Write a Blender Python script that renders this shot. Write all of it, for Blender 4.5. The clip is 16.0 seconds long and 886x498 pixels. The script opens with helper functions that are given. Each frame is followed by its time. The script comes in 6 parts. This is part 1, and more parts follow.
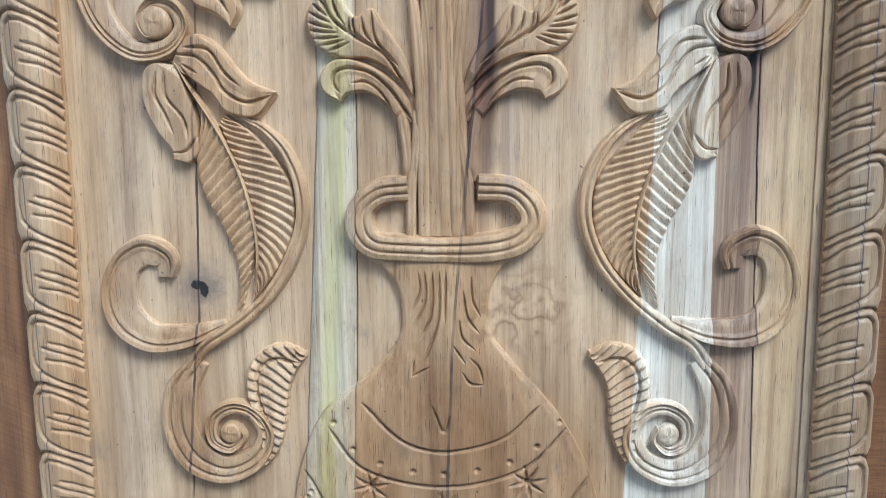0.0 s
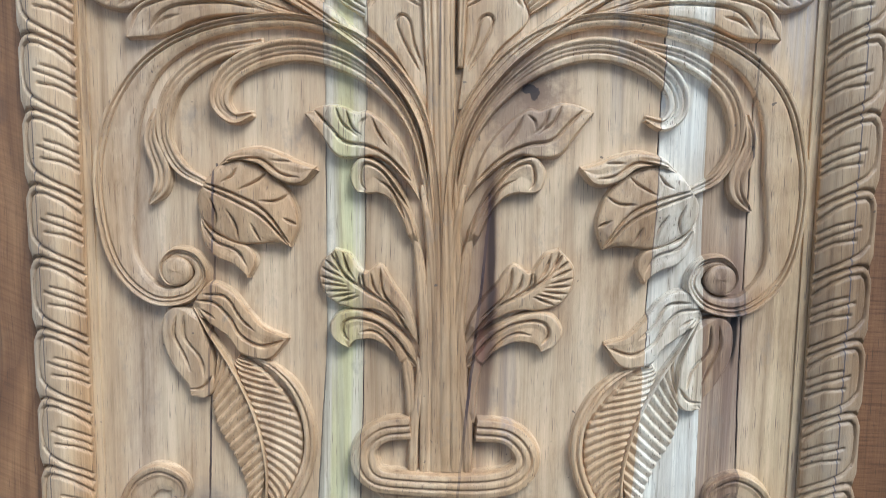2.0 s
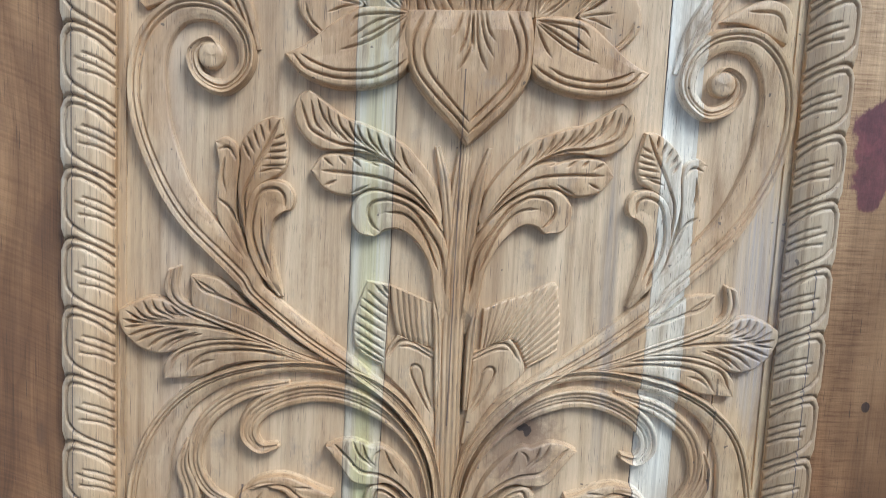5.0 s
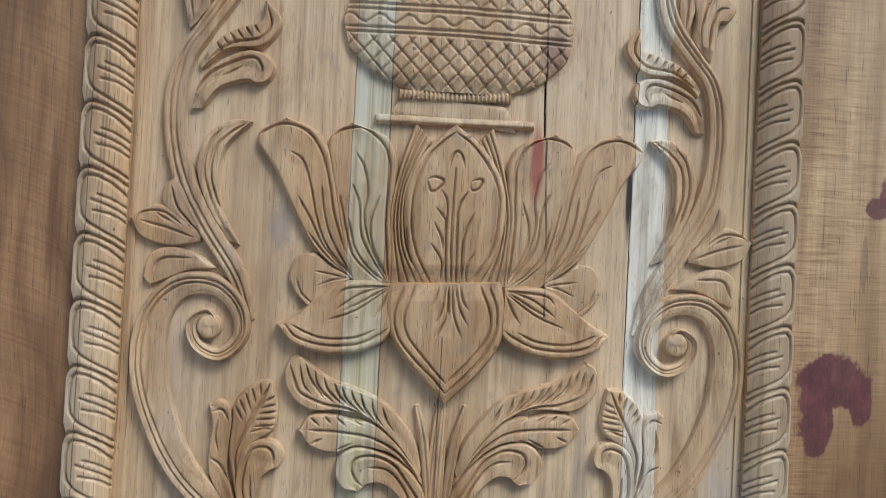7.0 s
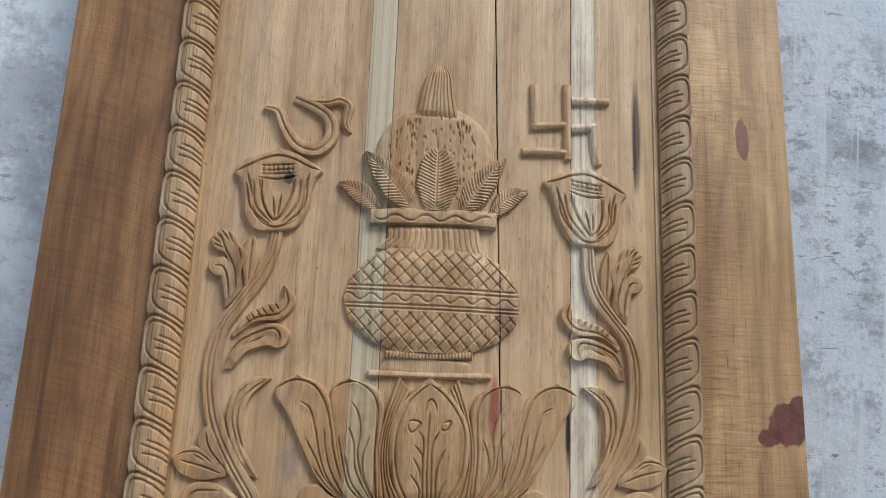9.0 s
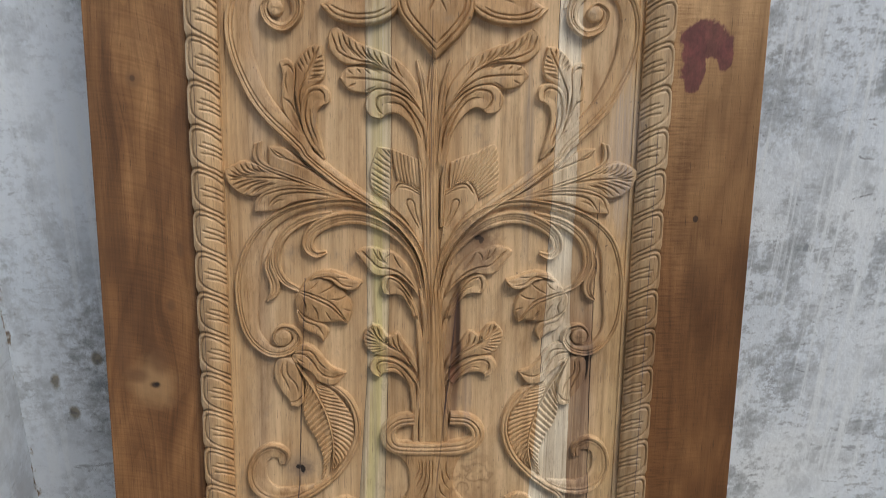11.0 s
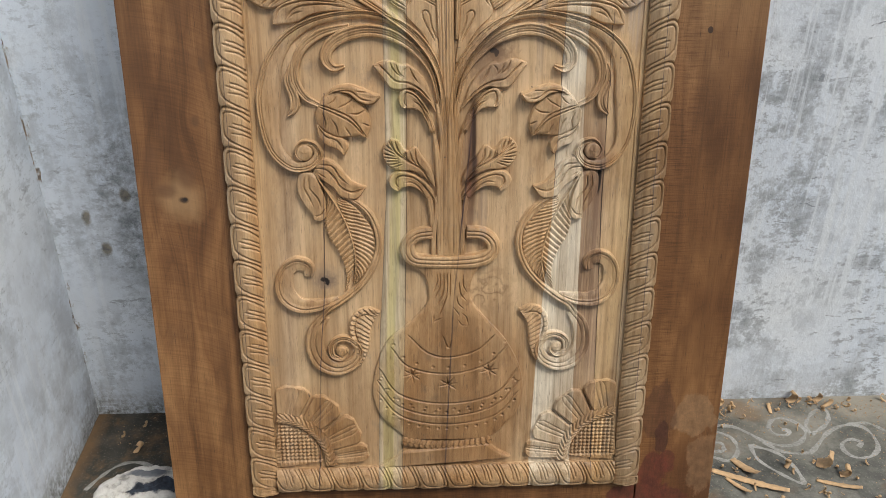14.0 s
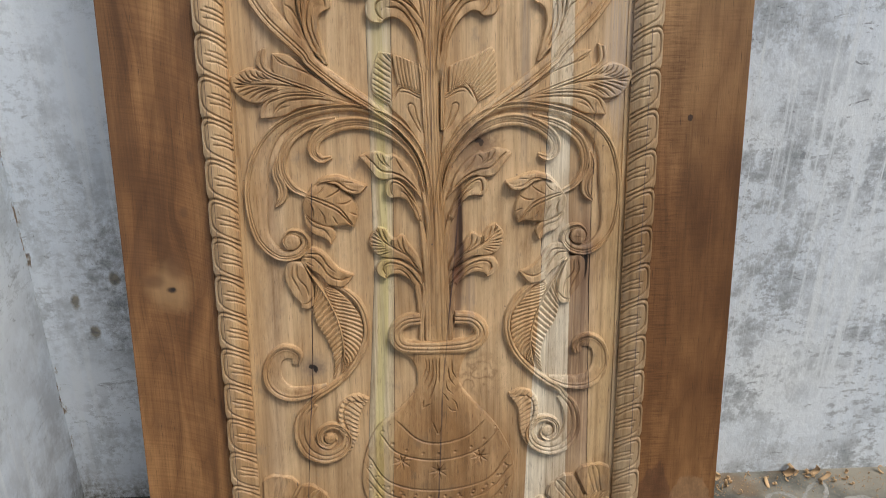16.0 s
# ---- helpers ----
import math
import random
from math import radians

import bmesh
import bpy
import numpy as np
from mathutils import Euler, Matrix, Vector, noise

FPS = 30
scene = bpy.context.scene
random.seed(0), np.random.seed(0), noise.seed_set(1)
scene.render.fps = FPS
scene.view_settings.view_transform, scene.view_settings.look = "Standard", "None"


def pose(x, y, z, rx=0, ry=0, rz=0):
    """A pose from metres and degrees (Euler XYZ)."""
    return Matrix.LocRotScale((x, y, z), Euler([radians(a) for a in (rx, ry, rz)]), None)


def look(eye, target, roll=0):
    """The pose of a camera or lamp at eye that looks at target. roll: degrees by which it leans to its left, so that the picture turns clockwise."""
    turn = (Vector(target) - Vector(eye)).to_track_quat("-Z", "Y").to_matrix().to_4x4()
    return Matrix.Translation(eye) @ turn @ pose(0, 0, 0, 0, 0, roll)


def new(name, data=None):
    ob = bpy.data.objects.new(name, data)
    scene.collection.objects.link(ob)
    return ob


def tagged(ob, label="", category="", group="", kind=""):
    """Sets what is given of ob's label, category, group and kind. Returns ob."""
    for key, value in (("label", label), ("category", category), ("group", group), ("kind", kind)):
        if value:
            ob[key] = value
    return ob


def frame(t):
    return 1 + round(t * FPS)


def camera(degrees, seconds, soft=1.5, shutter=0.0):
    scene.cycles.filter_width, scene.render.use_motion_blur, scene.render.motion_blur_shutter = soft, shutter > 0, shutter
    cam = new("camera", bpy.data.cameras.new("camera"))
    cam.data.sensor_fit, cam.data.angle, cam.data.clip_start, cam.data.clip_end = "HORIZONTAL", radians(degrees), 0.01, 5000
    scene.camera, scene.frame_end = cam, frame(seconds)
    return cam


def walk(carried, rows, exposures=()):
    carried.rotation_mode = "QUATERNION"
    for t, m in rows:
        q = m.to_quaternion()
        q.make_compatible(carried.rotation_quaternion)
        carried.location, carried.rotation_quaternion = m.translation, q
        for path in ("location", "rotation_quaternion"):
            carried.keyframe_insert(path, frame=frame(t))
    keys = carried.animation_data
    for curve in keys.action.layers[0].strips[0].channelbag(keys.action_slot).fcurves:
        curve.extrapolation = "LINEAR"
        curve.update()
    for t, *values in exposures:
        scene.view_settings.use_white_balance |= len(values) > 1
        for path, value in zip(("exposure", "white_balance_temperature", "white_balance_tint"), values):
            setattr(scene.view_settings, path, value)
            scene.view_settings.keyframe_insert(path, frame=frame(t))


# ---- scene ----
cam = camera(60.5, 16.0, soft=0.5, shutter=0.2)
LEAN_BACK, LIFT = 10.0, 0.0606
# the door's own frame: x across, y into the wood, z up along its face
DOOR = pose(0, 0, LIFT, -LEAN_BACK, 0, 0)
# seconds, then place and yaw, pitch, roll in the door's frame
ROWS = [
    (0.0, 0.0309, -0.5703, 0.5686, 2.92, -8.20, -0.66),
    (0.5, 0.0321, -0.5768, 0.5948, 3.58, -7.71, -0.21),
    (1.0, 0.0206, -0.5894, 0.6431, 2.88, -7.80, 0.29),
    (1.5, 0.0240, -0.5943, 0.6985, 2.76, -7.05, 0.45),
    (2.0, 0.0234, -0.5862, 0.7454, 2.24, -6.78, 0.62),
    (2.5, 0.0144, -0.5710, 0.7835, 1.24, -6.50, 1.02),
    (3.0, -0.0047, -0.5679, 0.8224, 0.22, -5.58, 1.41),
    (3.2, -0.0079, -0.5687, 0.8329, 0.13, -4.72, 1.48),
    (5.3, -0.0541, -0.6449, 1.0596, -3.69, -6.59, 2.99),
    (5.5, -0.0496, -0.6437, 1.0800, -3.24, -6.43, 3.08),
    (6.0, -0.0624, -0.6414, 1.1017, -4.49, -3.73, 3.20),
    (6.5, -0.0600, -0.6571, 1.1422, -4.74, -1.94, 2.80),
    (7.0, -0.0604, -0.6837, 1.1663, -4.63, 0.94, 2.83),
    (7.5, -0.0641, -0.7218, 1.1976, -5.02, 3.69, 2.72),
    (8.0, -0.0659, -0.7618, 1.2181, -5.27, 8.36, 2.72),
    (8.2, -0.0705, -0.7785, 1.2329, -5.46, 9.40, 2.49),
    (10.3, -0.0766, -1.0676, 1.1330, -5.34, 6.17, 2.53),
    (10.5, -0.0693, -1.0620, 1.0616, -4.92, 2.26, 1.89),
    (10.7, -0.0409, -1.0899, 0.9399, -3.61, 0.21, 0.77),
    (11.0, -0.0507, -1.0396, 0.9770, -3.63, -10.61, 0.81),
    (11.5, -0.0438, -0.9958, 0.9102, -3.92, -13.65, 1.13),
    (12.0, -0.0347, -0.9738, 0.8496, -3.92, -15.13, 0.93),
    (12.5, -0.0436, -0.9928, 0.8394, -3.82, -17.34, 0.57),
    (13.0, -0.0415, -1.0272, 0.8381, -3.15, -18.53, 0.36),
    (13.5, -0.0551, -1.0804, 0.8506, -3.11, -17.93, 0.15),
    (14.0, -0.0564, -1.1005, 0.8583, -2.57, -17.76, 0.02),
    (14.5, -0.0484, -1.1094, 0.8652, -2.44, -17.29, -0.11),
    (15.0, -0.0451, -1.1057, 0.8633, -2.86, -16.67, -0.94),
    (15.5, -0.0453, -1.0981, 0.8733, -2.96, -16.22, -0.91),
    (16.0, -0.0438, -1.0914, 0.9058, -2.93, -13.72, -0.62),
]
ROWS.append((9.2, -0.0660, -0.9250, 1.2350, -4.90, 13.00, 2.20))
ROWS.sort()


def aim(x, y, z, yaw, pitch, roll):
    return pose(x, y, z, 0, 0, yaw) @ pose(0, 0, 0, 90 + pitch, 0, 0) @ pose(0, 0, 0, 0, 0, roll)


EXPOSURES = [(0.0, 0.31, 4850, 1), (3.0, 0.31, 4850, 1), (5.5, 0.10, 4950, 1), (6.5, -0.10, 5150, 2), (8.2, -0.32, 5650, 4), (10.3, -0.48, 6350, 8), (12.0, -0.24, 6500, 7), (15.0, -0.17, 6500, 7), (16.0, -0.24, 6500, 7)]
walk(cam, [(t, DOOR @ aim(*row)) for t, *row in ROWS], EXPOSURES)

# ---- light: open sky in front of a corner, soft daylight from above ----
world = bpy.data.worlds.new("world")
scene.world = world
world.use_nodes = True
wn = world.node_tree.nodes
sky = wn.new("ShaderNodeTexSky")
sky.sky_type, sky.sun_disc = "NISHITA", False
sky.sun_elevation, sky.sun_rotation = radians(55), radians(134)
sky.air_density, sky.dust_density = 1.0, 4.0
world.node_tree.links.new(sky.outputs[0], wn["Background"].inputs[0])
wn["Background"].inputs[1].default_value = 0.125
sun = new("sun", bpy.data.lights.new("sun", "SUN"))
sun.data.energy, sun.data.angle, sun.data.color = 2.8, radians(24), (1.0, 0.96, 0.90)
sun.matrix_world = look((1.15, -1.10, 2.9), (0, 0, 0.6))


# ---- materials ----
door_frame = new("carved_door_leaf")
door_frame.matrix_world = DOOR


class Nodes:
    """A small builder for node materials."""

    def __init__(self, name, rough=0.6):
        self.mat = bpy.data.materials.new(name)
        self.mat.use_nodes = True
        self.tree = self.mat.node_tree
        self.bsdf = self.tree.nodes["Principled BSDF"]
        self.bsdf.inputs["Roughness"].default_value = rough

    def add(self, kind, links=(), **values):
        node = self.tree.nodes.new(kind)
        for key, value in values.items():
            if key == "blend_type":
                node.data_type = "RGBA"
                node.blend_type = value
            elif key == "operation":
                node.operation = value
            elif key == "object":
                node.object = value
            elif key == "feature":
                node.feature = value
        for socket, source in links:
            target = node.inputs[socket]
            if hasattr(source, "is_output"):
                self.tree.links.new(source, target)
            else:
                target.default_value = source
        return node

    def math(self, op, a, b=0.0, c=0.0):
        return self.add("ShaderNodeMath", [(0, a), (1, b), (2, c)], operation=op).outputs[0]

    def coords(self, of=None):
        if of is None:
            return self.add("ShaderNodeTexCoord").outputs["Object"]
        return self.add("ShaderNodeTexCoord", object=of).outputs["Object"]

    def scaled(self, vector, scale, shift=(0, 0, 0)):
        return self.add("ShaderNodeMapping", [(0, vector), (1, shift), (3, scale)]).outputs[0]

    def noise(self, vector, scale, detail=4.0, rough=0.55, warp=0.0):
        return self.add("ShaderNodeTexNoise", [("Vector", vector), ("Scale", scale), ("Detail", detail), ("Roughness", rough), ("Distortion", warp)]).outputs[0]

    def ramp(self, fac, stops, flat=False):
        node = self.add("ShaderNodeValToRGB", [(0, fac)])
        cr = node.color_ramp
        cr.interpolation = "CONSTANT" if flat else "LINEAR"
        while len(cr.elements) < len(stops):
            cr.elements.new(0.5)
        for element, (at, colour) in zip(cr.elements, sorted(stops, key=lambda s: s[0])):
            element.position = at
            element.color = (*colour, 1) if not isinstance(colour, (int, float)) else (colour, colour, colour, 1)
        return node.outputs[0]

    def mix(self, fac, a, b, how="MIX"):
        node = self.add("ShaderNodeMix", blend_type=how)
        for n, source in ((0, fac), (6, a), (7, b)):
            target = node.inputs[n]
            if hasattr(source, "is_output"):
                self.tree.links.new(source, target)
            else:
                target.default_value = source if n == 0 else (*source, 1)
        return node.outputs[2]

    def split(self, vector):
        return self.add("ShaderNodeSeparateXYZ", [(0, vector)]).outputs

    def join(self, x, y, z):
        return self.add("ShaderNodeCombineXYZ", [(0, x), (1, y), (2, z)]).outputs[0]

    def finish(self, colour, bump=None, strength=0.3, distance=0.001, rough=None):
        self.tree.links.new(colour, self.bsdf.inputs["Base Color"])
        if bump is not None:
            b = self.add("ShaderNodeBump", [("Strength", strength), ("Distance", distance), ("Height", bump)])
            self.tree.links.new(b.outputs[0], self.bsdf.inputs["Normal"])
        if rough is not None:
            self.tree.links.new(rough, self.bsdf.inputs["Roughness"])
        return self.mat

    def spot(self, x, z, at, size, ragged, edge=0.15):
        """1 inside a ragged oval patch on the door's face, 0 outside."""
        dx = self.math("DIVIDE", self.math("SUBTRACT", x, at[0]), size[0])
        dz = self.math("DIVIDE", self.math("SUBTRACT", z, at[1]), size[1])
        r = self.math("SQRT", self.math("ADD", self.math("MULTIPLY", dx, dx), self.math("MULTIPLY", dz, dz)))
        r = self.math("ADD", r, ragged)
        return self.add("ShaderNodeMapRange", [("Value", r), ("From Min", 1.0 + edge), ("From Max", 1.0 - edge)]).outputs[0]


# the glued planks' edges: height and place across, in metres
SEAMS = {
    "left": [(0.08, -0.213), (0.21, -0.207), (0.30, -0.202), (0.43, -0.190), (0.60, -0.183), (0.72, -0.176), (2.0, -0.172)],
    "green_left": [(0.08, -0.115), (0.34, -0.107), (0.60, -0.0905), (2.0, -0.091)],
    "green_right": [(0.08, -0.076), (0.37, -0.067), (0.55, -0.062), (0.93, -0.057), (2.0, -0.060)],
    "middle": [(0.08, -0.005), (0.20, -0.001), (0.42, 0.009), (0.55, 0.021), (0.70, 0.036), (2.0, 0.037)],
    "split": [(0.08, 0.089), (1.16, 0.088), (1.26, 0.084), (2.0, 0.060)],
    "white_left": [(0.08, 0.135), (0.30, 0.142), (0.55, 0.156), (0.77, 0.163), (0.95, 0.1665), (2.0, 0.167)],
    "white_right": [(0.08, 0.206), (0.55, 0.203), (0.70, 0.198), (2.0, 0.198)],
    "brown_right": [(0.08, 0.241), (0.30, 0.239), (0.58, 0.232), (2.0, 0.230)],
}


def panel_wood():
    """Edge-glued planks of pale wood: tan, greenish, chalk-white and brown strips with dark seams and knots."""
    n = Nodes("panel_wood", 0.50)
    at = n.coords(door_frame)
    x, y, z = n.split(at)
    slant = n.add("ShaderNodeMapRange", [("Value", z), ("From Min", 0.08), ("From Max", 0.60), ("To Min", 0.028), ("To Max", 0.0)]).outputs[0]
    side = n.add("ShaderNodeMapRange", [("Value", n.math("ABSOLUTE", x)), ("From Min", 0.10), ("From Max", 0.15)]).outputs[0]
    u = n.math("ADD", x, n.math("MULTIPLY", slant, side))
    fac = n.math("DIVIDE", n.math("ADD", u, 0.33), 0.66)
    tan, pale, grey = (0.508, 0.345, 0.192), (0.588, 0.421, 0.250), (0.486, 0.350, 0.222)

    def f(v):
        return (v + 0.33) / 0.66

    # planks' own tones; the right half is also painted lighter for light falling there
    tones = [(0.0, (0.594, 0.513, 0.391)), (f(-0.3135), (0.470, 0.340, 0.205)), (f(-0.298), pale), (f(-0.280), (0.545, 0.362, 0.190)), (f(-0.255), tan), (f(-0.236), grey), (f(-0.214), pale), (f(-0.180), tan), (f(-0.140), pale), (f(-0.100), tan), (f(-0.050), (0.520, 0.362, 0.206)), (f(-0.015), pale), (f(0.010), (0.505, 0.350, 0.196)), (f(0.030), tan), (f(0.060), (0.620, 0.448, 0.268)), (f(0.110), pale), (f(0.140), (0.620, 0.448, 0.268)), (f(0.215), pale), (f(0.245), (0.620, 0.448, 0.268)), (f(0.262), (0.600, 0.430, 0.240)), (f(0.280), (0.560, 0.400, 0.220)), (f(0.284), (0.385, 0.278, 0.170)), (f(0.297), (0.505, 0.382, 0.238)), (f(0.309), (0.425, 0.318, 0.200))]
    colour = n.ramp(fac, tones)

    def seam(name):
        """Where a plank's edge lies across the panel, by height."""
        return n.math("SUBTRACT", n.math("MULTIPLY", n.ramp(n.math("DIVIDE", z, 2.0), [(h / 2.0, f(v)) for h, v in SEAMS[name]]), 0.66), 0.33)

    edge = dict((name, seam(name)) for name in SEAMS)
    beyond = dict((name, n.math("GREATER_THAN", x, edge[name])) for name in SEAMS)

    def plank(left, right):
        return n.math("MULTIPLY", beyond[left], n.math("SUBTRACT", 1.0, beyond[right]))

    streak = n.noise(n.scaled(at, (170, 170, 1.1)), 1.0, 4.0, 0.6)
    in_green = plank("green_left", "green_right")
    green_at = n.math("DIVIDE", n.math("SUBTRACT", x, edge["green_left"]), 0.034)
    colour = n.mix(in_green, colour, n.mix(1.0, n.ramp(n.math("ADD", green_at, n.math("MULTIPLY", n.math("SUBTRACT", streak, 0.5), 0.5)), [(0.0, (0.40, 0.335, 0.235)), (0.16, (0.64, 0.545, 0.390)), (0.30, (0.62, 0.540, 0.290)), (0.62, (0.59, 0.515, 0.262)), (0.74, (0.640, 0.545, 0.370)), (1.0, (0.57, 0.465, 0.310))]), n.ramp(streak, [(0.34, (0.72, 0.70, 0.68)), (0.46, (1.0, 1.0, 1.0))]), "MULTIPLY"))
    in_white = plank("white_left", "white_right")
    colour = n.mix(in_white, colour, n.ramp(streak, [(0.30, (0.50, 0.435, 0.340)), (0.40, (0.64, 0.565, 0.445)), (0.48, (0.735, 0.660, 0.530)), (0.66, (0.810, 0.735, 0.600))]))
    in_brown = n.math("MULTIPLY", plank("white_right", "brown_right"), n.add("ShaderNodeMapRange", [("Value", z), ("From Min", 0.80), ("From Max", 0.62)]).outputs[0])
    in_brown = n.math("MULTIPLY", in_brown, n.add("ShaderNodeMapRange", [("Value", z), ("From Min", 0.22), ("From Max", 0.32), ("To Min", 0.35)]).outputs[0])
    colour = n.mix(in_brown, colour, n.ramp(streak, [(0.34, (0.215, 0.140, 0.092)), (0.50, (0.330, 0.225, 0.150)), (0.62, (0.460, 0.325, 0.205))]))
    # the fibres wander a little from the straight
    drift = n.math("ADD", n.math("MULTIPLY", n.math("SUBTRACT", n.noise(n.scaled(at, (9, 9, 2.5)), 1.0, 3.0), 0.5), 0.013), n.math("MULTIPLY", n.math("SUBTRACT", n.noise(n.scaled(at, (30, 30, 9)), 1.0, 2.0), 0.5), 0.0022))
    straight = at
    at = n.join(n.math("ADD", x, drift), y, z)
    # broad tone, growth rings, long grain, fine fibre and pores
    grain = n.noise(n.scaled(at, (80, 240, 1.1)), 1.0, 7.0, 0.68, 0.2)
    rings = n.math("SINE", n.math("MULTIPLY", n.noise(n.scaled(at, (11, 75, 0.55)), 1.0, 3.0, 0.5, 0.3), 95.0))
    fibre = n.noise(n.scaled(at, (430, 430, 9)), 1.0, 5.0, 0.75)
    pores = n.noise(n.scaled(at, (1100, 1100, 38)), 1.0, 2.0, 0.5)
    cloud = n.noise(n.scaled(at, (7, 7, 2.4)), 1.0, 4.0, 0.6)
    colour = n.mix(1.0, colour, n.ramp(cloud, [(0.30, (0.74, 0.68, 0.62)), (0.48, (1.0, 1.0, 1.0)), (0.68, (1.12, 1.13, 1.15))]), "MULTIPLY")
    colour = n.mix(1.0, colour, n.ramp(grain, [(0.30, (0.55, 0.48, 0.42)), (0.40, (0.86, 0.82, 0.78)), (0.50, (1.0, 0.99, 0.98)), (0.68, (1.10, 1.10, 1.10))]), "MULTIPLY")
    colour = n.mix(0.30, colour, n.ramp(n.math("ADD", n.math("MULTIPLY", rings, 0.5), 0.5), [(0.0, (0.62, 0.56, 0.50)), (0.35, (0.98, 0.97, 0.96)), (1.0, (1.06, 1.06, 1.06))]), "MULTIPLY")
    colour = n.mix(0.48, colour, n.ramp(fibre, [(0.30, (0.50, 0.44, 0.39)), (0.42, (0.93, 0.92, 0.91)), (0.64, (1.14, 1.14, 1.14))]), "MULTIPLY")
    # blotches where the plane and the sander have left their mark
    blotch = n.noise(n.scaled(at, (24, 24, 7)), 1.0, 8.0, 0.72, 0.4)
    colour = n.mix(1.0, colour, n.ramp(blotch, [(0.32, (0.68, 0.61, 0.54)), (0.44, (0.94, 0.92, 0.90)), (0.54, (1.03, 1.03, 1.03)), (0.68, (1.12, 1.14, 1.17))]), "MULTIPLY")
    # thin dark lines of the late wood, and short vessels
    late = n.math("MULTIPLY", n.ramp(n.noise(n.scaled(at, (230, 230, 0.9)), 1.0, 3.0, 0.55), [(0.30, 0.7), (0.36, 0.0)]), n.ramp(n.noise(n.scaled(at, (12, 12, 2.0)), 1.0, 2.0), [(0.48, 0.0), (0.62, 1.0)]))
    colour = n.mix(late, colour, (0.225, 0.150, 0.088))
    colour = n.mix(n.ramp(pores, [(0.29, 0.85), (0.38, 0.0)]), colour, (0.17, 0.11, 0.07))
    colour = n.mix(n.ramp(n.noise(n.scaled(at, (9, 9, 2.2)), 1.0, 3.0), [(0.52, 0.0), (0.78, 0.4)]), colour, (0.35, 0.23, 0.13))
    at = straight
    # higher up the greenish strip fades to chalk and tan
    upper = n.math("MULTIPLY", in_green, n.add("ShaderNodeMapRange", [("Value", n.math("ADD", z, n.math("MULTIPLY", grain, 0.3))), ("From Min", 0.95), ("From Max", 1.35), ("To Max", 0.9)]).outputs[0])
    colour = n.mix(upper, colour, n.ramp(streak, [(0.36, (0.36, 0.30, 0.21)), (0.46, (0.53, 0.43, 0.28)), (0.56, (0.58, 0.52, 0.40))]))
    # the raised carving is tinted browner than the sanded ground, by its height
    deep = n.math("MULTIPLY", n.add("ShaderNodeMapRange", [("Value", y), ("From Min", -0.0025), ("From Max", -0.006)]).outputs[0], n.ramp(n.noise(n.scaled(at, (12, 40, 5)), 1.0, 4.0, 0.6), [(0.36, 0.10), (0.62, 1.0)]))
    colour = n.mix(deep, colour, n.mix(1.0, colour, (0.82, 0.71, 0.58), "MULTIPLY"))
    # grey smudges, torn fibres and nicks
    colour = n.mix(n.ramp(n.noise(n.scaled(at, (1, 1, 0.6)), 38.0, 6.0, 0.7), [(0.57, 0.0), (0.70, 0.5)]), colour, (0.26, 0.20, 0.145))
    colour = n.mix(n.ramp(n.noise(n.scaled(at, (330, 330, 30)), 1.0, 3.0, 0.6), [(0.27, 0.7), (0.33, 0.0)]), colour, (0.20, 0.13, 0.08))
    colour = n.mix(n.ramp(n.noise(at, 120.0, 2.0, 0.5), [(0.735, 0.0), (0.76, 0.8)]), colour, (0.10, 0.07, 0.05))
    # brown heart-wood low down in the middle planks
    mid = plank("green_right", "white_left")
    soft_rag = n.math("MULTIPLY", n.math("SUBTRACT", n.noise(n.scaled(at, (14, 14, 4)), 1.0, 4.0), 0.5), 1.6)
    colour = n.mix(n.math("MULTIPLY", mid, n.math("MULTIPLY", n.spot(x, z, (0.03, 0.245), (0.125, 0.150), soft_rag, 0.3), 0.9)), colour, n.mix(1.0, colour, n.ramp(n.noise(n.scaled(at, (34, 34, 3)), 1.0, 4.0, 0.6), [(0.36, (0.46, 0.37, 0.29)), (0.62, (0.74, 0.64, 0.54))]), "MULTIPLY"))
    # browner boards under the corner flowers
    for flower in ((-0.225, 0.185), (0.235, 0.190)):
        colour = n.mix(n.math("MULTIPLY", n.spot(x, z, flower, (0.085, 0.075), soft_rag, 0.35), 0.65), colour, n.mix(1.0, colour, n.ramp(streak, [(0.36, (0.58, 0.49, 0.40)), (0.60, (0.84, 0.76, 0.67))]), "MULTIPLY"))
    # a swirling burl beside the vase's neck
    bx, bz = n.math("SUBTRACT", x, 0.061), n.math("SUBTRACT", z, 0.436)
    br = n.math("SQRT", n.math("ADD", n.math("MULTIPLY", bx, bx), n.math("MULTIPLY", n.math("MULTIPLY", bz, bz), 2.2)))
    burl = n.math("SINE", n.math("ADD", n.math("MULTIPLY", br, 150.0), n.math("MULTIPLY", n.noise(at, 30.0, 3.0), 30.0)))
    near_burl = n.add("ShaderNodeMapRange", [("Value", br), ("From Min", 0.058), ("From Max", 0.020), ("To Max", 0.75)]).outputs[0]
    colour = n.mix(near_burl, colour, n.mix(1.0, colour, n.ramp(n.math("ADD", n.math("MULTIPLY", burl, 0.5), 0.5), [(0.0, (0.50, 0.42, 0.36)), (0.3, (0.88, 0.84, 0.80)), (1.0, (1.05, 1.03, 1.0))]), "MULTIPLY"))
    rag = n.math("MULTIPLY", n.math("SUBTRACT", n.noise(at, 160.0, 5.0, 0.65), 0.5), 1.7)
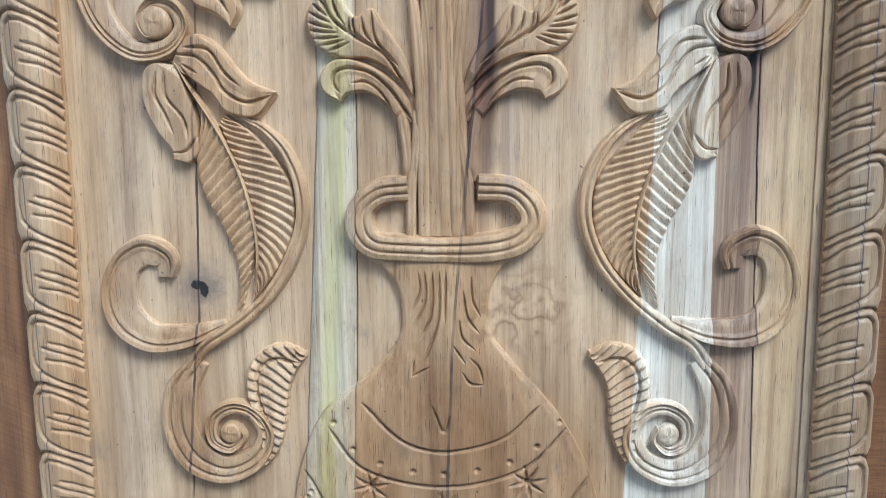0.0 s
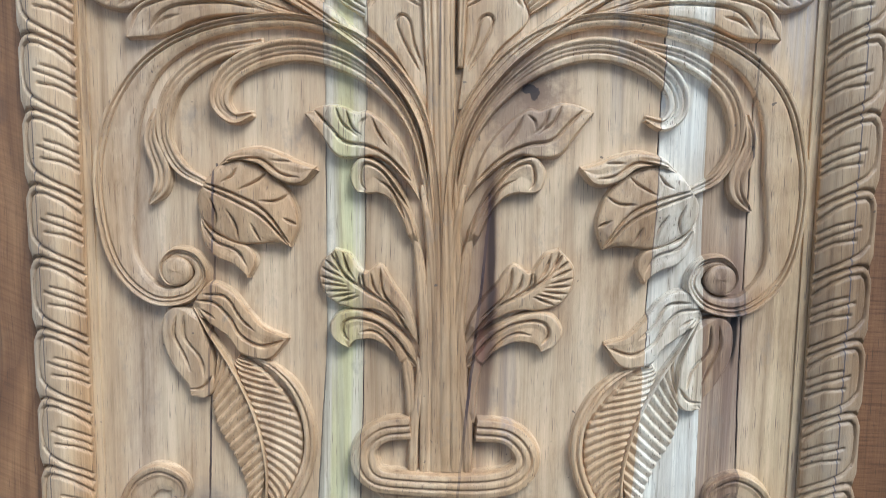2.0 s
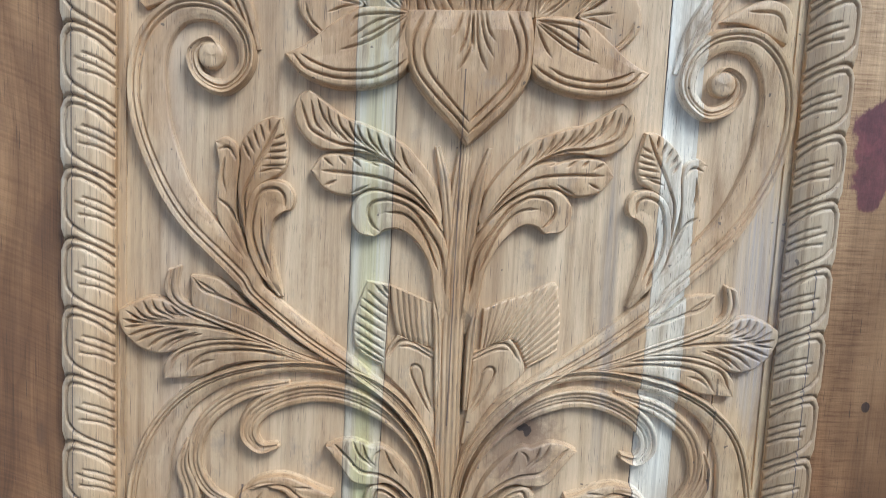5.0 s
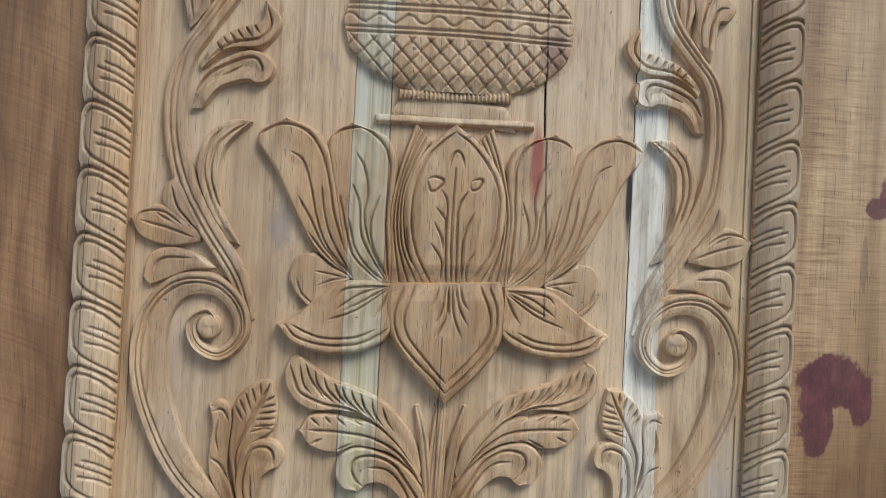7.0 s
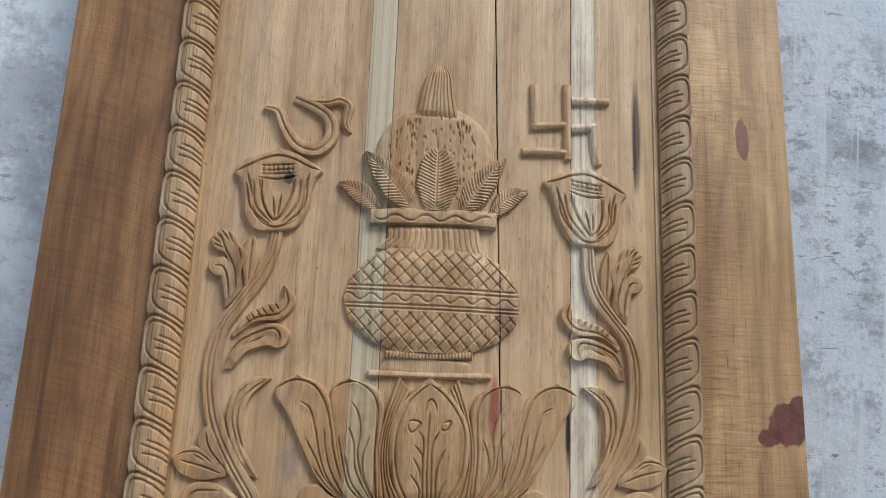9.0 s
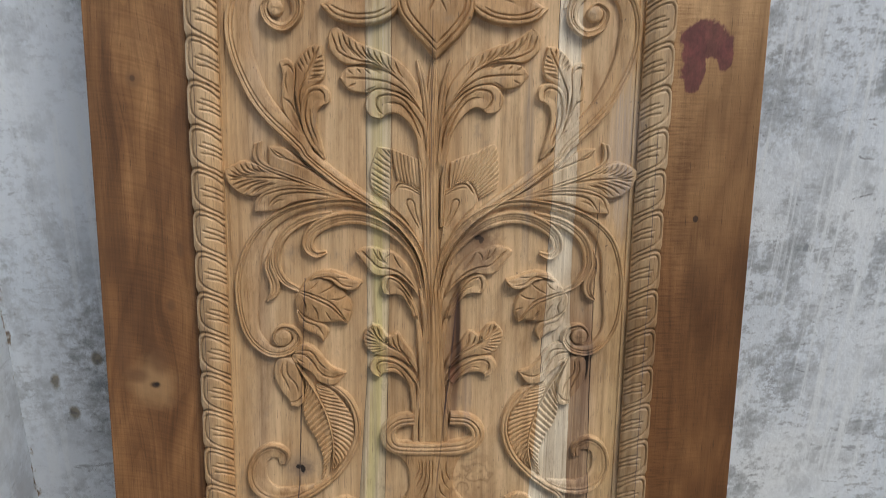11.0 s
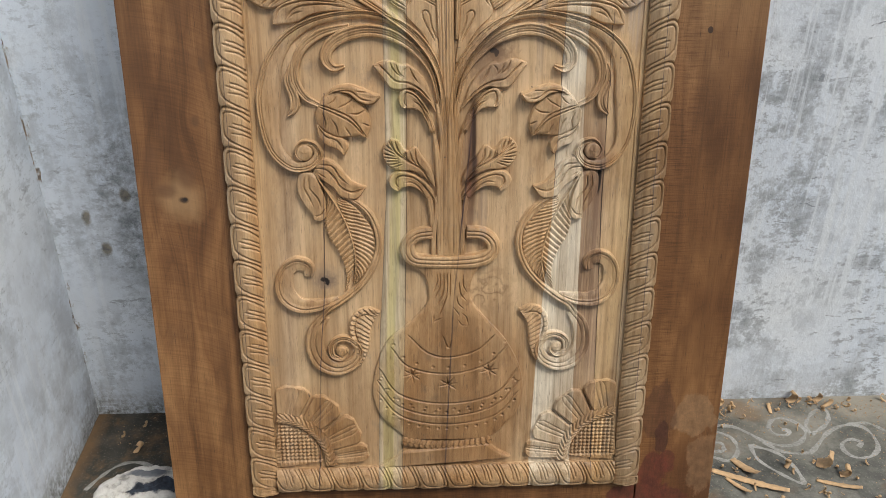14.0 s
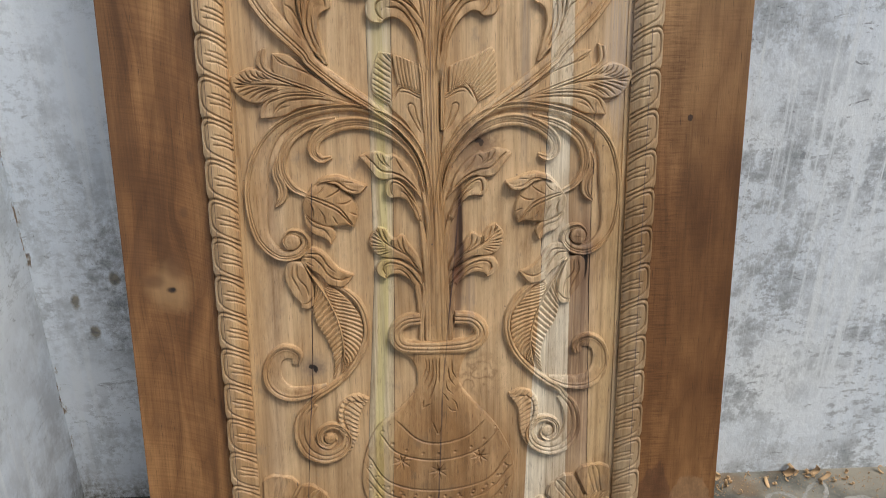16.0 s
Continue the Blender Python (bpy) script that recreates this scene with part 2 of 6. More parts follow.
    long_rag = n.math("MULTIPLY", n.math("SUBTRACT", n.noise(n.scaled(at, (60, 60, 8)), 1.0, 4.0), 0.5), 1.6)
    streaky = n.ramp(n.noise(n.scaled(at, (260, 260, 4)), 1.0, 3.0, 0.6), [(0.38, 1.0), (0.60, 0.35)])
    # knots, dark heart-wood, scorched streaks and painted gaps
    for place, size, tint, amount in (((-0.189, 0.460), (0.024, 0.021), (0.33, 0.24, 0.16), 0.5), ((-0.186, 0.457), (0.014, 0.012), (0.20, 0.14, 0.10), 0.7), ((-0.1895, 0.4590), (0.0052, 0.0036), (0.022, 0.016, 0.014), 1.0), ((-0.1845, 0.4550), (0.0036, 0.0050), (0.022, 0.016, 0.014), 1.0), ((0.062, 0.785), (0.030, 0.040), (0.22, 0.13, 0.075), 0.75), ((0.066, 0.797), (0.013, 0.012), (0.19, 0.11, 0.06), 0.75), ((0.0640, 0.7985), (0.0055, 0.0040), (0.04, 0.025, 0.018), 0.95), ((0.0685, 0.7945), (0.0035, 0.0050), (0.05, 0.03, 0.02), 0.95), ((-0.150, 1.190), (0.010, 0.020), (0.24, 0.19, 0.17), 0.55), ((-0.178, 1.517), (0.016, 0.018), (0.25, 0.16, 0.09), 0.6), ((-0.178, 1.517), (0.006, 0.008), (0.05, 0.03, 0.022), 0.95), ((0.088, 1.362), (0.011, 0.022), (0.19, 0.095, 0.06), 0.7)):
        colour = n.mix(n.math("MULTIPLY", n.spot(x, z, place, size, rag, 0.1 if tint[0] < 0.1 else 0.35), amount), colour, tint)
    # the near-black slots are gaps in the wood, their shade put into colour
    for place, size, tint, amount in (((0.030, 0.610), (0.011, 0.120), (0.27, 0.165, 0.10), 0.7), ((0.036, 0.645), (0.007, 0.085), (0.115, 0.055, 0.030), 0.85), ((0.038, 0.668), (0.0035, 0.050), (0.050, 0.026, 0.016), 0.95), ((0.030, 0.600), (0.004, 0.014), (0.22, 0.09, 0.055), 0.8), ((0.052, 0.565), (0.005, 0.05), (0.28, 0.20, 0.16), 0.7), ((0.130, 0.905), (0.007, 0.120), (0.26, 0.20, 0.16), 0.7), ((0.228, 0.60), (0.009, 0.075), (0.24, 0.145, 0.095), 0.65), ((0.2265, 0.615), (0.0026, 0.020), (0.022, 0.013, 0.008), 1.0), ((0.1645, 1.230), (0.0028, 0.034), (0.028, 0.018, 0.012), 1.0), ((0.076, 1.260), (0.0055, 0.030), (0.30, 0.075, 0.050), 0.85), ((0.252, 1.605), (0.0055, 0.055), (0.10, 0.052, 0.028), 0.95), ((0.250, 1.590), (0.0022, 0.050), (0.030, 0.018, 0.012), 1.0), ((0.262, 0.92), (0.020, 0.10), (0.40, 0.34, 0.31), 0.7), ((-0.080, 0.30), (0.004, 0.30), (0.30, 0.25, 0.20), 0.4)):
        colour = n.mix(n.math("MULTIPLY", n.spot(x, z, place, size, long_rag, 0.35), amount if tint[0] < 0.03 or tint[1] < 0.08 else n.math("MULTIPLY", streaky, amount)), colour, tint)
    # seams and splits run on through the carving
    for name, half, tint, lo, hi in (("left", 0.0009, (0.075, 0.042, 0.034), 0.0, 0.74), ("green_right", 0.0005, (0.13, 0.08, 0.05), 0.0, 2.0), ("green_left", 0.0005, (0.16, 0.12, 0.08), 0.0, 2.0), ("middle", 0.0011, (0.070, 0.040, 0.036), 0.0, 0.72), ("brown_right", 0.0007, (0.09, 0.06, 0.045), 0.1, 0.85), ("split", 0.0009, (0.035, 0.022, 0.02), 1.12, 2.0), ("white_left", 0.0005, (0.12, 0.08, 0.06), 0.6, 2.0)):
        wobble = n.math("MULTIPLY", n.math("SUBTRACT", n.noise(n.scaled(at, (1, 1, 1)), 45.0, 3.0), 0.5), 0.0022)
        line = n.math("LESS_THAN", n.math("ABSOLUTE", n.math("SUBTRACT", n.math("ADD", x, wobble), edge[name])), half)
        line = n.math("MULTIPLY", line, n.math("MULTIPLY", n.math("GREATER_THAN", z, lo), n.math("LESS_THAN", z, hi)))
        line = n.math("MULTIPLY", line, n.ramp(n.noise(n.scaled(at, (1, 1, 5)), 3.0, 2.0), [(0.35, 0.25), (0.6, 0.95)]))
        colour = n.mix(line, colour, tint)
    for at_u, half, tint, lo, hi in ((-0.003, 0.0006, (0.11, 0.07, 0.05), 0.80, 1.10), (0.3050, 0.0005, (0.075, 0.055, 0.058), 0.25, 0.95), (-0.3125, 0.0005, (0.09, 0.06, 0.05), 0.2, 1.9)):
        line = n.math("LESS_THAN", n.math("ABSOLUTE", n.math("SUBTRACT", x, at_u)), half)
        line = n.math("MULTIPLY", line, n.math("MULTIPLY", n.math("GREATER_THAN", z, lo), n.math("LESS_THAN", z, hi)))
        colour = n.mix(n.math("MULTIPLY", line, 0.8), colour, tint)
    bump = n.math("ADD", n.math("MULTIPLY", grain, 0.4), n.math("MULTIPLY", fibre, 0.6))
    return n.finish(colour, bump, 0.6, 0.0014)


def stile_wood(name, patches):
    """Brown sawn hardwood with swirling figure; patches: reddish filler smears."""
    n = Nodes(name, 0.52)
    at = n.coords(door_frame)
    x, y, z = n.split(at)
    # the figure bends round the knots
    bent = x
    for kx, kz, wide, tall in () if patches else ((-0.388, 0.586, 0.034, 0.070), (-0.394, 1.007, 0.030, 0.060), (-0.361, 0.701, 0.018, 0.040)):
        dx, dz = n.math("SUBTRACT", x, kx), n.math("DIVIDE", n.math("SUBTRACT", z, kz), tall)
        dn = n.math("DIVIDE", dx, wide)
        r2 = n.math("ADD", n.math("MULTIPLY", dn, dn), n.math("MULTIPLY", dz, dz))
        near = n.math("EXPONENT", n.math("MULTIPLY", r2, -1.0))
        bent = n.math("SUBTRACT", bent, n.math("MULTIPLY", n.math("MULTIPLY", dx, near), 0.85))
    flow = n.join(bent, y, z)
    swirl = n.noise(n.scaled(flow, (6.0, 6.0, 1.0)), 1.0, 3.0, 0.5, 0.7)
    figure = n.math("FRACT", n.math("ADD", n.math("MULTIPLY", swirl, 11.0), n.math("MULTIPLY", bent, 22.0)))
    streaks = n.noise(n.scaled(flow, (60, 60, 2.2)), 1.0, 5.0, 0.6, 0.8)
    fibre = n.noise(n.scaled(flow, (520, 520, 8)), 1.0, 4.0, 0.65)
    pores = n.noise(n.scaled(at, (900, 900, 26)), 1.0, 2.0, 0.5)
    saw = n.noise(n.scaled(at, (24, 24, 400)), 1.0, 6.0, 0.75, 0.4)
    cloud = n.noise(n.scaled(at, (5.5, 5.5, 2.2)), 1.0, 4.0, 0.6)
    colour = n.ramp(cloud, [(0.32, (0.105, 0.047, 0.017)), (0.48, (0.195, 0.094, 0.036)), (0.64, (0.315, 0.167, 0.068))])
    # paler and drier towards the top
    dry = n.ramp(cloud, [(0.32, (0.300, 0.172, 0.076)), (0.48, (0.460, 0.295, 0.142)), (0.64, (0.585, 0.405, 0.215))])
    high = n.add("ShaderNodeMapRange", [("Value", n.math("ADD", z, n.math("MULTIPLY", n.math("SUBTRACT", swirl, 0.5), 0.9))), ("From Min", 0.75), ("From Max", 1.40), ("To Max", 1.0 if patches else 0.15)]).outputs[0]
    colour = n.mix(high, colour, dry)
    colour = n.mix(0.5 if patches else 0.7, colour, n.ramp(figure, [(0.0, (0.62, 0.54, 0.46)), (0.30, (0.95, 0.92, 0.90)), (0.60, (1.14, 1.13, 1.12)), (1.0, (0.78, 0.72, 0.66))]), "MULTIPLY")
    colour = n.mix(0.45 if patches else 0.8, colour, n.ramp(streaks, [(0.30, (0.52, 0.46, 0.40)), (0.45, (0.94, 0.92, 0.90)), (0.66, (1.18, 1.18, 1.18))]), "MULTIPLY")
    colour = n.mix(0.45 if patches else 0.8, colour, n.ramp(fibre, [(0.28, (0.50, 0.44, 0.38)), (0.44, (0.96, 0.95, 0.94)), (0.66, (1.18, 1.17, 1.16))]), "MULTIPLY")
    colour = n.mix(n.ramp(pores, [(0.28, 0.8), (0.37, 0.0)]), colour, (0.06, 0.03, 0.015))
    rag = n.math("MULTIPLY", n.math("SUBTRACT", n.noise(n.scaled(at, (34, 34, 22)), 1.0, 5.0, 0.6), 0.5), 1.8)
    if not patches:
        # faint arcs of the saw and small flecks
        arc = n.join(x, y, n.math("ADD", z, n.math("MULTIPLY", n.math("MULTIPLY", n.math("ADD", x, 0.46), n.math("ADD", x, 0.46)), 2.0)))
        arcs = n.noise(n.scaled(arc, (9, 9, 330)), 1.0, 4.0, 0.75)
        colour = n.mix(0.5, colour, n.ramp(arcs, [(0.40, (0.74, 0.68, 0.62)), (0.50, (1.0, 1.0, 1.0)), (0.62, (1.20, 1.22, 1.25))]), "MULTIPLY")
        colour = n.mix(n.ramp(n.noise(n.scaled(at, (24, 24, 9)), 1.0, 7.0, 0.7), [(0.50, 0.0), (0.68, 0.55)]), colour, (0.125, 0.058, 0.024))
    if patches:
        colour = n.mix(n.ramp(n.noise(n.scaled(at, (16, 16, 5)), 1.0, 4.0, 0.6), [(0.54, 0.0), (0.66, 0.8)]), colour, n.mix(1.0, colour, (1.40, 1.47, 1.56), "MULTIPLY"))
        rough = n.math("ADD", n.add("ShaderNodeMapRange", [("Value", x), ("From Min", 0.400), ("From Max", 0.325), ("To Max", 0.80)]).outputs[0], n.ramp(n.noise(n.scaled(at, (14, 14, 3)), 1.0, 4.0, 0.6), [(0.38, 0.05), (0.62, 0.60)]))
        colour = n.mix(rough, colour, n.mix(1.0, colour, n.ramp(saw, [(0.38, (0.66, 0.59, 0.52)), (0.48, (0.97, 0.96, 0.95)), (0.62, (1.22, 1.24, 1.27))]), "MULTIPLY"))
        # darker heart-wood in the lower half
        foot = n.add("ShaderNodeMapRange", [("Value", n.math("ADD", z, n.math("MULTIPLY", cloud, 0.6))), ("From Min", 1.1), ("From Max", 0.45), ("To Max", 0.72)]).outputs[0]
        colour = n.mix(foot, colour, n.mix(1.0, colour, (0.56, 0.45, 0.36), "MULTIPLY"))
    smear = n.ramp(n.noise(n.scaled(at, (60, 60, 45)), 1.0, 6.0, 0.75), [(0.34, (0.62, 0.62, 0.62)), (0.50, (1.0, 1.0, 1.0)), (0.66, (1.55, 1.45, 1.40))])
    for place, size, tint, amount in patches:
        colour = n.mix(n.math("MULTIPLY", n.spot(x, z, place, size, rag, 0.06), amount), colour, n.mix(1.0, tint, smear, "MULTIPLY"))
    if not patches:
        r2 = n.math("MULTIPLY", rag, 0.7)
        colour = n.mix(n.math("MULTIPLY", n.spot(x, z, (-0.392, 0.588), (0.028, 0.030), n.math("MULTIPLY", rag, 0.9), 0.5), 0.55), colour, (0.42, 0.262, 0.128))
        for place, size, tint, amount in (((-0.412, 0.600), (0.014, 0.010), (0.125, 0.058, 0.026), 0.6), ((-0.378, 0.622), (0.014, 0.020), (0.135, 0.064, 0.028), 0.6), ((-0.430, 0.640), (0.012, 0.030), (0.120, 0.056, 0.025), 0.5), ((-0.388, 0.586), (0.0065, 0.0045), (0.055, 0.030, 0.018), 1.0), ((-0.386, 0.587), (0.0035, 0.0025), (0.012, 0.008, 0.006), 1.0), ((-0.394, 1.007), (0.010, 0.010), (0.150, 0.078, 0.036), 0.5), ((-0.395, 1.008), (0.003, 0.004), (0.075, 0.038, 0.020), 0.8), ((-0.361, 0.701), (0.006, 0.008), (0.120, 0.060, 0.028), 0.6), ((-0.345, 0.780), (0.004, 0.010), (0.110, 0.055, 0.026), 0.5)):
            colour = n.mix(n.math("MULTIPLY", n.spot(x, z, place, size, r2, 0.35), amount), colour, tint)
    bump = n.math("ADD", n.math("MULTIPLY", fibre, 0.6), n.math("MULTIPLY", saw, 0.4))
    return n.finish(colour, bump, 0.45, 0.001)


def limewash(name, seed):
    """Bluish-white limewash, thin and scraped: grey grainy blotches, dashes, pale runs, mould and chips."""
    n = Nodes(name, 0.88)
    at = n.scaled(n.coords(), (1, 1, 1), (seed, seed * 0.7, 0))
    x, y, z = n.split(n.coords())
    big = n.noise(at, 2.2, 4.0, 0.55)
    grit = n.noise(at, 75.0, 6.0, 0.75)
    patch = n.noise(n.scaled(at, (1, 1, 1.5)), 3.4, 3.0, 0.5)
    colour = n.ramp(big, [(0.32, (0.68, 0.75, 0.84)), (0.5, (0.77, 0.83, 0.905)), (0.68, (0.83, 0.875, 0.92))])
    if seed:
        colour = n.mix(1.0, colour, (0.94, 0.945, 0.955), "MULTIPLY")
    # the bare side of the yard is scraped more than the sheltered corner
    worn = 0.50 if seed else n.add("ShaderNodeMapRange", [("Value", x), ("From Min", 0.35), ("From Max", 0.85), ("To Min", 0.62)]).outputs[0]
    blot = n.math("ADD", n.math("MULTIPLY", n.noise(n.scaled(at, (1, 1, 0.95)), 8.0, 10.0, 0.74), 0.78), n.math("MULTIPLY", grit, 0.22))
    blot = n.math("MULTIPLY", n.ramp(blot, [(0.485, 0.0), (0.525, 0.55), (0.58, 0.9)]), n.ramp(patch, [(0.40, 0.2), (0.52, 1.0)]))
    colour = n.mix(n.math("MULTIPLY", blot, worn), colour, (0.335, 0.365, 0.395))
    fine = n.math("MULTIPLY", n.ramp(n.noise(n.scaled(at, (1, 1, 1.8)), 30.0, 8.0, 0.8), [(0.52, 0.0), (0.57, 0.75)]), n.ramp(n.noise(at, 5.0, 3.0), [(0.40, 0.0), (0.56, 1.0)]))
    colour = n.mix(n.math("MULTIPLY", fine, worn), colour, (0.31, 0.335, 0.37))
    dashes = n.math("MULTIPLY", n.ramp(n.noise(n.scaled(at, (13, 13, 44)), 1.0, 6.0, 0.72, 0.6), [(0.61, 0.0), (0.65, 0.85)]), n.ramp(n.noise(at, 4.0, 2.0), [(0.42, 0.0), (0.54, 1.0)]))
    colour = n.mix(n.math("MULTIPLY", dashes, worn), colour, (0.20, 0.22, 0.25))
    # pale runs of wash
    runs = n.math("MULTIPLY", n.ramp(n.noise(n.scaled(at, (48, 48, 1.5)), 1.0, 5.0, 0.65), [(0.53, 0.0), (0.60, 0.85)]), n.ramp(n.noise(at, 3.1, 2.0), [(0.40, 0.0), (0.54, 1.0)]))
    colour = n.mix(n.math("MULTIPLY", runs, worn), colour, (0.80, 0.845, 0.89))
    rag = n.math("MULTIPLY", n.math("SUBTRACT", n.noise(at, 12.0, 8.0, 0.75), 0.5), 2.6)
    if not seed:
        # mould in the corner and earth-brown spots where the wash has fallen off
        mould = n.math("MULTIPLY", n.spot(x, z, (0.17, 0.50), (0.085, 0.17), rag, 0.6), n.ramp(n.noise(at, 40.0, 7.0, 0.8), [(0.42, 0.0), (0.60, 0.8)]))
        colour = n.mix(mould, colour, (0.17, 0.18, 0.19))
        for place, size in (((0.071, 0.474), (0.009, 0.016)), ((0.096, 0.407), (0.010, 0.014)), ((0.150, 0.520), (0.010, 0.014))):
            colour = n.mix(n.math("MULTIPLY", n.spot(x, z, place, size, rag, 0.25), 0.8), colour, n.ramp(grit, [(0.40, (0.085, 0.075, 0.055)), (0.56, (0.25, 0.205, 0.135))]))
    else:
        # grey mottling low down, stronger towards the corner
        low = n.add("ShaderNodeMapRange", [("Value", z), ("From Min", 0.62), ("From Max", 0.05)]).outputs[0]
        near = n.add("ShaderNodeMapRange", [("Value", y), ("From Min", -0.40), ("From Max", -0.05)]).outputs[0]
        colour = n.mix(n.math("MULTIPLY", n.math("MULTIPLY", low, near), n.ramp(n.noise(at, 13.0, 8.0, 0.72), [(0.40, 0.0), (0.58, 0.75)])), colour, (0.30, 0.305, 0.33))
    # damp creeping up from the floor
    rise = n.math("ADD", z, n.math("MULTIPLY", n.math("SUBTRACT", n.noise(n.scaled(at, (16, 16, 2.2)), 1.0, 5.0, 0.65), 0.5), 0.16))
    damp = n.math("MULTIPLY", n.add("ShaderNodeMapRange", [("Value", rise), ("From Min", 0.085), ("From Max", 0.005)]).outputs[0], n.math("MULTIPLY", n.ramp(grit, [(0.38, 0.0), (0.60, 0.95)]), n.add("ShaderNodeMapRange", [("Value", x), ("From Min", 1.0), ("From Max", 0.6), ("To Min", 0.30)]).outputs[0]))
    colour = n.mix(damp, colour, (0.16, 0.155, 0.14))
    # rusty chips along the plaster's edge in the corner
    chip = n.math("ADD", n.math("ABSOLUTE", y if seed else x), n.math("MULTIPLY", n.math("SUBTRACT", n.noise(at, 60.0, 4.0), 0.5), 0.02))
    rusty = n.math("MULTIPLY", n.math("LESS_THAN", chip, 0.007), n.ramp(n.noise(at, 15.0, 4.0, 0.65), [(0.54, 0.0), (0.60, 0.9)]))
    colour = n.mix(rusty, colour, n.ramp(grit, [(0.42, (0.10, 0.065, 0.038)), (0.58, (0.27, 0.175, 0.09))]))
    specks = n.ramp(n.noise(at, 150.0, 3.0, 0.6), [(0.66, 0.0), (0.71, 0.75)])
    colour = n.mix(n.math("MULTIPLY", specks, n.ramp(patch, [(0.40, 0.2), (0.60, 1.0)])), colour, (0.15, 0.155, 0.165))
    bump = n.math("ADD", n.noise(at, 40.0, 6.0, 0.6), n.math("MULTIPLY", grit, 0.6))
    return n.finish(colour, bump, 0.5, 0.004)


def cement():
    """Dark trodden cement with dust, rust and a darker corner patch."""
    n = Nodes("floor_cement", 0.7)
    at = n.coords()
    x, y, z = n.split(at)
    big = n.noise(at, 7.0, 7.0, 0.68)
    fine = n.noise(at, 120.0, 4.0, 0.6)
    colour = n.ramp(big, [(0.32, (0.034, 0.035, 0.031)), (0.48, (0.098, 0.098, 0.087)), (0.62, (0.200, 0.196, 0.172))])
    colour = n.mix(0.5, colour, n.ramp(fine, [(0.3, (0.6, 0.6, 0.6)), (0.65, (1.2, 1.2, 1.18))]), "MULTIPLY")
    dust = n.math("MULTIPLY", n.add("ShaderNodeMapRange", [("Value", y), ("From Min", 0.20), ("From Max", 0.40)]).outputs[0], n.ramp(n.noise(at, 9.0, 5.0), [(0.35, 0.0), (0.6, 0.8)]))
    colour = n.mix(dust, colour, (0.31, 0.28, 0.225))
    # one near-black patch by the corner, rust-flecked, with a ragged edge
    dark_patch = n.spot(x, y, (-0.66, 0.17), (0.30, 0.42), n.math("MULTIPLY", n.math("SUBTRACT", n.noise(at, 9.0, 5.0), 0.5), 1.4), 0.25)
    corner = n.math("MULTIPLY", dark_patch, n.ramp(n.noise(at, 14.0, 5.0), [(0.30, 0.6), (0.55, 0.95)]))
    colour = n.mix(corner, colour, n.ramp(n.noise(at, 24.0, 6.0, 0.7), [(0.36, (0.018, 0.018, 0.015)), (0.50, (0.030, 0.027, 0.021)), (0.60, (0.10, 0.065, 0.034)), (0.70, (0.17, 0.085, 0.032))]))
    colour = n.mix(n.ramp(n.noise(at, 260.0, 3.0, 0.6), [(0.60, 0.0), (0.68, 0.6)]), colour, (0.30, 0.28, 0.235))
    # earth swept along the side wall
    swept = n.math("ADD", x, n.math("MULTIPLY", n.math("SUBTRACT", n.noise(at, 20.0, 4.0), 0.5), 0.05))
    colour = n.mix(n.add("ShaderNodeMapRange", [("Value", swept), ("From Min", -0.700), ("From Max", -0.725), ("To Max", 0.75)]).outputs[0], colour, (0.16, 0.095, 0.045))
    rust = n.ramp(n.noise(n.scaled(at, (1, 1, 1), (3, 1, 0)), 7.0, 4.0), [(0.56, 0.0), (0.68, 0.6)])
    colour = n.mix(rust, colour, (0.17, 0.095, 0.04))
    return n.finish(colour, fine, 0.4, 0.002)


def plain(name, colour, rough=0.6, spread=0.25, scale=60.0):
    n = Nodes(name, rough)
    at = n.coords()
    tone = n.noise(at, scale, 4.0)
    rand = n.add("ShaderNodeObjectInfo").outputs["Random"]
    shade = n.math("ADD", n.math("MULTIPLY", tone, 2 * spread), n.math("MULTIPLY", rand, spread))
    dark, light = [tuple(c * k for c in colour) for k in (1 - spread, 1 + spread)]
    return n.finish(n.ramp(shade, [(0.2 * spread, dark), (2.2 * spread, light)]), tone, 0.3, 0.001)


RED, RUST = (0.130, 0.042, 0.038), (0.120, 0.034, 0.020)
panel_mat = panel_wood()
left_mat = stile_wood("left_stile_wood", ())
right_mat = stile_wood("right_stile_wood", (((0.368, 1.070), (0.036, 0.026), RED, 0.95), ((0.352, 1.046), (0.018, 0.046), RED, 0.95), ((0.397, 1.050), (0.011, 0.022), RED, 0.95), ((0.432, 1.251), (0.026, 0.024), RED, 0.92), ((0.448, 1.270), (0.012, 0.020), RED, 0.92), ((0.412, 1.237), (0.016, 0.010), RED, 0.9), ((0.394, 1.610), (0.008, 0.028), RED, 0.7), ((0.352, 0.105), (0.026, 0.036), RUST, 0.85), ((0.345, 0.060), (0.034, 0.030), RUST, 0.9), ((0.385, 0.045), (0.030, 0.022), RUST, 0.8), ((0.412, 0.205), (0.034, 0.040), (0.30, 0.185, 0.100), 0.55), ((0.432, 0.120), (0.026, 0.060), (0.27, 0.160, 0.085), 0.5), ((0.350, 0.215), (0.030, 0.055), (0.075, 0.032, 0.020), 0.5), ((0.360, 0.165), (0.012, 0.030), (0.065, 0.024, 0.016), 0.75), ((0.372, 0.120), (0.016, 0.024), RUST, 0.8), ((0.395, 1.185), (0.003, 0.026), (0.12, 0.07, 0.045), 0.4), ((0.372, 0.826), (0.004, 0.005), (0.035, 0.018, 0.012), 0.9)))
rail_mat = stile_wood("rail_wood", (((0.31, 0.05), (0.03, 0.030), RUST, 0.9),))
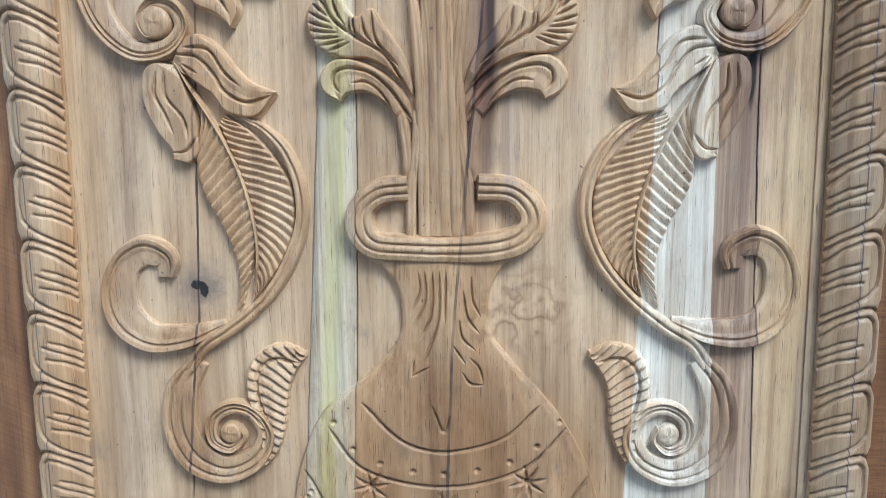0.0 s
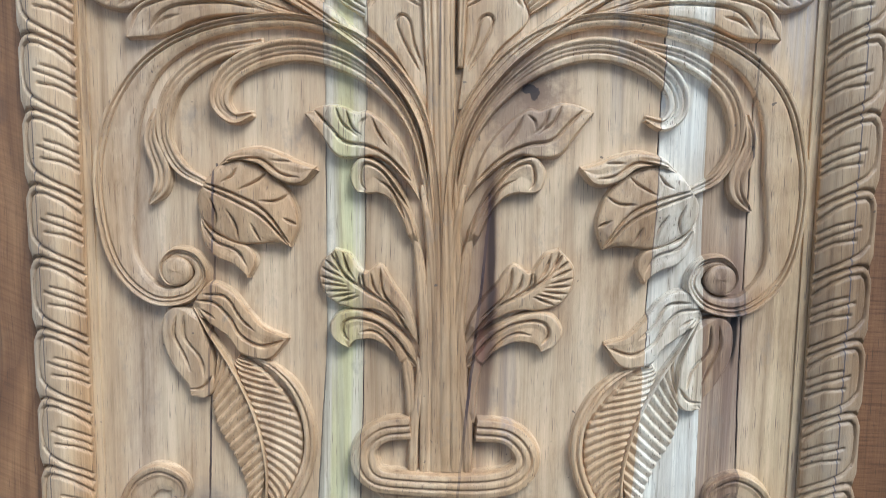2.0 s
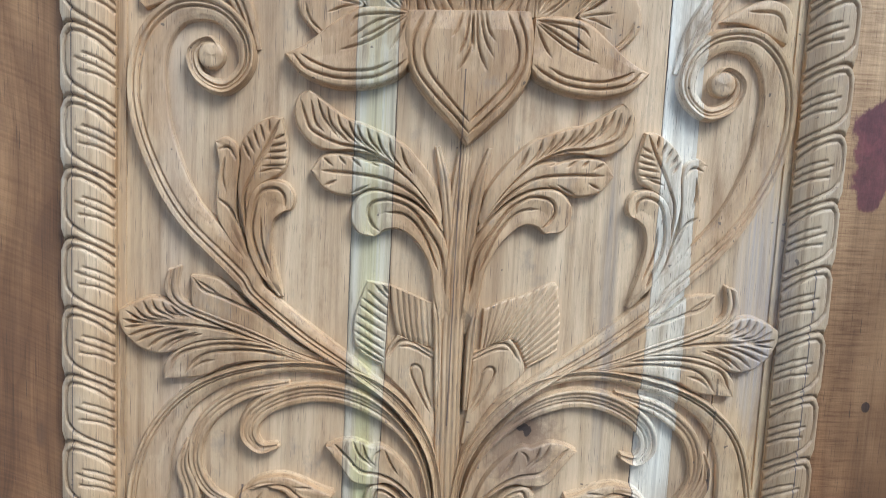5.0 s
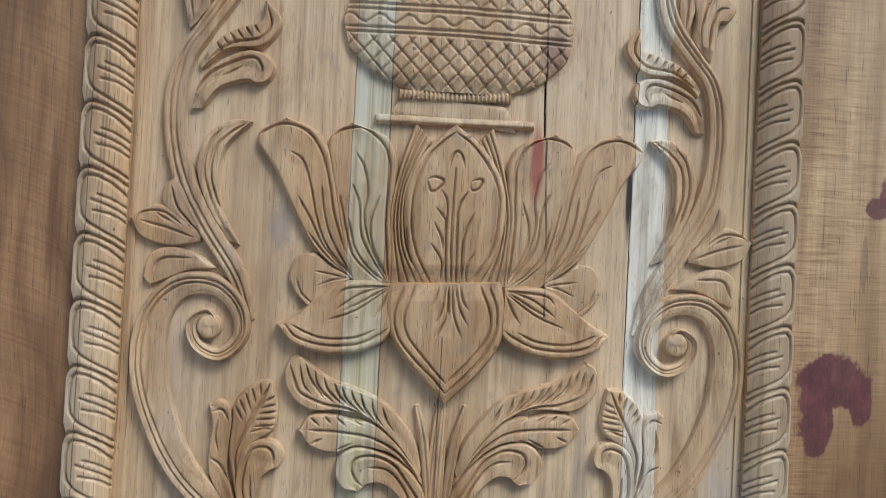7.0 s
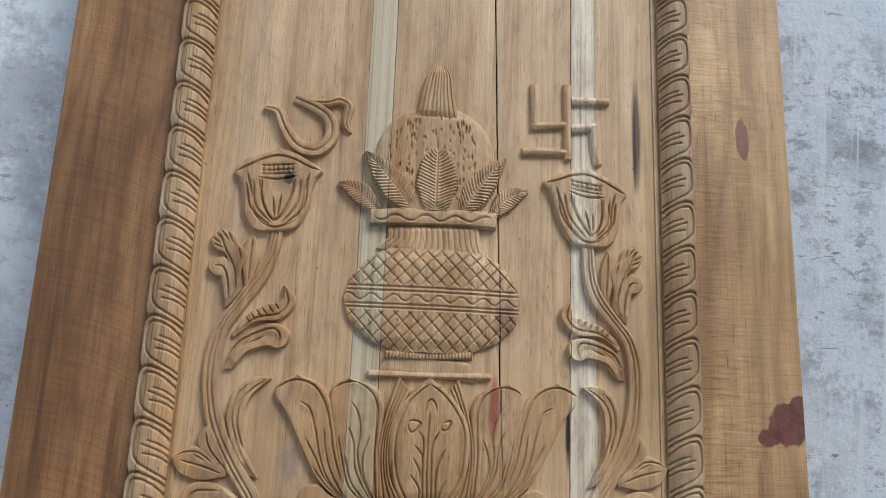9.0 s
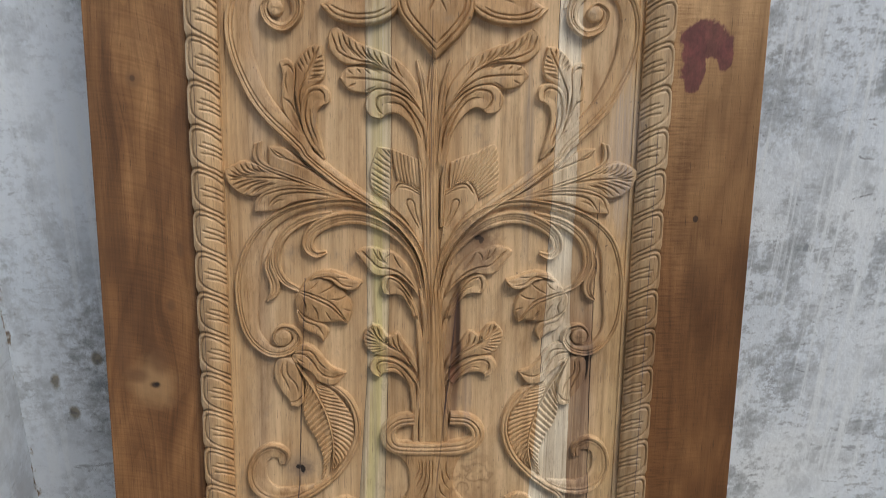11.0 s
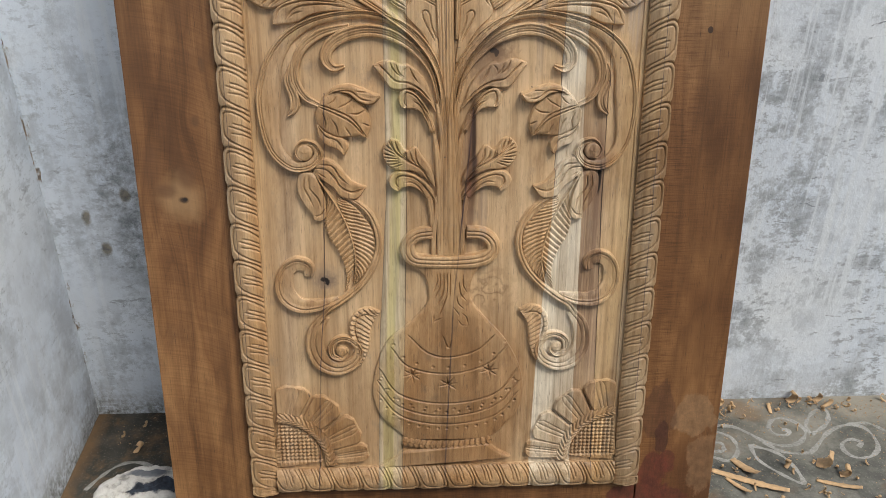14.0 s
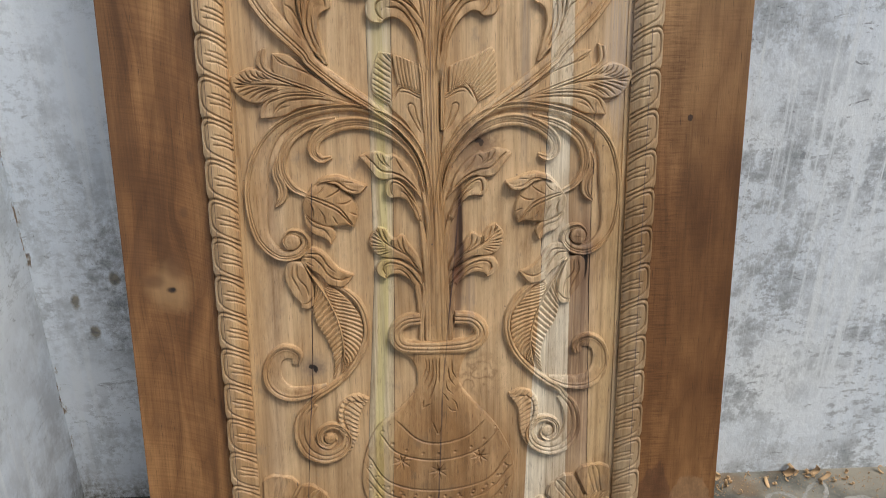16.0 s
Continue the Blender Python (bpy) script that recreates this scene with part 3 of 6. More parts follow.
wall_mat = limewash("back_wall_limewash", 0.0)
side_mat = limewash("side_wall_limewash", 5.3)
floor_mat = cement()


def chalk():
    """Chalk powder trodden thin, with the cement showing through."""
    n = Nodes("chalk_powder", 0.95)
    at = n.coords()
    thin = n.math("ADD", n.math("MULTIPLY", n.noise(at, 190.0, 4.0, 0.7), 0.6), n.math("MULTIPLY", n.noise(at, 22.0, 3.0), 0.4))
    return n.finish(n.ramp(thin, [(0.34, (0.16, 0.16, 0.147)), (0.50, (0.29, 0.287, 0.268)), (0.66, (0.40, 0.395, 0.38))]), thin, 0.3, 0.001)


chalk_mat = chalk()
shaving_mat = plain("wood_shaving", (0.45, 0.30, 0.165), 0.7, 0.45, 120.0)
crumb_mat = plain("wood_crumbs", (0.25, 0.17, 0.10), 0.85, 0.6, 30.0)


# ---- meshes ----
def mesh_of(name, verts, faces, material, smooth=True):
    me = bpy.data.meshes.new(name)
    me.from_pydata(verts, [], faces)
    me.materials.append(material)
    me.shade_smooth() if smooth else me.shade_flat()
    return me


def part(name, bm, material, parent, label=""):
    """Links a bmesh as one mesh object under a thing or a part."""
    me = bpy.data.meshes.new(name)
    bm.to_mesh(me)
    bm.free()
    me.materials.append(material)
    ob = new(name, me)
    ob.parent = parent
    return tagged(ob, label)


def block(x0, x1, y0, y1, z0, z1, bevel=0.0, cuts=0):
    bm = bmesh.new()
    bmesh.ops.create_cube(bm, size=1.0)
    for v in bm.verts:
        v.co = Vector(((x0 + x1) / 2 + v.co.x * (x1 - x0), (y0 + y1) / 2 + v.co.y * (y1 - y0), (z0 + z1) / 2 + v.co.z * (z1 - z0)))
    if bevel:
        bmesh.ops.bevel(bm, geom=bm.edges[:], offset=bevel, segments=2, affect="EDGES", profile=0.5)
    return bm


def setting(name, bm, material, label, category):
    me = bpy.data.meshes.new(name)
    bm.to_mesh(me)
    bm.free()
    me.materials.append(material)
    return tagged(new(name, me), label, category, kind="structure")


# ---- floor and walls ----
CORNER_X, WALL_Y = -0.740, 0.3955
WALL_TURN = 0.2
setting("floor", block(-3.0, 4.0, -4.0, 0.8, -0.12, 0.0), floor_mat, "dark worn cement floor with dust and stains", "floor")
wall = setting("wall_back", block(-2.0, 4.0, 0.0, 0.25, 0.0, 3.0), wall_mat, "whitewashed wall with grey mould and streaks", "wall")
wall.matrix_world = pose(CORNER_X, WALL_Y, 0.0, 0, 0, WALL_TURN)
# carried on unseen, forward and up, to block sky light from the left
wall = setting("wall_side", block(-0.25, 0.0, -3.05, 0.10, 0.0, 3.0), side_mat, "whitewashed side wall meeting the corner, mottled grey low down", "wall")
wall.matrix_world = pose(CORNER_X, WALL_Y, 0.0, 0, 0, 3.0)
# unseen wall, added to hold back low sky light from the front
setting("wall_front", block(-3.0, 4.0, -2.95, -2.7, 0.0, 3.3), limewash("unseen_wall_limewash", 2.1), "unseen plain wall added across the yard to hold back sky light", "wall")

# ---- the door's boards ----
BOTTOM, TOP, HALF, INNER, THICK = -0.0615, 2.075, 0.454, 0.3225, 0.036
tagged(door_frame, "unfinished carved wooden door leaning against a whitewashed wall", "door leaf")
part("stile", block(-HALF, -INNER - 0.0015, 0.0, THICK, BOTTOM, TOP, 0.0015), left_mat, door_frame, "brown figured hardwood board with a knot hole")
part("stile", block(INNER + 0.0015, HALF, 0.0, THICK, BOTTOM, TOP, 0.0015), right_mat, door_frame, "rough-sawn brown board with dark red filler smears")
part("bottom_rail", block(-INNER, INNER, 0.002, THICK, BOTTOM, 0.080, 0.0015), rail_mat, door_frame)
part("top_rail", block(-INNER, INNER, 0.002, THICK, 1.985, TOP, 0.0015), rail_mat, door_frame)
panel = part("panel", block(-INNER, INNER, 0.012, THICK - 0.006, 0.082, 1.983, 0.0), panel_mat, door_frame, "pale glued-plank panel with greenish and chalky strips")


def lay_planks():
    """The panel's boards side by side, each with eased edges along its seams."""
    at = np.linspace(0.082, 1.983, 40)
    open_seam = {"left": (0.0002, 0.0, 0.62), "middle": (0.0003, 0.0, 0.62), "split": (0.0006, 1.12, 2.0), "brown_right": (0.0003, 0.0, 0.85), "green_right": (0.0002, 0.0, 2.0), "green_left": (0.0001, 0.0, 2.0), "white_left": (0.0003, 0.6, 2.0), "white_right": (0.0, 0.0, 0.0)}
    names = list(SEAMS)
    lines = [(np.full(40, -INNER), np.zeros(40))] + [(np.interp(at, *zip(*SEAMS[k])), np.where((at > open_seam[k][1]) & (at < open_seam[k][2]), open_seam[k][0], 0.0)) for k in names] + [(np.full(40, INNER), np.zeros(40))]
    for (a, gap_a), (b, gap_b) in zip(lines, lines[1:]):
        section = [(a + gap_a, 0.013 + 0 * a), (a + gap_a, 1.6 * gap_a), (a + gap_a + 0.0009, 0 * a), (b - gap_b - 0.0009, 0 * a), (b - gap_b, 1.6 * gap_b), (b - gap_b, 0.013 + 0 * a)]
        verts = [(xs[k], ys[k], at[k]) for k in range(40) for xs, ys in section]
        faces = [(k * 6 + c, k * 6 + c + 1, k * 6 + c + 7, k * 6 + c + 6) for k in range(39) for c in range(5)]
        ob = new("plank", mesh_of("plank", verts, faces, panel_mat, False))
        ob.parent = panel


lay_planks()


# ---- carving ----
def curve(points, step=2.2):
    """A smooth line through the points (millimetres), evenly walked."""
    p = np.array(points, float)
    p = np.vstack([2 * p[0] - p[1], p, 2 * p[-1] - p[-2]])
    out = []
    for k in range(1, len(p) - 2):
        a, b, c, d = p[k - 1:k + 3]
        for t in np.linspace(0, 1, 24, endpoint=False):
            out.append(0.5 * (2 * b + (c - a) * t + (2 * a - 5 * b + 4 * c - d) * t ** 2 + (3 * b - a - 3 * c + d) * t ** 3))
    out = np.array(out + [p[-2]])
    where = np.r_[0, np.cumsum(np.hypot(*np.diff(out, axis=0).T))]
    knots = where[::24] / where[-1]
    even = np.linspace(0, where[-1], max(8, int(where[-1] / step)))
    return np.stack([np.interp(even, where, out[:, k]) for k in (0, 1)], 1), even / where[-1], knots


def grid_mesh(name, u, v, h, material, flip=False, foot=-1.5, flare=0.28):
    """A sheet of carved relief on the door's face (millimetres), with upright sides down into the panel."""
    rows, cols = h.shape
    top = np.stack([u.ravel(), -h.ravel(), v.ravel()], 1) / 1000.0
    edge = [(r, 0) for r in range(rows)] + [(rows - 1, c) for c in range(1, cols)] + [(r, cols - 1) for r in range(rows - 2, -1, -1)] + [(0, c) for c in range(cols - 2, 0, -1)]
    rim = np.array([top[r * cols + c] for r, c in edge])
    low = rim.copy()
    # the sides flare outwards a little towards the ground, as a gouge leaves them
    ring = np.vstack([rim[-3:], rim, rim[:3]])[:, (0, 2)]
    run = ring[6:] - ring[:-6]
    out = np.stack([run[:, 1], -run[:, 0]], 1) / (np.hypot(*run.T)[:, None] + 1e-6)
    area = np.sum(rim[:, 0] * np.roll(rim[:, 2], -1) - np.roll(rim[:, 0], -1) * rim[:, 2])
    low[:, (0, 2)] += np.sign(area) * out * flare * np.abs(rim[:, 1])[:, None]
    low[:, 1] = -foot / 1000.0
    n0, k = len(top), len(edge)
    verts = np.vstack([top, rim, low])
    r, c = np.meshgrid(np.arange(rows - 1), np.arange(cols - 1), indexing="ij")
    i = (r * cols + c).ravel()
    quads = np.stack([i, i + 1, i + cols + 1, i + cols], 1)
    j = np.arange(k)
    sides = np.stack([n0 + j, n0 + (j + 1) % k, n0 + k + (j + 1) % k, n0 + k + j], 1)
    faces = np.vstack([quads, sides])
    if flip:
        faces = faces[:, ::-1]
    me = mesh_of(name, verts.tolist(), faces.tolist(), material)
    me.polygons.foreach_set("use_smooth", [True] * len(quads) + [False] * len(sides))
    return me


def notch(distance, width):
    """A V-shaped gouge: 1 on its line, 0 beyond its width."""
    return np.clip(1 - np.abs(distance) / width, 0, 1) ** 1.15


def gouge(U, V, h, lines):
    """Cuts lines (depth, width, points in millimetres) into a field of heights; each cut runs out thin at its ends."""
    for depth, width, pts in lines:
        pts = curve(pts, 2.5)[0] if 3 <= len(pts) <= 10 else np.array(pts, float)
        if len(pts) == 1:
            h = h - 1.75 * depth * notch(np.hypot(U - pts[0, 0], V - pts[0, 1]), width)
            continue
        near, along = np.full(U.shape, 1e9), np.zeros(U.shape)
        run = np.r_[0, np.cumsum(np.hypot(*np.diff(pts, axis=0).T))]
        for a, b, start in zip(pts, pts[1:], run):
            d = b - a
            k = np.clip(((U - a[0]) * d[0] + (V - a[1]) * d[1]) / (d @ d + 1e-9), 0, 1)
            off = np.hypot(U - a[0] - k * d[0], V - a[1] - k * d[1])
            along = np.where(off < near, start + k * np.hypot(*d), along)
            near = np.minimum(near, off)
        thin = np.clip(np.minimum(along, run[-1] - along) / min(9.0, 0.4 * run[-1] + 0.1), 0.0, 1) ** 0.7
        h = h - 1.65 * depth * (0.1 + 0.9 * thin) * notch(near, width * (0.35 + 0.65 * thin))
    return h


# shifts that fit the carving to the camera's view: place across and up, then the drift, in millimetres
FIT_LOW = [(-170, 338, -4, 4), (-121, 604, -7, -1), (-199, 556, -3, -2), (-106, 404, -8, 1), (-102, 520, -2, -2), (-265, 458, 1, 4), (-215, 469, -6, 3), (-178, 294, 2, 6), (-209, 656, -5, 1), (-280, 740, 3, 0), (-118, 676, -2, 2), (-100, 736, -2, 3), (-107, 778, -7, 4), (-163, 769, -1, -3), (-241, 834, -6, -1), (-278, 885, -3, 4), (-83, 675, -10, 2), (-59, 719, -9, 1)]
FIT_HIGH = [(-209, 1100, -5, 1), (-126, 1076, -8, 6), (-147, 1104, 1, -1), (-140, 1148, 0, 1), (-122, 1012, -5, 8), (-91, 977, -1, 10), (-283, 1066, 2, 4), (-245, 1525, 9, -1), (-140, 1531, 8, 5), (-196, 1555, 12, -1), (-186, 1451, -5, 3), (-251, 1452, 8, 8), (-173, 1388, 11, 0), (-163, 1330, -2, -3), (-181, 1279, 0, 6), (-278, 1192, -3, 6), (-258, 1300, 7, 4)]
FIT_LEFT = [(-265, 458, 3, -4), (-178, 294, 5, 4), (-280, 740, 6, 0), (-283, 1066, 7, 2), (-258, 1300, 4, -3), (-200, 640, 0, 1), (-209, 1100, 3, 1), (-150, 760, 3, 1), (-140, 1060, -3, 1), (-150, 900, 1, 0), (-120, 500, 2, -1), (-240, 1530, 3, -2)]


def fit_to_view(U, V, side):
    """Moves a point of the drawing to fit the camera's view of one half of the door."""
    drift = FIT_LEFT if side == "L" else FIT_LOW + FIT_HIGH
    total, du, dv = np.full(U.shape, 0.12), np.zeros(U.shape), np.zeros(U.shape)
    for u, v, a, b in drift:
        w = np.exp(-((U - u) ** 2 + (V - v) ** 2) / (2 * 34.0 ** 2))
        total, du, dv = total + w, du + w * a, dv + w * b
    fade = np.clip((-U - 15.0) / 40.0, 0, 1) / total
    return U + du * fade, V + dv * fade


def vase_gouges():
    lines = []
    for arc in (ARC_A, ARC_B, ARC_C, ARC_D, ARC_E):
        lines.append((2.2, 1.9, curve(arc, 4.0)[0]))
    for arc, drop, count in ((ARC_B, 11, 9), (ARC_C, -10, 12), (ARC_D, 7, 15), (ARC_E, -8, 17)):
        walked = curve(arc, 2.0)[0]
        for k in np.linspace(0.04, 0.96, count):
            u, v = walked[int(k * (len(walked) - 1))]
            lines.append((2.4, 2.9, [(u, v + drop)]))
    for u, v in STARS:
        for k in range(4):
            a = k * math.pi / 4 + 0.2
            lines.append((2.6, 2.0, [(u - 15 * math.cos(a), v - 15 * math.sin(a)), (u + 15 * math.cos(a), v + 15 * math.sin(a))]))
    return lines


def pot_gouges(u0, v0, w, tall):
    lines = []
    for rise in (0.16, 0.24, -0.10, -0.17):
        lines.append((1.6, 1.8, [(u0 - w, v0 + rise * tall), (u0 + w, v0 + rise * tall)]))
    for lo, hi in ((0.24, 1.0), (-1.0, -0.17)):
        for k in range(-9, 10):
            for lean in (-1, 1):
                a, b = v0 + lo * tall, v0 + hi * tall
                u = u0 + k * 17
                lines.append((1.5, 1.6, [(u, a), (u + lean * (b - a) * 0.95, b)]))
    wave = [(u0 - w + 2 * w * k / 40, v0 + tall * (0.03 + 0.07 * math.sin(k * 1.25))) for k in range(41)]
    lines.append((1.4, 1.6, wave))
    return lines


def hair_gouges(u0, v0, w, tall):
    """Short cuts that lean away from the crown, like coir."""
    rng = random.Random(4)
    lines = []
    for _ in range(150):
        a, r = rng.uniform(0.05, math.pi - 0.05), math.sqrt(rng.uniform(0.10, 0.93))
        u, v = u0 + w * r * math.cos(a), v0 + tall * r * math.sin(a)
        lean = 0.10 * (u - u0) / w
        long = rng.uniform(6, 12)
        lines.append((1.9, 1.2, [(u, v), (u - long * lean, v + long)]))
    return lines


def uneven(U, V, size, seed):
    """Smooth random waviness between -0.5 and 0.5, with bumps of the given size."""
    lattice = np.random.default_rng(seed).random((64, 64)) - 0.5
    a, b = U / size + 400.0, V / size + 400.0
    i, j = np.floor(a).astype(int), np.floor(b).astype(int)
    s, t = a - i, b - j
    s, t = s * s * (3 - 2 * s), t * t * (3 - 2 * t)
    p, q = lattice[i % 64, j % 64], lattice[(i + 1) % 64, j % 64]
    v, w = lattice[i % 64, (j + 1) % 64], lattice[(i + 1) % 64, (j + 1) % 64]
    return (p * (1 - s) + q * s) * (1 - t) + (v * (1 - s) + w * s) * t


def finish_relief(name, U, V, h, sides, label, gouges):
    h = gouge(U, V, h, gouges)
    h = np.maximum(h, 0.4)
    # tool marks: slight unevenness of hand carving
    h += 0.9 * uneven(U, V, 21.0, 5) + 0.45 * uneven(U, V, 8.0, 9)
    for side in sides:
        su, sv = fit_to_view(U, V, side)
        me = grid_mesh(name, -su if side == "R" else su, sv, h, panel_mat, side == "R")
        ob = new(name, me)
        ob.parent = panel
        tagged(ob, label)


def raised(crown, T):
    l, m, r = (0.35 + 0.65 * c for c in crown)
    body = np.interp(T, [-1, -0.5, 0, 0.5, 1], [l, (l + m) / 2 + 0.05, m, (m + r) / 2 + 0.05, r])
    return body * (1 - 0.22 * np.clip((np.abs(T) - 0.9) / 0.1, 0, 1) ** 2)


def relief(name, spine, left, right, high, crown=(0.55, 1.0, 0.55), grooves=(), veins=None, cut=3.0, sides="LR", ends=(0.75, 0.6), gouges=(), label="", step=1.0, fine=0.85):
    """One carved form swept along a spine (millimetres across and up the door): half widths to its left and right, height, a crown
    of heights from left edge to right edge, gouged lines along it and veins (count, slant, depth, ragged edge) across it."""
    line, s, knots = curve(spine, step)
    ahead = np.gradient(line, axis=0)
    ahead /= np.linalg.norm(ahead, axis=1)[:, None] + 1e-9
    for _ in range(6):
        ahead[1:-1] = (ahead[:-2] + 2 * ahead[1:-1] + ahead[2:]) / 4
    ahead /= np.linalg.norm(ahead, axis=1)[:, None] + 1e-9
    across = np.stack([-ahead[:, 1], ahead[:, 0]], 1)
    wl = np.interp(s, np.linspace(0, 1, len(left)) if len(left) != len(knots) else knots, left)
    wr = np.interp(s, np.linspace(0, 1, len(right)) if len(right) != len(knots) else knots, right)
    for _ in range(10):
        wl[1:-1] = (wl[:-2] + 2 * wl[1:-1] + wl[2:]) / 4
        wr[1:-1] = (wr[:-2] + 2 * wr[1:-1] + wr[2:]) / 4
    cols = int(np.clip((wl.max() + wr.max()) / fine, 13, 241)) | 1
    t = np.sin(np.linspace(-1, 1, cols) * 1.2) / np.sin(1.2)
    S, T = np.meshgrid(s, t, indexing="ij")
    swell = np.interp(s, [0, 0.12, 0.85, 1], [ends[0], 1, 1, ends[1]])[:, None]
    h = 0.7 * high * raised(crown, T) * swell
    wide = (wl + wr)[:, None] / 2
    for g in grooves:
        h -= cut * notch((T - g) * wide, 1.5) * np.clip(wide / 5, 0.2, 1)
    ser = 0.0
    if veins:
        count, slant, depth = veins[:3]
        phase = S * count - slant * np.abs(T)
        part_way = phase - np.floor(phase)
        scoop = np.where(part_way < 0.82, (part_way / 0.82) ** 1.6, (1 - part_way) / 0.18)
        h -= 1.7 * depth * scoop * np.clip((np.abs(T) - 0.05) / 0.12, 0, 1)
        h -= 0.8 * depth * notch(T * wide, 1.6)
        if len(veins) > 3:
            ser = veins[3] * scoop * np.abs(T) ** 2
    reach = np.where(T < 0, -wl[:, None] * T, -wr[:, None] * T) * (1 - ser)
    U = line[:, 0][:, None] + across[:, 0][:, None] * reach
    V = line[:, 1][:, None] + across[:, 1][:, None] * reach
    finish_relief(name, U, V, h, sides, label, gouges)


def sheet(name, edge_a, edge_b, high, crown=(0.8, 1.0, 0.8), grooves=(), veins=None, cut=3.0, sides="LR", ends=(0.6, 1.0), gouges=(), label="", fine=0.85):
    """One carved form between two edge lines (millimetres), otherwise like relief()."""
    a, s, _ = curve(edge_a, fine)
    b, _, _ = curve(edge_b, fine)
    n = max(len(a), len(b))
    s = np.linspace(0, 1, n)
    a, b = [np.stack([np.interp(s, np.linspace(0, 1, len(e)), e[:, k]) for k in (0, 1)], 1) for e in (a, b)]
    gap = np.hypot(*(b - a).T)
    cols = int(np.clip(gap.max() / fine, 13, 241)) | 1
    S, T = np.meshgrid(s, np.linspace(-1, 1, cols), indexing="ij")
    k = ((T + 1) / 2)[..., None]
    at = a[:, None] * (1 - k) + b[:, None] * k
    h = 0.7 * high * raised(crown, T) * np.interp(s, [0, 0.12, 0.85, 1], [ends[0], 1, 1, ends[1]])[:, None]
    for g in grooves:
        h -= cut * notch((T - g) * gap[:, None] / 2, 1.5) * np.clip(gap[:, None] / 10, 0.2, 1)
    if veins:
        count, slant, depth = veins
        phase = S * count - slant * (T + 1) / 2
        part_way = phase - np.floor(phase)
        scoop = np.where(part_way < 0.82, (part_way / 0.82) ** 1.6, (1 - part_way) / 0.18)
        h -= 1.7 * depth * scoop
    crossed = np.cross(b[n // 2] - a[n // 2], a[min(n - 1, n // 2 + 3)] - a[n // 2])
    U, V = at[..., 0], at[..., 1]
    if crossed < 0:
        U, V, h = U[:, ::-1], V[:, ::-1], h[:, ::-1]
    finish_relief(name, U, V, h, sides, label, gouges)


def eye(u, v, r, high):
    """The round boss at the end of a scroll, a low dome with a worn rim."""
    rings = [(1.12, -1.0), (1.06, 0.80), (0.98, 0.93), (0.80, 1.0), (0.45, 1.04), (0.0, 1.05)]
    turn = np.linspace(0, 2 * math.pi, 28, endpoint=False)
    for side in "LR":
        U = np.array([[u + r * k * math.cos(a) for a in turn] for k, _ in rings])
        V = np.array([[v + r * k * math.sin(a) for a in turn] for k, _ in rings])
        h = np.array([[max(-1.5, high * lift * (1 + 0.03 * math.sin(3 * a + k))) for a in turn] for k, lift in rings])
        su, sv = fit_to_view(U, V, side)
        su = -su if side == "R" else su
        verts = np.stack([su.ravel(), -h.ravel(), sv.ravel()], 1) / 1000.0
        faces = [(k * 28 + i, k * 28 + (i + 1) % 28, (k + 1) * 28 + (i + 1) % 28, (k + 1) * 28 + i) for k in range(len(rings) - 1) for i in range(28)]
        ob = new("eye", mesh_of("eye", verts.tolist(), [f[::-1] for f in faces] if side == "R" else faces, panel_mat))
        ob.parent = panel


def bead_field(a, b):
    """Height of the rope-like border: a from the outer edge to the inner one, b along one unit."""
    h = 5.0 + 11.0 * np.sin(np.pi * np.clip(0.16 + 0.80 * a, 0, 1)) ** 0.8
    lines = [
        (3.2, 2.8, [(-0.03, -0.16), (0.03, -0.05), (0.12, -0.01), (0.30, 0.0), (0.60, -0.08), (0.82, -0.17), (1.02, -0.29)]),
        (2.6, 2.3, [(1.02, 0.54), (0.90, 0.64), (0.70, 0.77), (0.42, 0.87), (0.22, 0.88), (0.13, 0.82), (0.09, 0.66), (0.09, 0.45), (0.13, 0.28), (0.28, 0.16), (0.60, 0.03), (0.82, -0.06), (1.02, -0.17)]),
        (2.2, 1.9, [(0.47, 0.58), (0.70, 0.53), (0.86, 0.46), (1.02, 0.38)]),
        (2.2, 1.9, [(0.33, 0.51), (0.67, 0.42), (0.86, 0.35), (1.02, 0.25)]),
        (2.2, 1.9, [(0.40, 0.34), (0.70, 0.30), (0.86, 0.24), (1.02, 0.15)]),
    ]
    for depth, width, pts in lines:
        near = np.full(a.shape, 1e9)
        for rise in (-1, 0, 1):
            for (a0, b0), (a1, b1) in zip(pts, pts[1:]):
                p = np.stack([(a - a0) * BEAD_W, (b - b0 - rise) * BEAD_H], -1)
                d = np.array([(a1 - a0) * BEAD_W, (b1 - b0) * BEAD_H])
                k = np.clip(p @ d / (d @ d), 0, 1)
                near = np.minimum(near, np.hypot(*np.moveaxis(p - k[..., None] * d, -1, 0)))
        h = h - 1.4 * depth * notch(near, 0.85 * width)
    return h


# ---- rope-like border of carved units ----
BEAD_W, BEAD_H = 41.0, 56.6


def bead_mesh(name, tall, mirrored=False, lying=False):
    a, b = np.meshgrid(np.linspace(0, 1, 42), np.linspace(0, 1, 54), indexing="xy")
    h = bead_field(a, b)
    scallop = 2.2 * np.clip(1 - np.minimum(b, 1 - b) / 0.13, 0, 1) * np.clip(1 - a / 0.2, 0, 1)
    across, along = a * BEAD_W + scallop, b * tall
    if lying:
        return grid_mesh(name, along, across, h, panel_mat, True, flare=0.0)
    return grid_mesh(name, -across, along, h, panel_mat, True, flare=0.0) if mirrored else grid_mesh(name, across, along, h, panel_mat, flare=0.0)


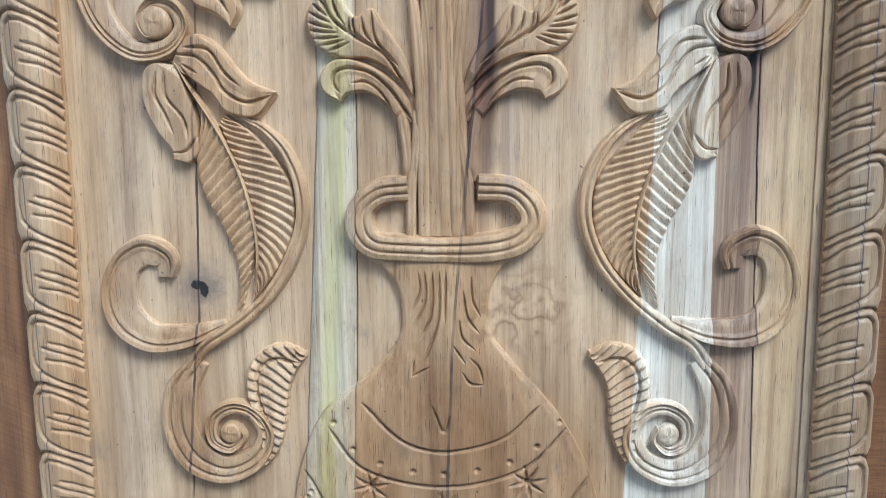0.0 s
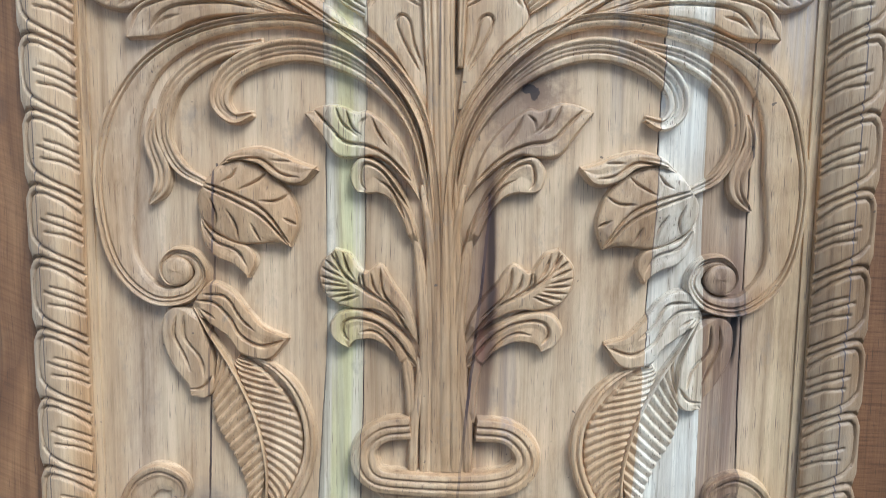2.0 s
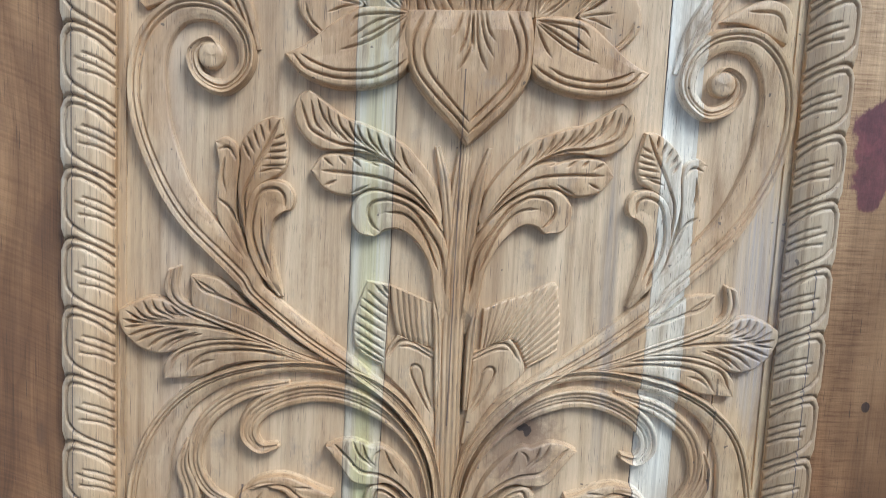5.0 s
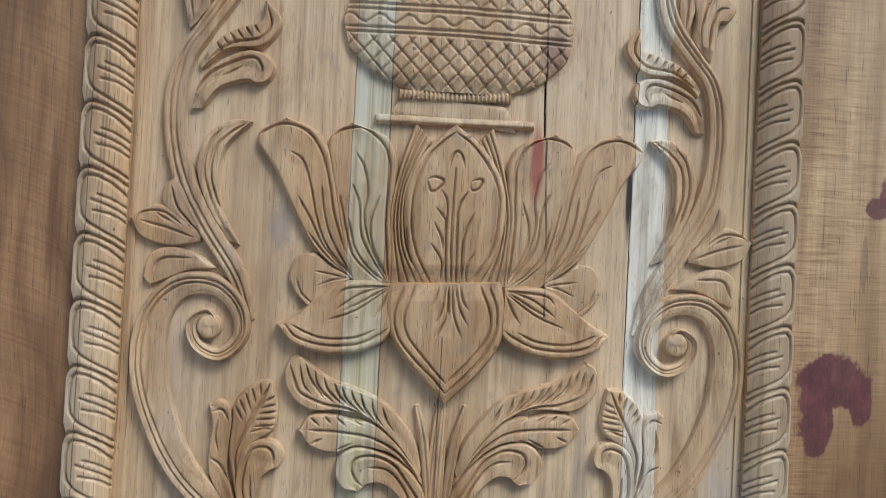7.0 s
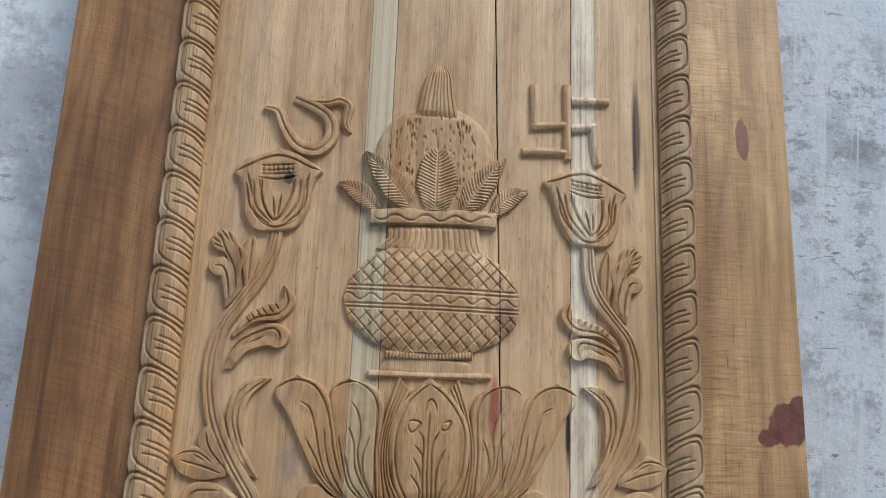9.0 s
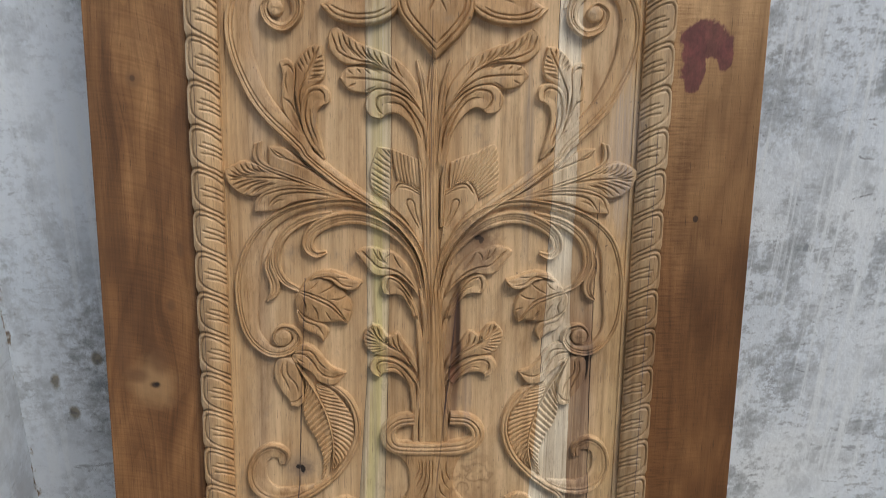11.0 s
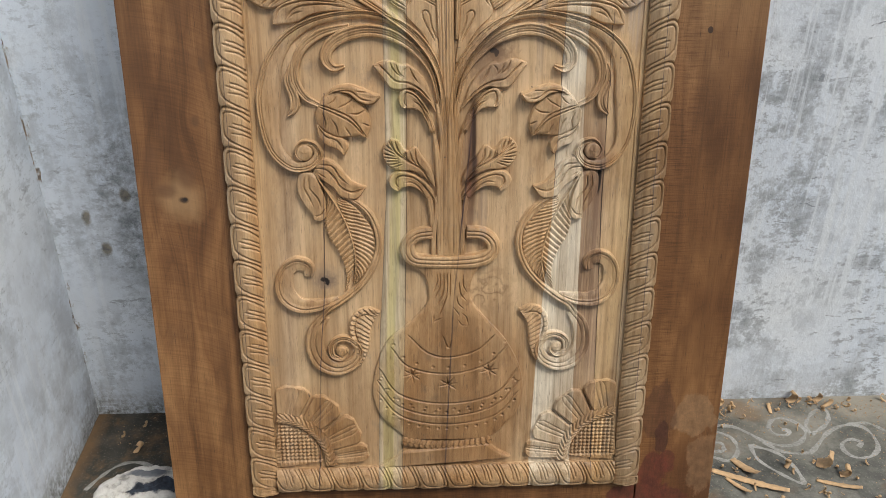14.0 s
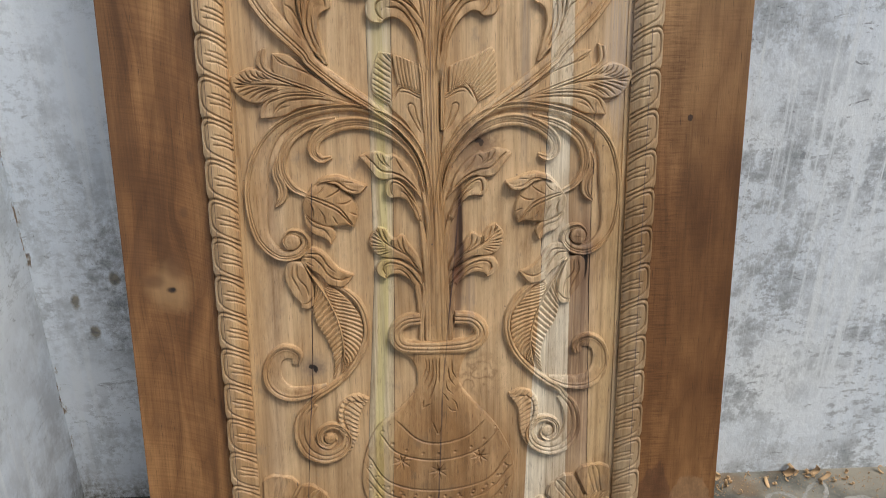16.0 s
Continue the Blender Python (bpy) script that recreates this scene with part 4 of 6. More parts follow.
def lay_beads(name, mesh, places):
    for x, z, s in places:
        ob = new(name, mesh)
        ob.parent = panel
        ob.location = (x / 1000.0, 0.0, z / 1000.0)
        ob.scale = (1, 1, s)


LOW = 1006 - 16 * BEAD_H
count = int((1983 - LOW) / BEAD_H)
rows = [(LOW + k * BEAD_H, 1.0) for k in range(count)] + [(83.0, (LOW - 83.0) / BEAD_H)]
lay_beads("border_unit", bead_mesh("border_unit", BEAD_H), [(-INNER * 1000, z, s) for z, s in rows])
lay_beads("border_unit", bead_mesh("border_unit", BEAD_H, True), [(INNER * 1000, z + 3, s) for z, s in rows])
span = (2 * INNER * 1000 - 2 * BEAD_W) / 12
lay_beads("border_unit", bead_mesh("border_unit", span, lying=True), [(-INNER * 1000 + BEAD_W + k * span, 88.0, 1.0) for k in range(12)])
# narrow fillets inside the border
for side in (-1, 1):
    x = side * (INNER - BEAD_W / 1000.0 - 0.0035)
    part("fillet", block(x - 0.0035, x + 0.0035, -0.0016, 0.001, 0.130, 1.980, 0.0006), panel_mat, panel)

# lower S-scrolls with a long veined leaf
relief("scroll", [(-215, 469), (-215, 482), (-230, 489), (-247, 480), (-255, 458), (-250, 436), (-229, 421), (-198, 421), (-169, 430)], [6, 9, 11, 12.5, 16, 16, 12, 9, 2.7], [7.2, 10, 11, 9.6, 10.8, 11.2, 11.7, 9, 3.6], 13.5, crown=(0.15, 0.45, 1.0), grooves=(0.45,))
relief("stem", [(-198, 393), (-186, 411), (-162, 427), (-137, 449), (-118, 477), (-107, 508), (-107, 535), (-116, 561), (-130, 577), (-148, 587)], [4.5, 5, 5, 4.4, 5, 4.5, 4.5, 4, 2.8, 1.4], [4.5, 5, 5, 4.4, 5, 4.5, 4.5, 4, 2.8, 1.4], 12, crown=(0.8, 1.0, 0.75), grooves=(0.0,))
sheet("leaf", [(-164, 582), (-153, 552), (-146, 529), (-141, 499), (-144, 469), (-146, 449)], [(-160, 588), (-141, 575), (-123, 554), (-113, 533), (-113, 504), (-124, 477), (-145, 449)], 11, crown=(1.0, 0.9, 0.85), veins=(21, 3.2, 1.9), ends=(0.8, 0.6))
sheet("leaf", [(-177, 597), (-164, 575), (-151, 548), (-144, 521), (-143, 491), (-154, 446)], [(-179, 575), (-183, 550), (-179, 529), (-168, 508), (-159, 485), (-156, 463), (-159, 440)], 11, crown=(1.0, 0.9, 0.85), veins=(19, 0.6, 1.9), ends=(0.8, 0.6))
relief("midrib", [(-195, 626), (-183, 605), (-164, 574), (-150, 540), (-142, 501), (-142, 471), (-146, 449)], [0.9, 1.2, 1.6, 1.6, 1.6, 1.4, 0.5], [0.9, 1.2, 1.6, 1.6, 1.6, 1.4, 0.5], 13)
sheet("petal", [(-197, 625), (-212, 626), (-220, 616), (-220, 596), (-211, 577), (-201, 565), (-199, 556)], [(-195, 624), (-189, 610), (-182, 589), (-181, 571), (-181, 561), (-188, 554), (-199, 556)], 12, crown=(0.9, 0.8, 0.8), gouges=[(2.6, 1.7, [(-209.0, 620.0), (-211.0, 604.0), (-204.0, 588.0), (-199.0, 575.0)]), (2.6, 1.7, [(-203.0, 620.0), (-203.0, 602.0), (-191.0, 586.0), (-188.0, 571.0)]), (2.4, 1.6, [(-200.0, 561.0), (-190.0, 562.0), (-181.0, 573.0)])])
sheet("petal", [(-197, 626), (-188, 642), (-177, 646), (-163, 638), (-151, 623), (-139, 611), (-121, 604)], [(-196, 623), (-177, 610), (-165, 600), (-159, 591), (-147, 587), (-134, 588), (-121, 604)], 12.5, crown=(0.9, 0.8, 1.0), gouges=[(2.6, 1.7, [(-187.0, 637.0), (-169.0, 635.0), (-158.0, 619.0), (-147.0, 609.0)]), (2.6, 1.8, [(-194.0, 632.0), (-178.0, 630.0), (-166.0, 618.0), (-158.0, 605.0), (-142.0, 597.0), (-123.0, 602.0)]), (2.2, 1.5, [(-189.0, 625.0), (-178.0, 618.0)]), (2.4, 1.6, [(-191.0, 624.0), (-179.0, 609.0), (-167.0, 604.0)])])
relief("scroll", [(-191, 399), (-206, 376), (-211, 344), (-201, 318), (-178, 307), (-154, 316), (-143, 337), (-153, 355), (-169, 359), (-184, 349), (-185, 332), (-173, 325), (-163, 333), (-165, 342)], [7.2, 11.7, 12.6, 13.5, 10.8, 8.6, 6.8, 5.4, 5, 4.5, 4, 3.6, 2.7, 1.8], [7.2, 12.2, 13.1, 14, 11.2, 9, 7.2, 5.9, 5.4, 5, 4.5, 3.6, 2.7, 1.8], 12.5, crown=(0.55, 0.7, 1.0), grooves=(-0.1, 0.5), ends=(0.7, 1.0))
sheet("leaf", [(-161, 304), (-147, 326), (-148, 347), (-154, 368), (-152, 390), (-141, 407), (-123, 413), (-106, 406)], [(-160, 302), (-139, 316), (-127, 341), (-123, 363), (-120, 378), (-116, 388), (-111, 396), (-106, 403)], 11.5, crown=(1.0, 0.7, 0.85), veins=(17, 1.6, 1.8), ends=(0.7, 1.0), gouges=[(2.6, 2, [(-141.0, 330.0), (-142.0, 349.0), (-146.0, 372.0), (-143.0, 391.0), (-131.0, 401.0), (-111.0, 398.0)])])
# clasp ring round the stems
relief("clasp", [(-24, 533), (-45, 531), (-60, 520), (-62, 503), (-51, 490), (-25, 487), (4, 486), (34, 487), (57, 492), (69, 504), (67, 519), (53, 531), (29, 533)], [9.5, 9.3, 10, 11.7, 10, 9.6, 9.6, 10.8, 11.2, 10.4, 10, 9.2, 9.5], [9, 8.5, 8.8, 10.3, 8.8, 8.8, 8.8, 9.9, 9.9, 9.2, 8.8, 8.4, 9], 17, crown=(0.75, 0.95, 0.75), grooves=(-0.4, 0.25), ends=(0.8, 0.8), sides='L')
# stem bundle
relief("stem", [(4, 497), (3, 554), (2, 622), (1, 688), (-1, 751), (-3, 827), (-4, 870), (-4, 905), (-4, 951), (-1, 1009), (1, 1042)], [19.9, 18.9, 15.3, 12.6, 10.8, 10.5, 11.7, 11, 9, 7, 5], [19.9, 18.9, 15.3, 12.6, 10.8, 10.5, 11.7, 11, 9, 7, 5], 11.5, crown=(0.6, 1.0, 0.6), grooves=(-0.6, -0.2, 0.25, 0.65), cut=1.3, sides='L')
relief("stem", [(-22, 497), (-21, 535), (-16, 572), (-18, 590)], [3.6, 4, 4, 1.8], [3.6, 4, 4, 1.8], 11, grooves=(0.0,), cut=1.3)
relief("stem", [(-12, 497), (-12, 554), (-13, 613), (-17, 661), (-22, 692)], [4, 4.5, 4.5, 4, 1.6], [4, 4.5, 4.5, 4, 1.6], 11.5, grooves=(0.0,), cut=1.3)
relief("stem", [(-3, 576), (-5, 630), (-9, 682), (-16, 725)], [3.2, 3.6, 4, 1.6], [3.2, 3.6, 4, 1.6], 11.5, grooves=(0.0,), cut=1.3)
relief("stem", [(-30, 597), (-27, 582), (-24, 562), (-23, 538)], [2.4, 4, 4, 4], [2.4, 4, 4, 4], 10.5, grooves=(0.0,), cut=1.5)
# first leaf pair
sheet("leaf", [(-17, 582), (-29, 606), (-46, 620), (-65, 627), (-79, 625), (-87, 614), (-83, 604), (-72, 598)], [(-29, 581), (-38, 595), (-52, 604), (-63, 604), (-68, 603), (-70, 601), (-71, 600), (-72, 598)], 13, ends=(0.3, 1.0), crown=(1.0, 0.75, 0.8), gouges=[(2.6, 1.8, [(-20.0, 583.0), (-34.0, 604.0), (-49.0, 617.0), (-65.0, 621.0), (-75.0, 618.0), (-77.0, 610.0), (-72.0, 603.0)]), (2.2, 1.6, [(-34.0, 591.0), (-43.0, 604.0), (-53.0, 611.0), (-64.0, 610.0)])])
sheet("leaf", [(-18, 600), (-34, 618), (-51, 628), (-70, 629), (-87, 636), (-95, 650), (-94, 663), (-83, 675)], [(-18, 606), (-26, 630), (-38, 648), (-48, 663), (-57, 657), (-64, 660), (-72, 671), (-83, 675)], 12, ends=(0.3, 1.0), crown=(0.8, 1.0, 0.9), gouges=[(2.8, 1.8, [(-21.0, 603.0), (-39.0, 630.0), (-60.0, 643.0), (-77.0, 657.0), (-83.0, 673.0)]), (2.8, 1.6, [(-94.0, 661.0), (-77.0, 653.0)]), (2.8, 1.6, [(-95.0, 654.0), (-76.0, 649.0)]), (2.8, 1.6, [(-94.0, 648.0), (-73.0, 646.0)]), (2.8, 1.6, [(-91.0, 642.0), (-71.0, 643.0)]), (2.8, 1.6, [(-87.0, 637.0), (-67.0, 641.0)]), (2.8, 1.6, [(-81.0, 633.0), (-64.0, 639.0)]), (2.8, 1.6, [(-91.0, 667.0), (-79.0, 657.0)]), (2.8, 1.6, [(-87.0, 673.0), (-79.0, 660.0)]), (2.8, 1.6, [(-77.0, 673.0), (-73.0, 660.0), (-67.0, 651.0)]), (2.8, 1.6, [(-62.0, 660.0), (-60.0, 646.0), (-49.0, 638.0)]), (2.8, 1.6, [(-55.0, 657.0), (-53.0, 646.0), (-47.0, 638.0)]), (2.8, 1.6, [(-48.0, 662.0), (-45.0, 641.0), (-29.0, 622.0)]), (2.8, 1.6, [(-64.0, 657.0), (-64.0, 648.0), (-57.0, 641.0)])])
# second leaf pair
sheet("leaf", [(-17, 675), (-22, 698), (-34, 724), (-48, 740), (-62, 745), (-69, 739), (-71, 730), (-67, 721), (-59, 719)], [(-24, 680), (-31, 700), (-40, 714), (-49, 719), (-53, 719), (-55, 719), (-57, 719), (-58, 719), (-59, 719)], 13, ends=(0.3, 1.0), crown=(1.0, 0.75, 0.8), gouges=[(2.6, 1.8, [(-20.0, 687.0), (-24.0, 703.0), (-35.0, 721.0), (-47.0, 736.0), (-59.0, 741.0), (-63.0, 735.0), (-63.0, 726.0), (-59.0, 721.0)]), (2.2, 1.6, [(-50.0, 729.0), (-39.0, 721.0), (-29.0, 700.0)])])
sheet("leaf", [(-17, 712), (-25, 725), (-39, 740), (-53, 747), (-67, 745), (-83, 747), (-95, 762), (-107, 778)], [(-21, 728), (-31, 753), (-43, 769), (-58, 780), (-67, 779), (-81, 784), (-95, 783), (-107, 778)], 12, ends=(0.3, 1.0), crown=(1.0, 0.85, 0.7), gouges=[(2.8, 1.8, [(-24.0, 728.0), (-41.0, 746.0), (-57.0, 754.0), (-76.0, 757.0), (-88.0, 768.0), (-100.0, 780.0)]), (2.4, 1.6, [(-75.0, 781.0), (-71.0, 769.0), (-63.0, 762.0)]), (2.4, 1.6, [(-84.0, 784.0), (-78.0, 771.0), (-65.0, 761.0)]), (2.4, 1.6, [(-55.0, 776.0), (-50.0, 765.0), (-43.0, 755.0)]), (2.2, 1.5, [(-58.0, 776.0), (-63.0, 772.0), (-64.0, 765.0)])])
# great C-scrolls
relief("scroll", [(-1, 630), (-5, 717), (-15, 772), (-35, 807), (-64, 832), (-102, 845), (-143, 846), (-189, 836), (-226, 815), (-254, 781), (-267, 740), (-266, 697), (-251, 658), (-227, 636), (-202, 637), (-189, 651), (-195, 665), (-209, 668), (-218, 658), (-213, 647), (-204, 651)], [2.2, 3.2, 4, 5.4, 4.8, 4.8, 4.8, 6, 10, 18, 25, 22, 12, 7.5, 6.3, 5.4, 4.5, 4, 3.2, 2.7, 1.6], [2.2, 3.2, 4, 5.4, 5.2, 5.2, 5.2, 5.6, 6.4, 8.1, 8.1, 7.2, 7.3, 7.2, 7.2, 6.3, 5.4, 4.5, 3.2, 2.7, 1.6], 14, crown=(0.25, 0.6, 1.0), grooves=(0.15, 0.55), ends=(0.8, 1.0))
relief("leaf", [(-11, 717), (-23, 765), (-46, 797), (-76, 817), (-110, 824), (-142, 818), (-165, 804), (-172, 787), (-163, 775), (-149, 777)], [1.8, 2.4, 4.8, 7.2, 7.2, 6.8, 6, 6.3, 3.6, 1.6], [1.8, 2.4, 4.8, 8.1, 9.6, 10.4, 10.4, 9, 5.6, 2], 12, crown=(0.6, 0.7, 1.0), grooves=(-0.2, 0.2, 0.55), ends=(0.7, 1.0))
relief("stem", [(-139, 831), (-177, 822), (-204, 803), (-217, 780), (-218, 756), (-206, 735), (-186, 723)], [3.2, 6.3, 6.4, 7.2, 5.6, 5, 3.1], [3.2, 5.4, 5.6, 5.9, 4.4, 4, 3.1], 11, crown=(0.7, 0.8, 0.9), grooves=(-0.3, 0.3))
relief("leaf", [(-224, 781), (-230, 758), (-223, 735), (-223, 720), (-232, 708)], [1.6, 6.3, 9, 7.2, 1.4], [1.6, 5.4, 5.4, 5.6, 1.4], 12, crown=(0.9, 0.7, 0.8), grooves=(-0.3, 0.3))
# buds
sheet("bud", [(-185, 725), (-176, 737), (-160, 742), (-141, 736), (-124, 722), (-115, 706), (-113, 692), (-118, 676)], [(-185, 724), (-191, 712), (-187, 696), (-174, 685), (-159, 678), (-143, 678), (-130, 679), (-118, 676)], 16, crown=(0.55, 1.0, 0.55), ends=(0.7, 0.7), gouges=[(2.8, 1.6, [(-184.0, 724.0), (-160.0, 715.0), (-138.0, 703.0), (-118.0, 678.0)]), (2.8, 1.6, [(-185.0, 721.0), (-162.0, 711.0), (-139.0, 698.0), (-120.0, 678.0)]), (2.4, 1.5, [(-172.0, 725.0), (-165.0, 729.0), (-160.0, 736.0)]), (2.4, 1.5, [(-159.0, 719.0), (-145.0, 726.0), (-137.0, 733.0)]), (2.4, 1.5, [(-143.0, 711.0), (-130.0, 711.0), (-119.0, 717.0)]), (2.4, 1.5, [(-124.0, 698.0), (-113.0, 693.0)]), (2.4, 1.5, [(-168.0, 704.0), (-161.0, 693.0), (-158.0, 680.0)]), (2.4, 1.5, [(-149.0, 694.0), (-141.0, 680.0)]), (2.4, 1.5, [(-181.0, 713.0), (-176.0, 700.0), (-178.0, 687.0)])])
sheet("sepal", [(-174, 739), (-162, 748), (-143, 751), (-126, 746), (-113, 740), (-100, 736)], [(-174, 737), (-160, 742), (-143, 739), (-132, 730), (-120, 725), (-109, 726), (-100, 736)], 18, crown=(0.8, 0.85, 1.0), gouges=[(2.4, 1.6, [(-168.0, 741.0), (-143.0, 743.0), (-126.0, 732.0), (-111.0, 729.0)]), (2, 1.4, [(-134.0, 742.0), (-117.0, 741.0)])])
sheet("sepal", [(-189, 702), (-180, 687), (-164, 679), (-151, 675), (-145, 664), (-151, 651)], [(-189, 697), (-185, 679), (-176, 667), (-164, 662), (-155, 656), (-151, 651)], 13, crown=(0.9, 0.8, 0.9), gouges=[(2.4, 1.6, [(-186.0, 692.0), (-176.0, 679.0), (-160.0, 672.0), (-152.0, 660.0)])])
# acanthus wings
sheet("leaf", [(-103, 852), (-138, 870), (-167, 892), (-193, 915), (-202, 920), (-221, 921)], [(-102, 849), (-138, 861), (-171, 875), (-202, 885), (-219, 893), (-221, 921)], 10, crown=(0.8, 0.9, 0.8), gouges=[(2.2, 1.6, [(-219.0, 919.0), (-210.0, 909.0), (-193.0, 903.0), (-158.0, 887.0), (-127.0, 866.0)]), (2.2, 1.6, [(-215.0, 917.0), (-197.0, 905.0)])])
sheet("leaf", [(-103, 851), (-138, 863), (-171, 878), (-202, 889), (-226, 899), (-232, 911), (-230, 928)], [(-103, 848), (-138, 859), (-171, 871), (-206, 884), (-230, 894), (-242, 907), (-240, 924)], 11, crown=(0.9, 0.8, 0.9), grooves=(0.0,))
sheet("leaf", [(-102, 850), (-134, 858), (-167, 870), (-197, 879), (-222, 889), (-237, 898), (-252, 902), (-267, 897), (-278, 891)], [(-102, 847), (-134, 854), (-167, 868), (-193, 869), (-215, 866), (-240, 855), (-259, 858), (-272, 869), (-278, 880)], 12, crown=(0.9, 1.0, 0.9), ends=(0.8, 0.9), gouges=[(2.6, 1.8, [(-272.0, 881.0), (-255.0, 880.0), (-228.0, 880.0), (-202.0, 878.0), (-171.0, 871.0), (-127.0, 854.0)]), (2.8, 1.7, [(-259.0, 899.0), (-252.0, 888.0), (-237.0, 884.0)]), (2.8, 1.7, [(-252.0, 901.0), (-248.0, 892.0), (-233.0, 885.0)]), (2.8, 1.7, [(-244.0, 900.0), (-240.0, 891.0), (-226.0, 886.0)]), (2.8, 1.7, [(-266.0, 894.0), (-257.0, 885.0), (-241.0, 883.0)]), (2.8, 1.7, [(-272.0, 890.0), (-261.0, 883.0), (-246.0, 881.0)]), (2.8, 1.7, [(-237.0, 896.0), (-230.0, 889.0), (-222.0, 887.0)]), (2.8, 1.7, [(-273.0, 876.0), (-259.0, 878.0), (-248.0, 879.0)]), (2.8, 1.7, [(-270.0, 869.0), (-255.0, 875.0), (-239.0, 878.0)]), (2.8, 1.7, [(-264.0, 864.0), (-248.0, 872.0), (-230.0, 877.0)]), (2.8, 1.7, [(-255.0, 859.0), (-242.0, 869.0), (-222.0, 876.0)]), (2.8, 1.7, [(-246.0, 857.0), (-235.0, 866.0), (-215.0, 874.0)]), (2.8, 1.7, [(-238.0, 859.0), (-228.0, 867.0), (-211.0, 873.0)]), (2.8, 1.7, [(-275.0, 883.0), (-267.0, 881.0), (-259.0, 880.0)])])
sheet("leaf", [(-105, 847), (-138, 859), (-171, 868), (-202, 868), (-226, 861), (-240, 848), (-241, 834)], [(-104, 845), (-134, 851), (-167, 851), (-191, 846), (-206, 838), (-220, 835), (-241, 834)], 12, crown=(1.0, 0.8, 0.8), gouges=[(2.4, 1.7, [(-237.0, 840.0), (-229.0, 855.0), (-206.0, 863.0), (-184.0, 865.0), (-149.0, 862.0)]), (2.4, 1.7, [(-224.0, 838.0), (-215.0, 851.0), (-200.0, 858.0), (-167.0, 860.0), (-143.0, 856.0)]), (2, 1.6, [(-218.0, 842.0), (-211.0, 848.0), (-200.0, 851.0)])])
eye(-208, 655, 11.0, 9.2)
eye(-171, 338, 8.0, 8.4)
# heart scrolls
relief("scroll", [(-3, 682), (-12, 764), (-41, 813), (-83, 847), (-125, 875), (-166, 908), (-179, 927), (-224, 972), (-256, 1021), (-268, 1066), (-261, 1106), (-237, 1132), (-207, 1134), (-186, 1116), (-182, 1092), (-198, 1076), (-218, 1083), (-224, 1100), (-212, 1110), (-203, 1101)], [2.4, 4, 4.8, 6, 8.1, 8, 11.1, 10, 10, 10, 10, 9.9, 9.1, 8.1, 7.2, 6.3, 5.4, 5, 3.6, 1.8], [2.4, 3.6, 4, 5.6, 8.1, 8, 12, 14, 19, 22, 17, 11, 8.1, 6.8, 5.9, 5, 4, 4, 3.2, 1.8], 14.5, crown=(1.0, 0.65, 0.3), grooves=(-0.5, -0.1), ends=(0.7, 1.0))
eye(-209, 1099, 10.0, 9.2)
# hatched fans beside the stem
sheet("fan_leaf", [(-60, 850), (-81, 864), (-86, 880), (-84, 898), (-76, 922)], [(-58, 852), (-57, 875), (-57, 896), (-57, 907), (-57, 919)], 7.5, crown=(0.8, 1.0, 0.9), gouges=[(2.6, 1.7, [(-60.0, 853.0), (-82.0, 866.0)]), (2.6, 1.7, [(-59.0, 857.0), (-84.0, 873.0)]), (2.6, 1.7, [(-59.0, 864.0), (-86.0, 880.0)]), (2.6, 1.7, [(-59.0, 871.0), (-85.0, 887.0)]), (2.6, 1.7, [(-58.0, 879.0), (-84.0, 894.0)]), (2.6, 1.7, [(-58.0, 886.0), (-82.0, 902.0)]), (2.6, 1.7, [(-57.0, 893.0), (-80.0, 908.0)]), (2.6, 1.7, [(-57.0, 899.0), (-76.0, 915.0)]), (2.6, 1.7, [(-57.0, 907.0), (-70.0, 920.0)]), (2.6, 1.7, [(-57.0, 911.0), (-64.0, 921.0)])], sides='L')
sheet("fan_leaf", [(-48, 876), (-53, 896), (-56, 919)], [(-16, 866), (-18, 886), (-20, 905)], 7, crown=(0.8, 1.0, 0.8), grooves=(-0.72, -0.45, -0.18, 0.1, 0.38, 0.66), cut=2.2, sides='L')
sheet("fan_leaf", [(23, 865), (35, 873), (51, 876), (58, 867), (64, 853)], [(24, 902), (38, 909), (59, 916), (83, 927), (88, 911), (90, 895), (90, 879), (89, 869)], 7.5, crown=(0.75, 1.0, 0.9), veins=(16, 0.0, 1.3), ends=(0.9, 0.9), sides='L')
sheet("fan_leaf", [(-14, 783), (-37, 823), (-59, 846), (-56, 864), (-48, 877)], [(-11, 783), (-14, 810), (-15, 832), (-16, 845), (-16, 864)], 7, crown=(0.8, 0.9, 0.8), gouges=[(2.6, 1.7, [(-57.0, 856.0), (-46.0, 872.0), (-33.0, 870.0), (-17.0, 861.0)]), (2.4, 1.6, [(-47.0, 867.0), (-35.0, 867.0), (-16.0, 857.0)]), (2.4, 1.6, [(-18.0, 810.0), (-30.0, 832.0), (-36.0, 847.0), (-32.0, 852.0), (-26.0, 847.0), (-23.0, 832.0), (-16.0, 814.0)])])
relief("stem", [(-12, 814), (-14, 875), (-17, 904), (-18, 913)], [1.6, 3.2, 2.8, 1.2], [1.6, 3.2, 2.8, 1.2], 13, crown=(0.8, 1.0, 0.8), grooves=(0.0,))
